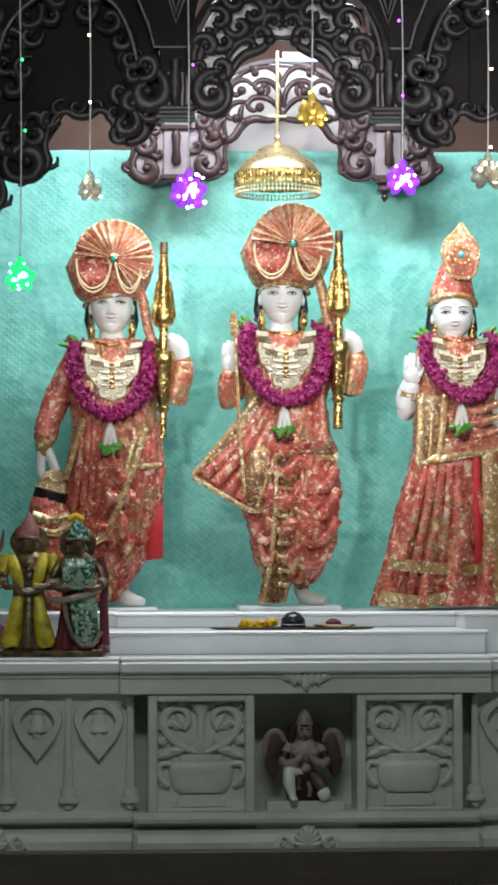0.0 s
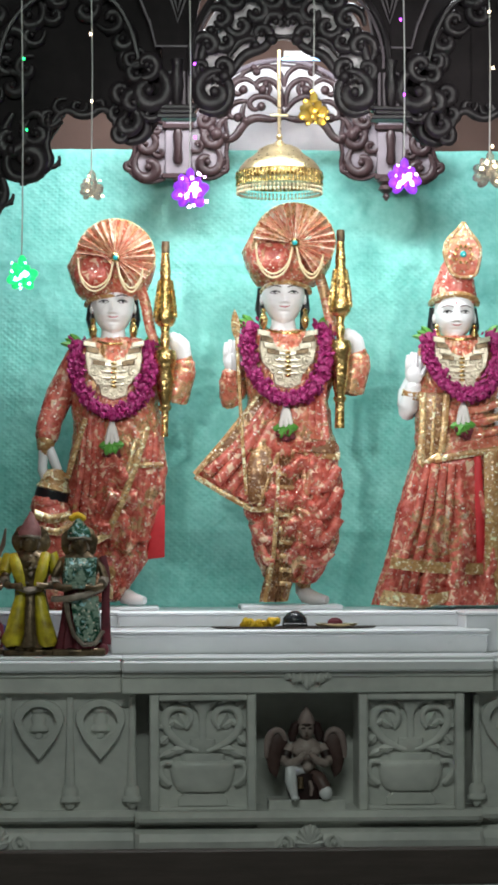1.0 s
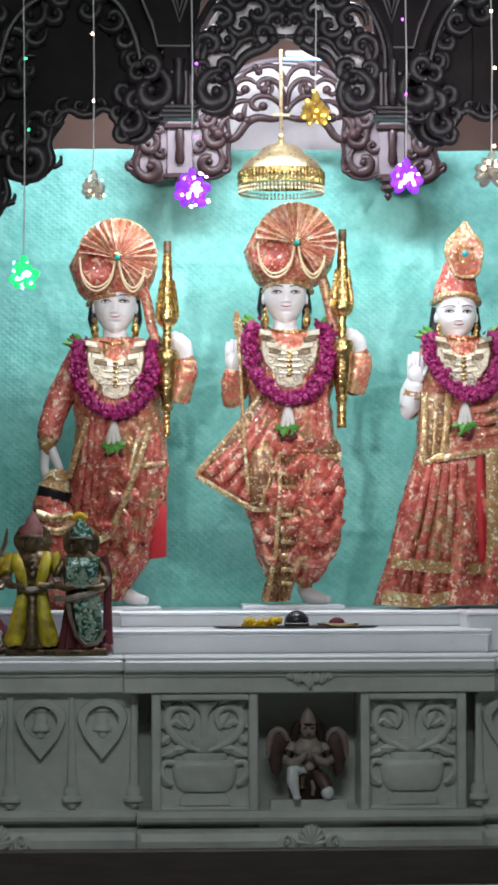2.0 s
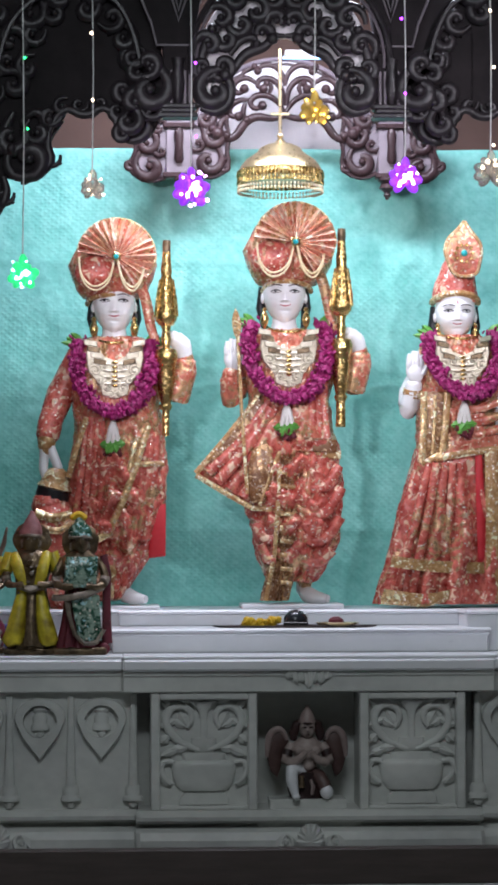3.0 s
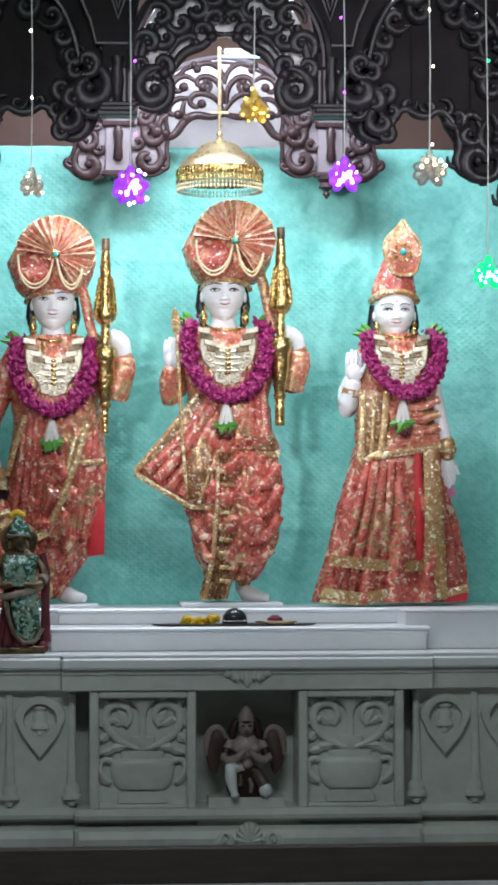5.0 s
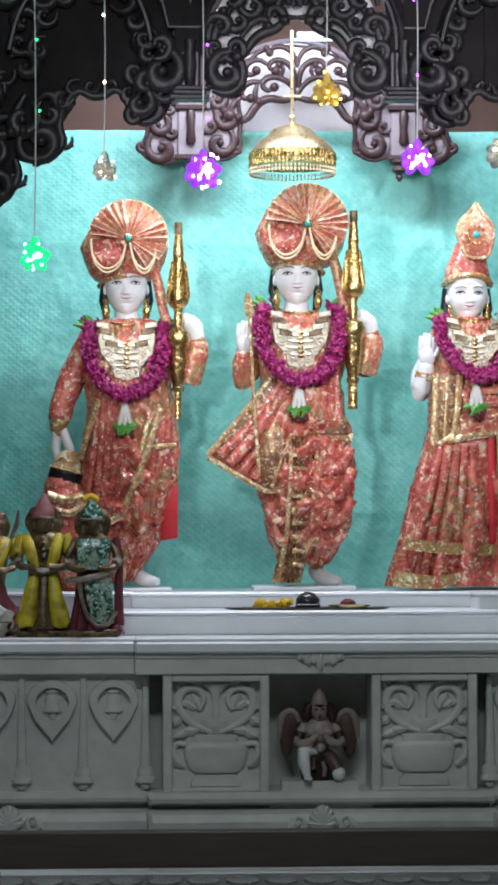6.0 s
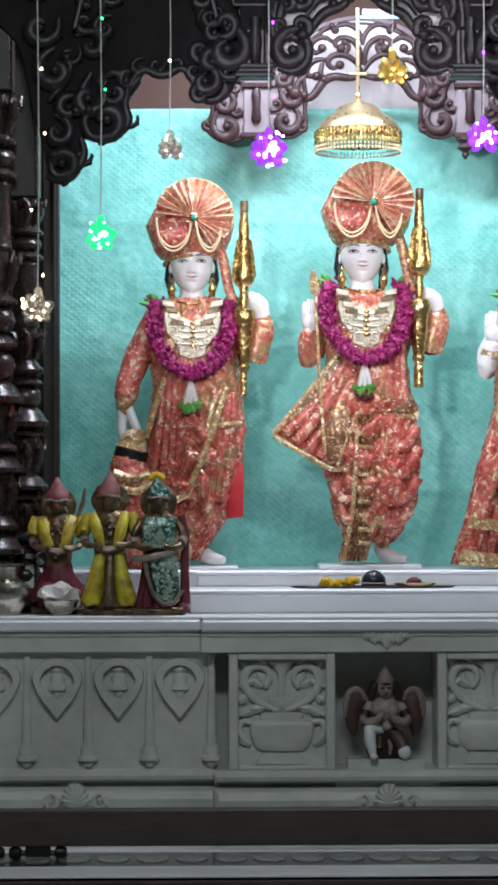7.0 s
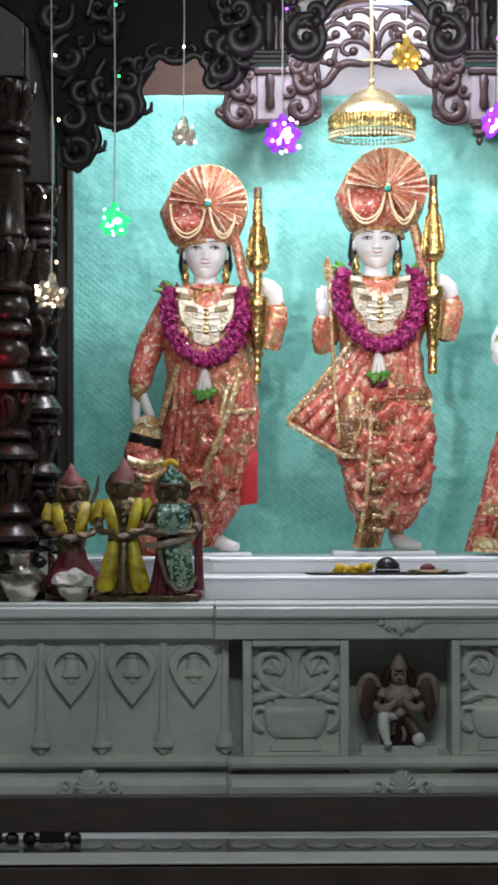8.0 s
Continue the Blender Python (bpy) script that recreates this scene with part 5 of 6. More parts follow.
def frond(parent, pts, w, y, mat, side=False, end=1.0):
    """A long carved stem through (a, b) points, swelling in the middle, with a bead at its tip."""
    u = U(y)
    b = Build()
    out = [Vector((mir(p.x, side), p.y)) for p in on_path(pts, 20)]
    b.tube([(X(p.x, y), y - 0.2 * w * u * i / 19, Z(p.y, y)) for i, p in enumerate(out)], [w * u * (0.4 + 0.6 * math.sin(math.pi * (0.1 + 0.75 * i / 19))) for i in range(20)], 8, 0, 0.7)
    b.ball((X(out[-1].x, y), y - 0.4 * w * u, Z(out[-1].y, y)), 1.15 * w * end * u, 8)
    return part("frond", b, mat, parent, angle=50)


def flip(rows, on):
    return [(mir(a, True), bb, s, -h, 180 - st) for a, bb, s, h, st in rows] if on else rows


def outline(pts, y, on=False, n=70):
    return [(X(mir(p.x, on), y), Z(p.y, y)) for p in on_path(pts + pts[:1], n)[:-1]]


def arc(c, r, g0, g1, y, n=40, squash=1.0):
    return [P(c[0] + r * math.cos(radians(g0 + (g1 - g0) * k / n)), c[1] - squash * r * math.sin(radians(g0 + (g1 - g0) * k / n)), y) for k in range(n + 1)]


fr = thing("shrine_frame", (0.38, YF, Z(200, YF)), "dark carved wooden shrine frame with foliate arches", "carved frame")
# middle arch: double rim and pierced foliage
b = Build()
b.tube(arc((513, 105), 178, -8, 188, YF - 0.01), 5.5 * U(YF), 8)
part("arch_rim", b, M_DARKWOOD, fr)
b = Build()
b.tube(arc((513, 105), 168, -4, 184, YF - 0.004), 3 * U(YF), 8)
part("arch_bead", b, M_GREYWOOD, fr, "pale grey inner bead")
band = [(340, 130), (352, 60), (385, 0), (440, -48), (503, -64), (566, -48), (621, 0), (654, 60), (666, 130), (662, 186), (640, 196), (612, 176), (600, 120), (576, 86), (540, 74), (503, 56), (466, 74), (430, 86), (406, 120), (394, 176), (366, 196), (344, 186)]
b = Build()
b.plate(outline(band, YF, False, 90), YF + 0.024, 0.02, 0, 0.003)
part("arch_backing", b, M_WHITEWALL, fr, "pale painted backing behind the pierced foliage", smooth=False)
for side in (False, True):
    rows = [(378, 160, 24, 1, 60), (356, 118, 15, -1, 0), (392, 116, 15, 1, 200), (366, 78, 18, -1, 250), (398, 66, 16, 1, 90), (388, 28, 17, -1, 200), (424, 40, 16, 1, 120),
            (418, -8, 18, 1, 30), (452, 16, 17, -1, 150), (462, 56, 15, 1, 220), (456, -32, 17, -1, 60), (486, -10, 16, 1, 110), (488, 34, 16, -1, 300), (344, 176, 10, 1, 100)]
    curls(fr, flip(rows, side), YF, M_DARKWOOD)
    for pts, w in (([(352, 190), (380, 200), (402, 184), (408, 150), (396, 132)], 8), ([(408, 128), (430, 92), (466, 82), (480, 66)], 8), ([(346, 150), (352, 100), (372, 50)], 7), ([(380, 40), (412, 4), (452, -34)], 7), ([(404, 96), (420, 70), (446, 60), (452, 76)], 6), ([(470, 20), (492, 10), (503, 30)], 6)):
        frond(fr, pts, 1.25 * w, YF, M_DARKWOOD, side)
    # spandrel and pilaster
    b = Build()
    b.plate([(X(mir(p, side), YF), Z(q, YF)) for p, q in ((215, -200), (240, -20), (262, 36), (274, 80), (342, 80), (343, 52), (352, 0), (372, -60), (420, -200))], YF + 0.005, 0.05, 0, 0.004)
    part("spandrel", b, M_DARKBOARD, fr, smooth=False)
    for pts in ([(262, 30), (274, 78), (342, 78)], [(300, -10), (313, 34), (328, -10)], [(306, -14), (313, 16), (321, -14)], [(232, -40), (262, 34)]):
        b = Build()
        b.tube([P(mir(p, side), q, YF, 0.002) for p, q in pts], 2.4 * U(YF), 6)
        part("moulding", b, M_GREYWOOD, fr, "pale grey moulding")
    b = Build()
    xs = sorted((X(mir(284, side), YF), X(mir(338, side), YF)))
    b.box(xs[0], xs[1], YF, YF + 0.06, Z(200, YF), Z(78, YF), 0, 0.004)
    pil = part("pilaster", b, M_DARKBOARD, fr, smooth=False)
    for a in (290, 300, 324, 333):
        b = Build()
        b.tube([P(mir(a, side), 186, YF, -0.004), P(mir(a, side), 124, YF, -0.004)], 3.2 * U(YF), 6)
        part("reed", b, M_GREYWOOD, pil)
    b = Build()
    b.lathe([(4 * U(YF), 0), (10 * U(YF), 12 * U(YF)), (13 * U(YF), 40 * U(YF)), (9 * U(YF), 70 * U(YF)), (12 * U(YF), 84 * U(YF))], P(mir(312, side), 186, YF, -0.004), 12)
    part("drop", b, M_DARKWOOD, pil)
    for bb, w in ((188, 34), (196, 30), (204, 36)):
        b = Build()
        cx = X(mir(311, side), YF)
        b.box(cx - w * U(YF), cx + w * U(YF), YF - 0.016, YF + 0.05, Z(bb + 4, YF), Z(bb - 4, YF), 0, 0.003)
        part("capital_moulding", b, M_DARKWOOD, pil, smooth=False)
    curls(fr, flip([(262, 158, 25, -1, 90), (240, 128, 14, 1, 0), (258, 112, 17, 1, 200), (236, 180, 18, 1, 300), (222, 215, 17, -1, 100), (214, 238, 13, 1, 10), (270, 190, 14, 1, 180), (232, 100, 13, -1, 40)], side), YF, M_DARKWOOD)
    # side arch: recessed board cut to cusps, foliage along its edges
    b = Build()
    pts = [(-260, -200), (250, -200), (262, 30), (288, 90), (288, 190), (262, 244), (236, 250), (212, 240), (204, 214), (196, 196), (180, 186), (166, 192), (156, 204), (140, 204), (128, 192), (116, 188), (108, 200), (104, 220), (88, 236), (82, 262), (92, 284), (78, 304), (54, 316), (22, 320), (4, 306), (-4, 318), (8, 348), (-6, 372), (-36, 388), (-58, 380), (-66, 330), (-90, 250), (-110, 120), (-260, 60)]
    b.plate(outline(pts, YF, side, 130), YF + 0.045, 0.03, 0, 0.005)
    part("side_arch", b, M_DARKBOARD, fr, smooth=False)
    rows = [(48, 284, 22, 1, 200), (14, 246, 20, -1, 60), (88, 284, 9, -1, 30), (62, 236, 15, 1, 120), (-32, 360, 20, 1, 220), (4, 350, 10, -1, 20), (-40, 306, 17, -1, 100), (-20, 262, 16, 1, 0), (-44, 196, 22, 1, 90), (-18, 168, 12, -1, 40),
            (20, 150, 17, -1, 150), (44, 120, 14, 1, 60), (8, 110, 13, -1, 0), (16, 70, 18, 1, 300), (54, 60, 13, -1, 20), (48, 24, 18, -1, 60), (92, 22, 14, 1, 100), (104, -8, 18, 1, 10), (150, 14, 15, -1, 90), (160, -22, 18, -1, 60), (196, 30, 15, 1, 200), (214, 66, 16, -1, 120), (230, 104, 15, 1, 30),
            (214, 160, 14, -1, 0), (204, 196, 13, -1, 60), (172, 182, 9, 1, 160), (136, 186, 9, -1, 20), (106, 190, 10, 1, 60), (84, 206, 13, -1, 30), (-10, 20, 20, 1, 60), (-70, 120, 20, -1, 30), (-70, 40, 22, 1, 40), (-90, -20, 22, -1, 10)]
    curls(fr, flip(rows, side), YF + 0.036, M_DARKWOOD, 0.62)
    for pts, w in (([(84, 232), (78, 262), (90, 284), (72, 306), (40, 318), (14, 312), (6, 286), (16, 266)], 7), ([(2, 316), (10, 346), (-6, 372), (-38, 388), (-54, 370), (-46, 346)], 7), ([(20, 200), (2, 232), (-6, 268)], 7), ([(-56, 250), (-30, 220), (-14, 190), (-24, 172)], 6), ([(82, 236), (96, 206), (118, 190), (134, 204), (158, 204), (176, 188), (196, 198), (206, 232)], 6), ([(204, 228), (222, 250), (248, 246), (262, 226), (250, 206)], 7), ([(40, 210), (60, 196), (82, 214)], 6)):
        frond(fr, pts, 1.35 * w, YF + 0.034, M_DARKWOOD, side)
    b = Build()
    b.tube([P(mir(p.x, side), p.y, YF, 0.008) for p in on_path([(-10, 120), (10, 40), (60, -10), (130, -30), (200, -10), (232, 50), (245, 110)], 30)], 5 * U(YF), 6)
    part("side_bead", b, M_DARKWOOD, fr)

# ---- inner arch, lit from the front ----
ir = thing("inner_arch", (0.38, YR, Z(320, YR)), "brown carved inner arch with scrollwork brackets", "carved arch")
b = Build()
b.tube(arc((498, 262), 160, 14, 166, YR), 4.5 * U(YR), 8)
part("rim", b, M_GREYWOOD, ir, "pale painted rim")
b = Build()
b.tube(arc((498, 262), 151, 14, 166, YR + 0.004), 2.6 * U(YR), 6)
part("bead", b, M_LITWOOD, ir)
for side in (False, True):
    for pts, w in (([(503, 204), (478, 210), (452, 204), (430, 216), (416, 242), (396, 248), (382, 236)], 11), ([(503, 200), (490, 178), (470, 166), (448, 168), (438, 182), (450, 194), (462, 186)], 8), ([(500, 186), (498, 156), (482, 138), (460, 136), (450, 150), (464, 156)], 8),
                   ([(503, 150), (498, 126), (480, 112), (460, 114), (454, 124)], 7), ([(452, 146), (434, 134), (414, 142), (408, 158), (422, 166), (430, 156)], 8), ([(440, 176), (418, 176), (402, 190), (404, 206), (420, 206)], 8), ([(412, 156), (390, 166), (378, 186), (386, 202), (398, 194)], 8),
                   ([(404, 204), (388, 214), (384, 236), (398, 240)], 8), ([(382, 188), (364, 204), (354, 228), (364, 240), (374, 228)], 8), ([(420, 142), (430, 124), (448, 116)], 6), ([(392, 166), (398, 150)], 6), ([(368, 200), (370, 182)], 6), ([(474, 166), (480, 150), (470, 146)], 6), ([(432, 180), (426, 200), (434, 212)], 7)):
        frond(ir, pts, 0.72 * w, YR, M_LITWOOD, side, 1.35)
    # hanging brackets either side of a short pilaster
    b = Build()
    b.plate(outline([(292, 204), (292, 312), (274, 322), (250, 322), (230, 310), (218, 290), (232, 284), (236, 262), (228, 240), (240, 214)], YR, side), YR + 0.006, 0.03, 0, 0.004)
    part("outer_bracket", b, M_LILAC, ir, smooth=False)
    b = Build()
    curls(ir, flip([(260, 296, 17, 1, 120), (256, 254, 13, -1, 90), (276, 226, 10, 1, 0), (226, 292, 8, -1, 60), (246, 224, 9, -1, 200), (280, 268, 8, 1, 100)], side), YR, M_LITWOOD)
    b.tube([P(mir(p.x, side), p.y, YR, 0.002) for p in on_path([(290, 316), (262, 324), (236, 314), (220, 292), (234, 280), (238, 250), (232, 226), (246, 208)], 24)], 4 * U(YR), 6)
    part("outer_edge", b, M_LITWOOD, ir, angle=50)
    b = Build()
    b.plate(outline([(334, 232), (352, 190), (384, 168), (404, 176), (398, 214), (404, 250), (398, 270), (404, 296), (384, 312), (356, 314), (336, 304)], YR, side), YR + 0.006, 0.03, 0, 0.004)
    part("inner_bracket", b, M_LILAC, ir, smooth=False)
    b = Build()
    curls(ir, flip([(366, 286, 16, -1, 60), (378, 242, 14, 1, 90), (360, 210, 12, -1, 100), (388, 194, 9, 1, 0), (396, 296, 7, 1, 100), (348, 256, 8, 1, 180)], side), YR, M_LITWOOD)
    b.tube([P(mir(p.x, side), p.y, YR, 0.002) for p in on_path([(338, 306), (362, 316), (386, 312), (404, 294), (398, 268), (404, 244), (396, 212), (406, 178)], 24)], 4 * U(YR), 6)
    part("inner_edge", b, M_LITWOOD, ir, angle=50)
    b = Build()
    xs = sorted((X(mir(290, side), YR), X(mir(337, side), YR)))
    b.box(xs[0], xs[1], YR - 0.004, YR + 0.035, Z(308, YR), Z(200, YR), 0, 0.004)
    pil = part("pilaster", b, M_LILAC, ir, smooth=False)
    block("bearer", xs[0] + 0.01, xs[1] - 0.01, YR + 0.03, 5.81, Z(258, YR), Z(206, YR), M_LITWOOD, ir)
    for bb, w in ((311, 29), (222, 28), (206, 32)):
        b = Build()
        cx = X(mir(313, side), YR)
        b.box(cx - w * U(YR), cx + w * U(YR), YR - 0.016, YR + 0.03, Z(bb + 5, YR), Z(bb - 4, YR), 0, 0.003)
        part("pilaster_moulding", b, M_LITWOOD, pil, smooth=False)
    b = Build()
    b.lathe([(5 * U(YR), 0), (9 * U(YR), 6 * U(YR)), (7 * U(YR), 30 * U(YR)), (9 * U(YR), 52 * U(YR)), (6 * U(YR), 62 * U(YR))], P(mir(313, side), 290, YR, -0.008), 12)
    part("drop", b, M_LITWOOD, pil)
    b = Build()
    b.lathe([(2 * U(YR), 0), (7 * U(YR), 8 * U(YR)), (5 * U(YR), 13 * U(YR)), (15 * U(YR), 20 * U(YR)), (11 * U(YR), 28 * U(YR)), (17 * U(YR), 34 * U(YR)), (14 * U(YR), 40 * U(YR))], P(mir(321, side), 354, YR, 0.0), 14)
    part("finial", b, M_LITWOOD, ir)

# ---- turned columns and the post beside the cloth ----


def column(a, y, r, turnings, b_top=230):
    """turnings: (kind, height) from the foot up."""
    u = U(y)
    base = Z(1164, YP)
    th = thing("turned_column", (X(a, y), y, base), "dark lacquered turned wooden column beside the shrine", "column", "columns")
    b = Build()
    b.box(X(a, y) - 1.1 * r * u, X(a, y) + 1.1 * r * u, y - 1.1 * r * u, y + 1.1 * r * u, base, base + 0.05, 0, 0.004)
    part("foot_block", b, M_POST, th, smooth=False)
    z = 0.05
    for kind, tall in turnings:
        h = tall * u
        b = Build()
        c = (X(a, y), y, base + z)
        R = r * u
        if kind == "disc":
            b.lathe([(0.6 * R, 0), (0.72 * R, 0.1 * h), (0.98 * R, 0.25 * h), (1.02 * R, 0.45 * h), (0.92 * R, 0.6 * h), (0.74 * R, 0.8 * h), (0.6 * R, h)], c, 24)
        elif kind == "plate":
            b.lathe([(0.7 * R, 0), (1.25 * R, 0.12 * h), (1.3 * R, 0.34 * h), (1.12 * R, 0.5 * h), (0.9 * R, 0.8 * h), (0.62 * R, h)], c, 28)
        elif kind == "ball":
            b.lathe([(0.55 * R, 0), (0.8 * R, 0.15 * h), (0.92 * R, 0.5 * h), (0.8 * R, 0.85 * h), (0.55 * R, h)], c, 24)
        elif kind == "shaft":
            b.lathe([(0.72 * R, 0), (0.78 * R, 0.04 * h), (0.72 * R, 0.1 * h), (0.66 * R, 0.9 * h), (0.76 * R, 0.95 * h), (0.7 * R, h)], c, 24)
        else:
            b.lathe([(0.6 * R, 0), (0.68 * R, 0.5 * h), (0.6 * R, h)], c, 20)
            for k in range(7):
                g = 2 * math.pi * (k + 0.3) / 7
                q = Vector((math.cos(g), math.sin(g), 0))
                t = Vector((-q.y, q.x, 0))
                b.tube([Vector(c) + 0.66 * R * q + Vector((0, 0, 0.04 * h)), Vector(c) + 0.82 * R * q + 0.2 * R * t + Vector((0, 0, 0.4 * h)), Vector(c) + 0.96 * R * q + 0.1 * R * t + Vector((0, 0, 0.8 * h)), Vector(c) + 1.1 * R * q - 0.1 * R * t + Vector((0, 0, 0.9 * h)), Vector(c) + 1.05 * R * q - 0.22 * R * t + Vector((0, 0, 0.68 * h))], [0.08 * R, 0.24 * R, 0.2 * R, 0.14 * R, 0.1 * R], 7)
        part(kind + "_turning", b, M_LACQUER, th, angle=45)
        z += h
    w = 0.82 * r * u
    block("head_post", X(a, y) - w, X(a, y) + w, y - w, y + w, base + z, 3.2, M_POST, th)
    block("fillet", X(a, y) + w - 0.012, X(a, y) + w - 0.004, y - w - 0.006, y - w, base + z + 0.01, 3.2, M_LACQUER, th, c=0.002)


column(-97, 5.10, 32, [("disc", 22), ("ball", 30), ("disc", 20), ("disc", 24), ("plate", 26), ("leafy", 44), ("disc", 18), ("plate", 30), ("leafy", 66), ("disc", 14), ("plate", 40), ("ball", 34), ("disc", 18), ("disc", 30), ("leafy", 58), ("shaft", 116), ("disc", 20), ("ball", 24), ("disc", 20), ("leafy", 50)])
column(-152, 5.0, 42, [("disc", 26), ("ball", 46), ("plate", 40), ("disc", 34), ("leafy", 70), ("plate", 36), ("disc", 26), ("leafy", 60), ("plate", 44), ("ball", 52), ("disc", 30), ("ball", 48), ("disc", 24), ("leafy", 78), ("shaft", 120), ("disc", 26), ("ball", 34), ("disc", 24), ("leafy", 76)])
post = thing("door_post", (X(-50, 5.5), 5.5, ZIDOL), "dark brown wooden post beside the cloth", "post")
block("post", X(-66, 5.5), X(-37, 5.5), 5.48, 5.55, ZIDOL + 0.002, Z(200, 5.5), M_POST, post)
block("fillet", X(-48, 5.47), X(-43, 5.47), 5.465, 5.48, ZIDOL + 0.002, Z(200, 5.5), M_POST, post, c=0.002)
# added sheet: its dark brown stands in for the unlit void behind the columns
bp = Build()
bp.box(X(-420, 5.6), X(-60, 5.6), 5.585, 5.62, ZIDOL + 0.002, Z(-250, 5.6), 0, 0.004)
tagged(part("void_board", bp, M_POST, smooth=False), "added dark board in place of the unlit void beside the shrine", "wall panel", kind="structure")

# ---- hanging light strings ----
G_WARM = glow("warm_led", (1.0, 0.78, 0.5), 9)
G_YELLOW = glow("yellow_led", (1.0, 0.72, 0.12), 6)
G_PURPLE = glow("purple_led", (0.50, 0.06, 1.0), 7)
G_PURPLE2 = glow("violet_core", (0.85, 0.45, 1.0), 9)
G_GREEN = glow("green_led", (0.02, 1.0, 0.25), 4)
G_GREEN2 = glow("green_core", (0.25, 1.0, 0.5), 14)
G_RED = glow("red_led", (1.0, 0.01, 0.04), 14)
C_CLEAR = material("clear_plastic", (0.86, 0.82, 0.74), (0.95, 0.92, 0.86), rough=0.18, trans=0.75)
C_AMBER = material("amber_plastic", (0.80, 0.52, 0.08), (0.95, 0.72, 0.20), rough=0.2, trans=0.5)
C_PURPLE = glow("purple_plastic", (0.26, 0.04, 0.70), 0.9)
C_GREEN = glow("green_plastic", (0.01, 0.65, 0.18), 1.1)


def light_string(a, b_top, b_lamp, y, r, petal, led, core, nodes, seed, words, dots=9):
    u = U(y)
    th = thing("string_light", P(a, b_lamp, y), words, "string light", "hanging string lights")
    rng = random.Random(seed)
    w = Build()
    w.tube([P(a + 1.2 * math.sin(k * 1.3), b_top + (b_lamp - r - b_top) * k / 8, y) for k in range(9)], 1.2 * u, 6)
    wire = part("wire", w, M_WIRE, th)
    for bb, dx in nodes:
        n = Build()
        n.ball(P(a + dx, bb, y, -0.004), (2.4 * u, 2.4 * u, 2.8 * u), 8)
        part("bulb", n, led, wire)
    c = P(a, b_lamp, y)
    hub = Build()
    hub.lathe([(5 * u, 0), (8 * u, 4 * u), (7 * u, 14 * u), (3 * u, 20 * u)], c + Vector((0, 0, 0.55 * r * u)), 10)
    part("hub", hub, petal, th)
    for k in range(13):
        g = 2.4 * k + rng.uniform(-0.2, 0.2)
        el = -0.9 + 1.7 * k / 12
        d = Vector((math.cos(g) * math.cos(el), math.sin(g) * math.cos(el), math.sin(el)))
        p = Build()
        p.ball(c + 0.55 * r * u * d, (0.44 * r * u, 0.16 * r * u, 0.30 * r * u), 10, 0, d.to_track_quat("X", "Z").to_matrix())
        part("petal", p, petal, th)
    for k in range(dots):
        d = Vector((rng.uniform(-1, 1), rng.uniform(-1, 0.2), rng.uniform(-1, 1))).normalized()
        q = Build()
        q.ball(c + rng.uniform(0.6, 1.0) * r * u * d, rng.uniform(0.055, 0.10) * r * u, 8)
        part("bulb", q, core, th)
    if core is not led:
        q = Build()
        for k in range(5):
            d = Vector((rng.uniform(-1, 1), -0.9, rng.uniform(-1, 0.6))).normalized()
            q.leaf((c.x, c.z), (c.x + 0.75 * r * u * d.x, c.z + 0.75 * r * u * d.z), 0.16 * r * u, c.y - 0.6 * r * u)
        part("lit_core", q, core, th)
    return th


light_string(37, -424, 490, 4.80, 30, C_GREEN, G_GREEN, G_GREEN2, ((103, 3), (230, 8)), 1, "green flower-shaped LED lamp on a clear string", 7)
light_string(160, -424, 335, 4.80, 24, C_CLEAR, G_WARM, G_WARM, ((58, -2), (178, 0)), 2, "warm white crystal LED lamp on a clear string", 6)
light_string(335, -424, 337, 4.80, 37, C_PURPLE, G_PURPLE, G_PURPLE2, ((110, 8), (242, 9)), 3, "violet flower-shaped LED lamp on a clear string")
light_string(556, -424, 195, 4.80, 30, C_AMBER, G_YELLOW, G_YELLOW, ((158, -4),), 4, "yellow crystal LED lamp on a clear string", 11)
light_string(718, -424, 315, 4.80, 33, C_PURPLE, G_PURPLE, G_PURPLE2, ((28, -6), (163, 0)), 5, "violet flower-shaped LED lamp on a clear string")
light_string(872, -424, 303, 4.80, 34, C_CLEAR, G_WARM, G_WARM, ((12, 0), (114, 6), (255, 4)), 6, "warm white crystal LED lamp on a clear string", 9)
light_string(976, -424, 490, 4.80, 30, C_GREEN, G_GREEN, G_GREEN2, ((103, 3),), 7, "green flower-shaped LED lamp on a clear string", 7)
light_string(-74, -424, 617, 4.80, 32, C_CLEAR, G_WARM, G_WARM, ((193, 6), (308, 12), (444, -12), (560, 8)), 8, "warm white crystal LED lamp on a clear string", 12)
b = Build()
b.ball(P(-196, 770, 4.82), (16 * U(5), 16 * U(5), 22 * U(5)), 14)
lamp = thing("red_lamp", P(-196, 770, 4.82), "round red glowing lamp against the column", "lamp")
part("globe", b, G_RED, lamp)
b = Build()
b.tube([P(-196, 750, 4.82), P(-196, -408, 4.82)], 1.5 * U(5), 6)
part("wire", b, M_WIRE, lamp)
# slim fitting at the head of the umbrella rod
fx = thing("led_fitting", P(545, 95, 5.30), "slim pale LED fitting at the arch head", "lamp")
b = Build()
b.box(X(502, 5.3), X(592, 5.3), 5.29, 5.32, Z(98, 5.3), Z(86, 5.3), 0, 0.003)
part("body", b, M_INLAY2, fx, smooth=False)
b = Build()
b.box(X(498, 5.3), X(598, 5.3), 5.284, 5.29, Z(104, 5.3), Z(99, 5.3), 0, 0.002)
part("tube", b, glow("cyan_led", (0.25, 0.55, 1.0), 0.9), fx, smooth=False)


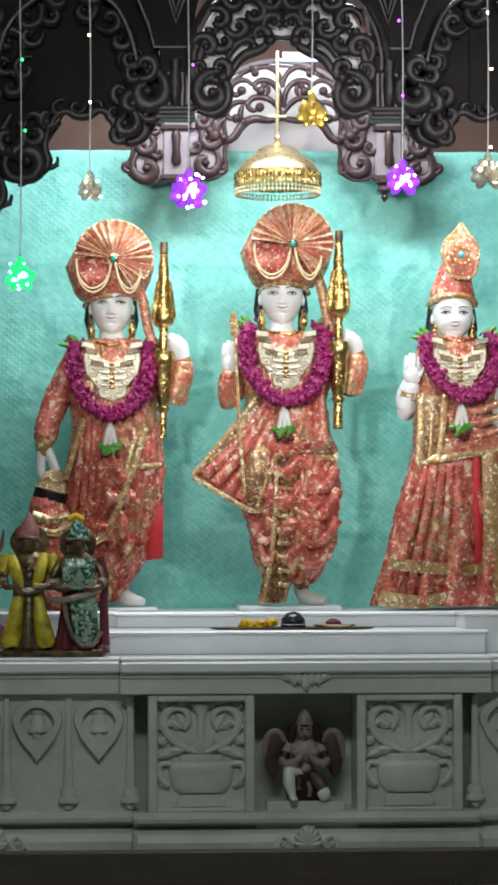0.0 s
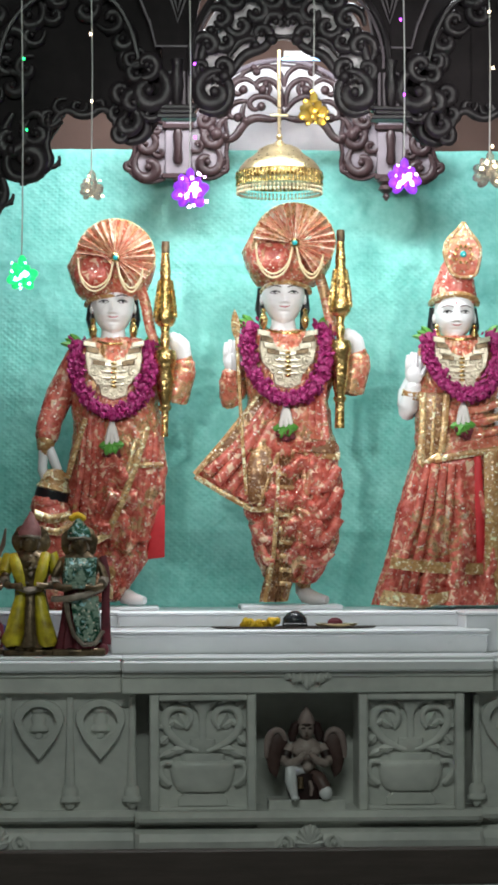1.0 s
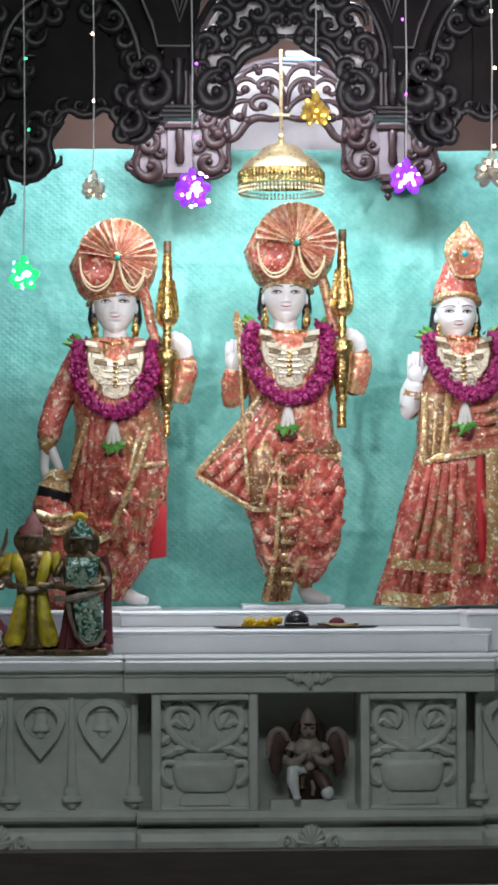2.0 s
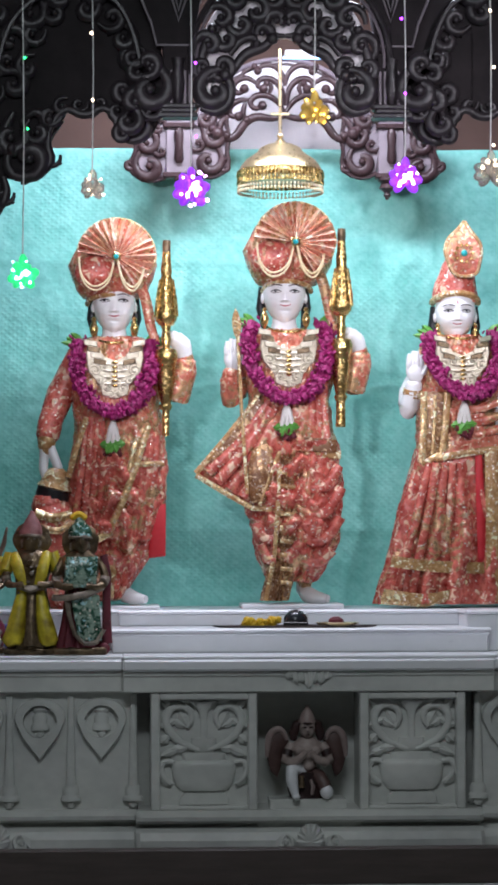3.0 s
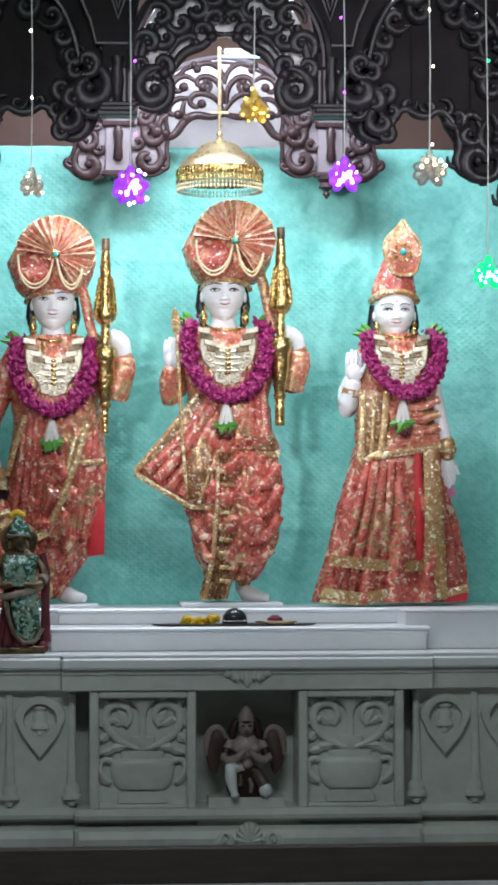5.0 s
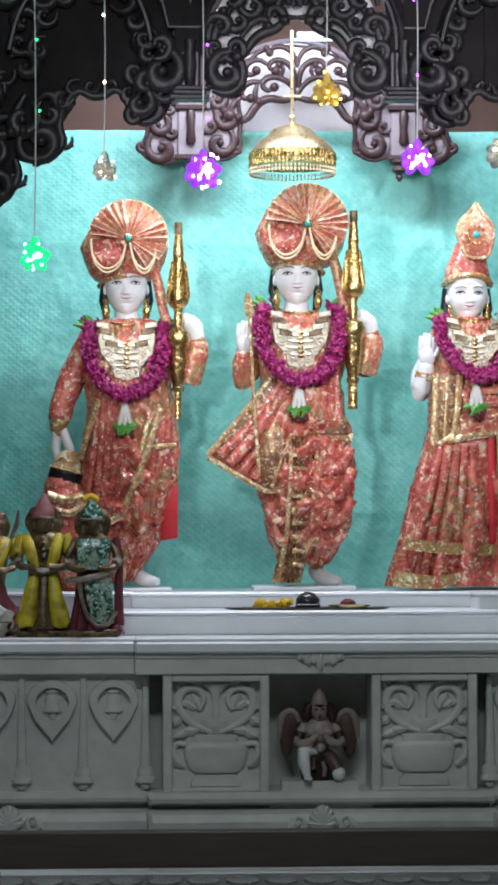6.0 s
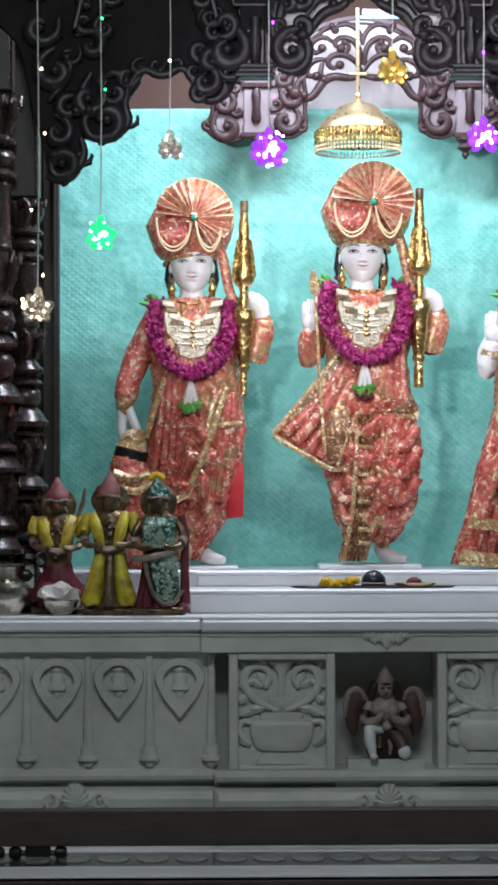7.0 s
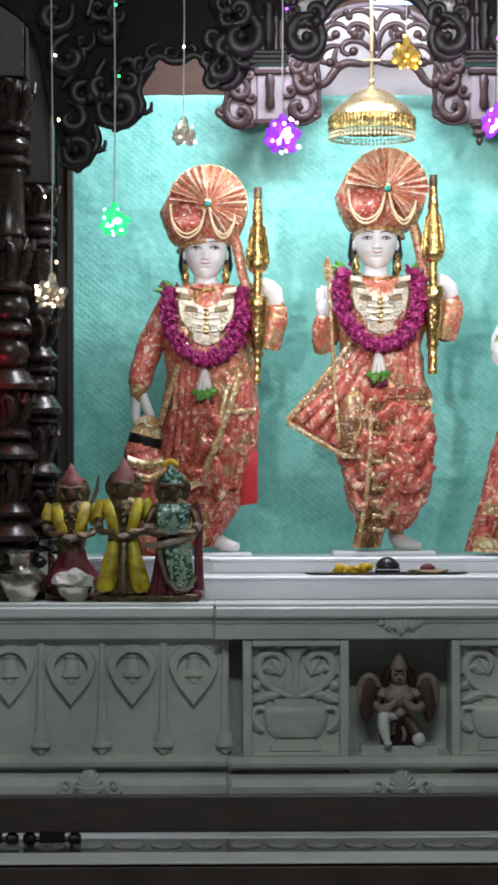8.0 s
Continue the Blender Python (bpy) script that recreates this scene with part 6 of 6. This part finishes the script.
# ---- small brass figures and vessels on the plinth ----
def figurine(a, top, y, kind):
    b = Build()
    u = U(y)
    zb = ZTOP
    h = Z(top, y) - zb
    cx = X(a, y)
    k = h / (238 * u)

    def R(dx, dz, off=0.0):
        return (cx + dx * u * k, y + off, zb + dz * u * k)

    b.box(cx - 46 * u * k, cx + 46 * u * k, y - 0.05, y + 0.05, zb, zb + 12 * u * k, 0, 0.004)
    def loft(rows, m, n, folds, amp):
        rings = []
        for dz, rx, d in rows:
            rings.append([(cx + rx * u * k * math.cos(g) * (1 + amp * math.sin(folds * g + dz * 0.02)), y + 0.052 * k * d * math.sin(g) * (1 + 1.4 * amp * math.sin(folds * g + dz * 0.02)), zb + dz * u * k) for g in [2 * math.pi * i / n for i in range(n)]])
        b.rings(rings, m)

    if kind == "seated":
        loft(((12, 40, 1.3), (26, 46, 1.5), (50, 42, 1.3), (72, 28, 0.9), (90, 24, 0.7)), 4, 40, 7, 0.06)
        b.tube([R(-40, 34, -0.05), R(-14, 44, -0.085), R(20, 36, -0.085), R(42, 30, -0.05)], [11 * u, 13 * u, 13 * u, 10 * u], 10, 4)
    else:
        loft(((12, 40, 0.9), (24, 38, 0.9), (60, 31, 0.85), (90, 27, 0.8), (114, 25, 0.75)), 0 if kind == "standing" else 4, 72, 11, 0.10)
    loft(((84, 25, 0.75), (104, 25, 0.75), (130, 29, 0.8), (156, 34, 0.8), (170, 32, 0.65), (180, 14, 0.4)), 0, 36, 5, 0.02)
    b.ball(R(0, 193, -0.012), (14.5 * u * k, 15 * u * k, 18 * u * k), 16, 0)
    b.tube([R(0, 197, -0.036), R(0, 190, -0.042)], [1.6 * u, 2.6 * u], 6, 0)
    for s in (-1, 1):
        b.ball(R(s * 5.5, 198, -0.035), (3 * u, 1.4 * u, 1.6 * u), 8, 6)
        b.ball(R(s * 15, 188, -0.006), (4 * u, 4 * u, 7 * u), 8, 6)
    b.ball(R(0, 196, 0.03), (33 * u * k, 0.009, 31 * u * k), 24, 0)
    capm = 3 if kind != "green" else 5
    b.lathe([(19 * u * k, 0), (20 * u * k, 6 * u * k), (17 * u * k, 16 * u * k), (11 * u * k, 26 * u * k), (5 * u * k, 36 * u * k), (2 * u * k, 42 * u * k)], R(0, 203, -0.003), 18, capm, 0.95)
    b.tube([R(-19, 204, -0.012), R(-10, 203, -0.034), R(0, 203, -0.040), R(10, 203, -0.034), R(19, 204, -0.012)], 3 * u, 6, 6)
    for s in (-1, 1):
        b.tube([R(s * 30, 166), R(s * 40, 150, -0.01), R(s * 44, 134, -0.02), R(s * 38, 120, -0.05), R(s * 26, 118, -0.065), R(s * 12, 120, -0.07)], [7 * u * k, 7.5 * u * k, 7 * u * k, 6.5 * u * k, 6 * u * k, 5 * u * k], 10, 0)
        b.tube([R(s * 44, 132, -0.02), R(s * 40, 124, -0.045)], 8 * u * k, 10, 6)
    rng = random.Random(int(a) + 500)
    for i in range(26):
        q = rng.uniform(-1, 1)
        b.ball(R(20 * q, rng.uniform(100, 172), -0.042 - 0.012 * (1 - q * q)), rng.uniform(1.6, 3.6) * u, 6, rng.choice((0, 6, 6)))
    if kind == "green":
        for dz0, dz1, x0, x1, x2, x3 in ((116, 170, -27, 26, 30, -24), (26, 104, -2, 38, 32, -18)):
            b.plate([(cx + x0 * u * k, zb + dz0 * u * k), (cx + x1 * u * k, zb + dz0 * u * k), (cx + x2 * u * k, zb + dz1 * u * k), (cx + x3 * u * k, zb + dz1 * u * k)], y - 0.060, 0.014, 5, 0.004)
        b.tube([R(-46, 98, -0.05), R(-20, 100, -0.072), R(10, 106, -0.072), R(40, 118, -0.05)], [5 * u, 6 * u, 6 * u, 5 * u], 8, 6)
        b.tube([R(-22, 102, -0.06), R(-20, 70, -0.068), R(-8, 36, -0.068), R(8, 20, -0.068), R(28, 22, -0.066), R(40, 44, -0.06)], [4 * u] * 6, 8, 6)
        b.tube([R(40, 172, 0.0), R(48, 140, -0.008), R(47, 90, -0.012), R(46, 20, -0.02)], [6 * u, 8 * u, 8 * u, 9 * u], 8, 4)
    else:
        for s in (-1, 1):
            b.tube([R(s * 28, 174, -0.02), R(s * 25, 160, -0.05), R(s * 19, 140, -0.060), R(s * 12, 118, -0.058)], [8 * u, 10 * u, 10 * u, 8 * u], 10, 1, 0.4)
            b.tube([R(s * 36, 170, 0.0), R(s * 42, 152, -0.01), R(s * 44, 140, -0.02)], [11 * u, 12 * u, 10 * u], 10, 1)
        b.tube([R(-22, 116, -0.05), R(0, 112, -0.066), R(22, 116, -0.05)], [5 * u, 7 * u, 5 * u], 8, 6)
        if kind == "standing":
            b.tube([R(0, 110, -0.05), R(1, 80, -0.062), R(-1, 46, -0.070), R(0, 16, -0.074)], [7 * u, 8 * u, 9 * u, 10 * u], 10, 0, 0.45)
            for s in (-1, 1):
                b.tube([R(s * 14, 108, -0.030), R(s * 20, 74, -0.040), R(s * 26, 42, -0.046), R(s * 31, 24, -0.050), R(s * 30, 16, -0.050)], [9 * u, 13 * u, 17 * u, 17 * u, 12 * u], 14, 1, 0.75)
        else:
            b.tube([R(34, 172, -0.01), R(46, 196, -0.02), R(50, 226, -0.02)], [5 * u, 4 * u, 3 * u], 8, 6)
    b.v = [tuple(Vector(p) + 0.0065 * noise.noise_vector(Vector(p) * 38) + 0.0035 * noise.noise_vector(Vector(p) * 95)) if p[2] > zb + 0.02 else p for p in b.v]
    names = {"seated": "tarnished brass seated figurine in yellow and maroon cloth", "standing": "tarnished brass figurine dressed in yellow silk", "green": "tarnished brass figurine dressed in green printed cloth"}
    ob = part("figurine", b, [M_OLDBRASS, M_YSILK, M_YSILK, M_CAP, M_MAROON, M_GREENSILK, M_CREAM], angle=50)
    tagged(ob, names[kind], "figurine", "small figurines")


M_CREAM = material("dusty_trim", (0.13, 0.10, 0.075), (0.34, 0.28, 0.22), scale=40, rough=0.5, bump=0.3)
figurine(52, 915, 4.93, "standing")
figurine(138, 920, 4.91, "green")
figurine(-40, 925, 5.02, "seated")
b = Build()
for k in range(7):
    b.ball(P(135 + 3.2 * (k - 3), 919 - 5 * math.sin(math.pi * k / 6), 4.91, -0.005), 6 * U(5), 8)
tagged(part("marigold_garland", b, M_YELLOW), "small yellow marigold string over the green-robed figurine", "flowers")


def pot(a, y):
    u = U(y)
    th = thing("water_pot", (X(a, y), y, ZTOP), "round tarnished silver water pot on the plinth", "pot")
    b = Build()
    prof = [(20, 0), (24, 5), (36, 20), (44, 38), (42, 50), (28, 60), (20, 64), (21, 78), (27, 88)]
    b.lathe([(r * u, h * u) for r, h in prof], (X(a, y), y, ZTOP), 30)
    part("body", b, M_SILVERPOT, th)
    b = Build()
    b.tube([(X(a, y) + 27 * u * math.cos(g), y + 27 * u * math.sin(g), ZTOP + 88 * u) for g in [2 * math.pi * k / 24 for k in range(25)]], 3 * u, 6)
    part("rim", b, M_SILVERPOT, th)


pot(-130, 4.93)
bo = thing("offering_bowl", (X(-34, 4.90), 4.90, ZTOP), "small steel bowl holding a crumpled white cloth", "bowl")
b = Build()
u = U(4.90)
b.lathe([(14 * u, 0), (18 * u, 4 * u), (28 * u, 14 * u), (34 * u, 26 * u), (33 * u, 28 * u)], (X(-34, 4.90), 4.90, ZTOP), 24)
part("bowl", b, M_SILVERPOT, bo)
b = Build()
b.ball((X(-36, 4.90), 4.895, ZTOP + 34 * u), (36 * u, 28 * u, 19 * u), 40)
b.v = [tuple(Vector(p) + 0.022 * noise.noise_vector(Vector(p) * 24) + 0.008 * noise.noise_vector(Vector(p) * 70)) for p in b.v]
tagged(part("white_cloth", b, M_WHITEPET), "crumpled white cloth heaped in the steel bowl", "cloth")
cd = Build()
cd.box(X(-97, 5.06), X(-82, 5.06), 5.058, 5.066, ZTOP, Z(1052, 5.06), 0, 0.001)
tagged(part("card", cd, M_WHITEPET, smooth=False), "narrow white card leaning behind the vessels", "card")
b = Build()
for k in range(8):
    b.ball(P(-4 + 9 * math.cos(k * 2.1), 1118 + 4 * k, 5.08, 0.004 * k), (13 * U(5), 12 * U(5), 12 * U(5)), 9)
b.ball((X(-4, 5.08), 5.09, ZTOP + 12 * U(5)), (20 * U(5), 14 * U(5), 12 * U(5)), 10)
tagged(part("blue_cloth", b, M_BLUE), "bundle of dark blue cloth behind the figurines", "cloth")
b = Build()
b.ball((X(180, 4.88), 4.88, ZTOP + 11 * U(5)), (10 * U(5), 9 * U(5), 11 * U(5)), 12)
tagged(part("red_pouch", b, M_MAROON), "small dark red cloth pouch by the step", "pouch")

# ---- offerings on the lower step ----
YT = 5.05
tr = thing("offering_tray", (X(440, YT), YT, ZSTEP), "long thin dark metal offering tray on the step", "tray")
b = Build()
u = U(YT)
pts = [(X(517, YT) + 148 * u * (1 if math.cos(g) > 0 else -1) * abs(math.cos(g)) ** 0.7, YT - 0.005 + 0.05 * math.sin(g)) for g in [2 * math.pi * k / 40 for k in range(40)]]
b.rings([[(X(517, YT) + (x - X(517, YT)) * k, YT + (yy - YT) * k, ZSTEP + h) for x, yy in pts] for k, h in ((0.9, 0.0), (0.96, 0.002), (1.0, 0.007), (0.98, 0.007), (0.93, 0.003))])
part("dish", b, M_STEP, tr)
mg = thing("marigold_heap", (X(460, YT), YT, ZSTEP + 0.005), "heap of yellow marigold blooms on the tray", "flowers")
rng = random.Random(3)
for k in range(16):
    b = Build()
    a, h = 428 + 62 * ((k * 0.37) % 1), 6 + (k % 3) * 4
    for q in range(7):
        t = Euler((rng.uniform(0, 3), rng.uniform(0, 3), rng.uniform(0, 3))).to_matrix()
        b.ball((X(a, YT) + rng.uniform(-3, 3) * u, YT - 0.02 + rng.uniform(-0.014, 0.014), ZSTEP + (h + rng.uniform(-2, 2)) * u), (6.5 * u, 5 * u, 3 * u), 7, 0, t)
    part("bloom", b, M_YELLOW, mg)
st = Build()
st.lathe([(18 * u, 0), (22 * u, 6 * u), (21 * u, 16 * u), (12 * u, 26 * u), (3 * u, 29 * u)], (X(519, YT), YT + 0.005, ZSTEP + 0.004), 20)
tagged(part("black_stone", st, M_BLACKSTONE), "smooth black sacred stone on the tray", "stone")
b = Build()
b.box(X(496, YT), X(540, YT), YT - 0.035, YT - 0.015, ZSTEP + 0.004, ZSTEP + 10 * u, 0, 0.003)
tagged(part("stone_base", b, M_BLACKMETAL, smooth=False), "low dark base before the black stone", "stand")
dish = thing("small_dish", (X(592, YT), YT, ZSTEP + 0.005), "small brass dish with red powder and petals", "dish")
b = Build()
b.lathe([(30 * u, 0), (36 * u, 3 * u), (38 * u, 6 * u), (34 * u, 5 * u)], (X(592, YT), YT - 0.01, ZSTEP + 0.005), 24, 0, 0.8)
part("plate", b, M_BRASS, dish)
b = Build()
b.lathe([(14 * u, 0), (13 * u, 5 * u), (5 * u, 10 * u)], (X(590, YT), YT - 0.005, ZSTEP + 0.005 + 6 * u), 14)
part("powder", b, M_MAROON, dish, "heap of dark red powder")


# ---- kneeling winged figure in the niche ----
def niche_figure(y=4.88):
    u = U(y)
    zb = Z(1438, 4.80)
    cx = X(538, y)
    k = 1.0

    def R(dx, dz, off=0.0):
        return (cx + dx * u, y + off, zb + dz * u)

    ba = Build()
    ba.box(cx - 68 * u, cx + 68 * u, y - 0.05, y + 0.06, zb, zb + 18 * u, 0, 0.003)
    tagged(part("figure_base", ba, M_CARVED, smooth=False), "pale marble slab under the niche figure", "base")
    b = Build()
    z0 = 18
    # bare chest, tapering to the waist
    b.rings([[R(rx * math.cos(g), z0 + dz, 0.030 * d * math.sin(g)) for g in [2 * math.pi * i / 20 for i in range(20)]] for dz, rx, d in ((38, 17, 0.9), (52, 16, 0.85), (70, 21, 1.0), (86, 27, 1.1), (96, 27, 0.95), (104, 16, 0.6), (110, 8, 0.4))], 1)
    b.ball(R(1, z0 + 58, -0.028), (12 * u, 0.012, 10 * u), 12, 1)
    for s in (-1, 1):
        b.ball(R(s * 13, z0 + 84, -0.024), (11 * u, 0.010, 9 * u), 12, 1)
    # face, dark hair, pointed cap
    b.ball(R(0, z0 + 122, -0.012), (14 * u, 15 * u, 18 * u), 16, 1)
    b.tube([R(0, z0 + 126, -0.038), R(0, z0 + 118, -0.043)], [1.8 * u, 3 * u], 8, 1)
    b.ball(R(0, z0 + 111, -0.032), (4.5 * u, 2 * u, 1.6 * u), 8, 0)
    for s in (-1, 1):
        b.ball(R(s * 6, z0 + 125, -0.037), (4.4 * u, 1.6 * u, 1.8 * u), 8, 3)
        b.tube([R(s * 5, z0 + 136, 0.0), R(s * 18, z0 + 128, 0.004), R(s * 24, z0 + 112, 0.004), R(s * 24, z0 + 100, 0.0)], [6 * u, 9 * u, 9 * u, 5 * u], 10, 3)
    b.lathe([(15 * u, 0), (16 * u, 4 * u), (13 * u, 12 * u), (10 * u, 20 * u), (5 * u, 27 * u), (2 * u, 33 * u)], R(0, z0 + 130, -0.008), 16, 4)
    b.tube([R(-15, z0 + 132, -0.012), R(0, z0 + 131, -0.040), R(15, z0 + 132, -0.012)], 2.4 * u, 8, 3)
    for s in (-1, 1):
        b.tube([R(s * 25, z0 + 94), R(s * 33, z0 + 82, -0.004)], [9 * u, 9 * u], 12, 1)
        b.tube([R(s * 33, z0 + 84, -0.004), R(s * 36, z0 + 74, -0.008)], [9.5 * u, 9.5 * u], 12, 3)
        b.tube([R(s * 36, z0 + 76, -0.008), R(s * 39, z0 + 66, -0.014), R(s * 30, z0 + 64, -0.040), R(s * 16, z0 + 70, -0.055), R(s * 4, z0 + 84, -0.060)], [8 * u, 8.5 * u, 8 * u, 7 * u, 4.5 * u], 12, 1)
        # folded wing: dark leaf with a pale upper rim
        edge = [(30, 96), (36, 112), (50, 120), (62, 114), (69, 96), (70, 70), (64, 46), (52, 34), (46, 50), (42, 74)]
        b.plate([(R(s * p, 0)[0], R(0, z0 + q)[2]) for p, q in edge], y + 0.028, 0.012, 0, 0.003)
        rim = on_path([(34, 100), (40, 116), (52, 121), (64, 112), (69, 92), (70, 70)], 16)
        b.tube([R(s * p.x, z0 + p.y, 0.026) for p in rim], [u * (3 + 3.5 * math.sin(math.pi * i / 15)) for i in range(16)], 8, 4, 0.6)
    # dark red loincloth, one raised knee, one knee on the ground
    b.rings([[R(rx * math.cos(g), z0 + dz, -0.01 + 0.034 * math.sin(g)) for g in [2 * math.pi * i / 20 for i in range(20)]] for dz, rx in ((0, 30), (16, 36), (34, 32), (46, 20))], 3)
    b.tube([R(-6, z0 + 44), R(-20, z0 + 54, -0.03), R(-29, z0 + 52, -0.05), R(-29, z0 + 34, -0.052), R(-25, z0 + 16, -0.052), R(-22, z0 + 4, -0.052)], [13 * u, 12 * u, 11 * u, 11 * u, 8 * u, 6 * u], 12, 2)
    b.ball(R(-22, z0 + 5, -0.062), (8 * u, 0.022, 5 * u), 10, 2)
    b.tube([R(8, z0 + 44), R(20, z0 + 38, -0.03), R(29, z0 + 24, -0.045), R(31, z0 + 14, -0.05)], [13 * u, 13 * u, 12 * u, 11 * u], 12, 0)
    b.ball(R(32, z0 + 13, -0.054), (12 * u, 11 * u, 13 * u), 12, 2)
    b.tube([R(4, z0 + 34, -0.048), R(8, z0 + 22, -0.052), R(6, z0 + 8, -0.05)], [3 * u, 4 * u, 3 * u], 8, 4)
    b.tube([R(-12, z0 + 40, -0.045), R(-12, z0 + 20, -0.05)], [5 * u, 6 * u], 8, 5)
    ob = part("niche_statue", b, [M_OLDBRASS2, M_PALEPAINT, M_MARBLE, M_NICHEDARK, M_NICHERIM, M_OLDBRASS], angle=60)
    tagged(ob, "dark kneeling winged figure with folded hands in the niche", "statue")


M_OLDBRASS2 = material("dark_red_stone", (0.07, 0.036, 0.032), (0.12, 0.07, 0.062), scale=20, rough=0.45)
M_NICHEDARK = material("dark_maroon_paint", (0.012, 0.008, 0.008), (0.045, 0.016, 0.015), scale=26, rough=0.4)
M_NICHERIM = material("dusty_rose_paint", (0.22, 0.16, 0.15), (0.34, 0.26, 0.24), scale=26, rough=0.5)
M_PALEPAINT = material("pale_pink_paint", (0.27, 0.21, 0.19), (0.42, 0.34, 0.31), scale=30, rough=0.5)
niche_figure()
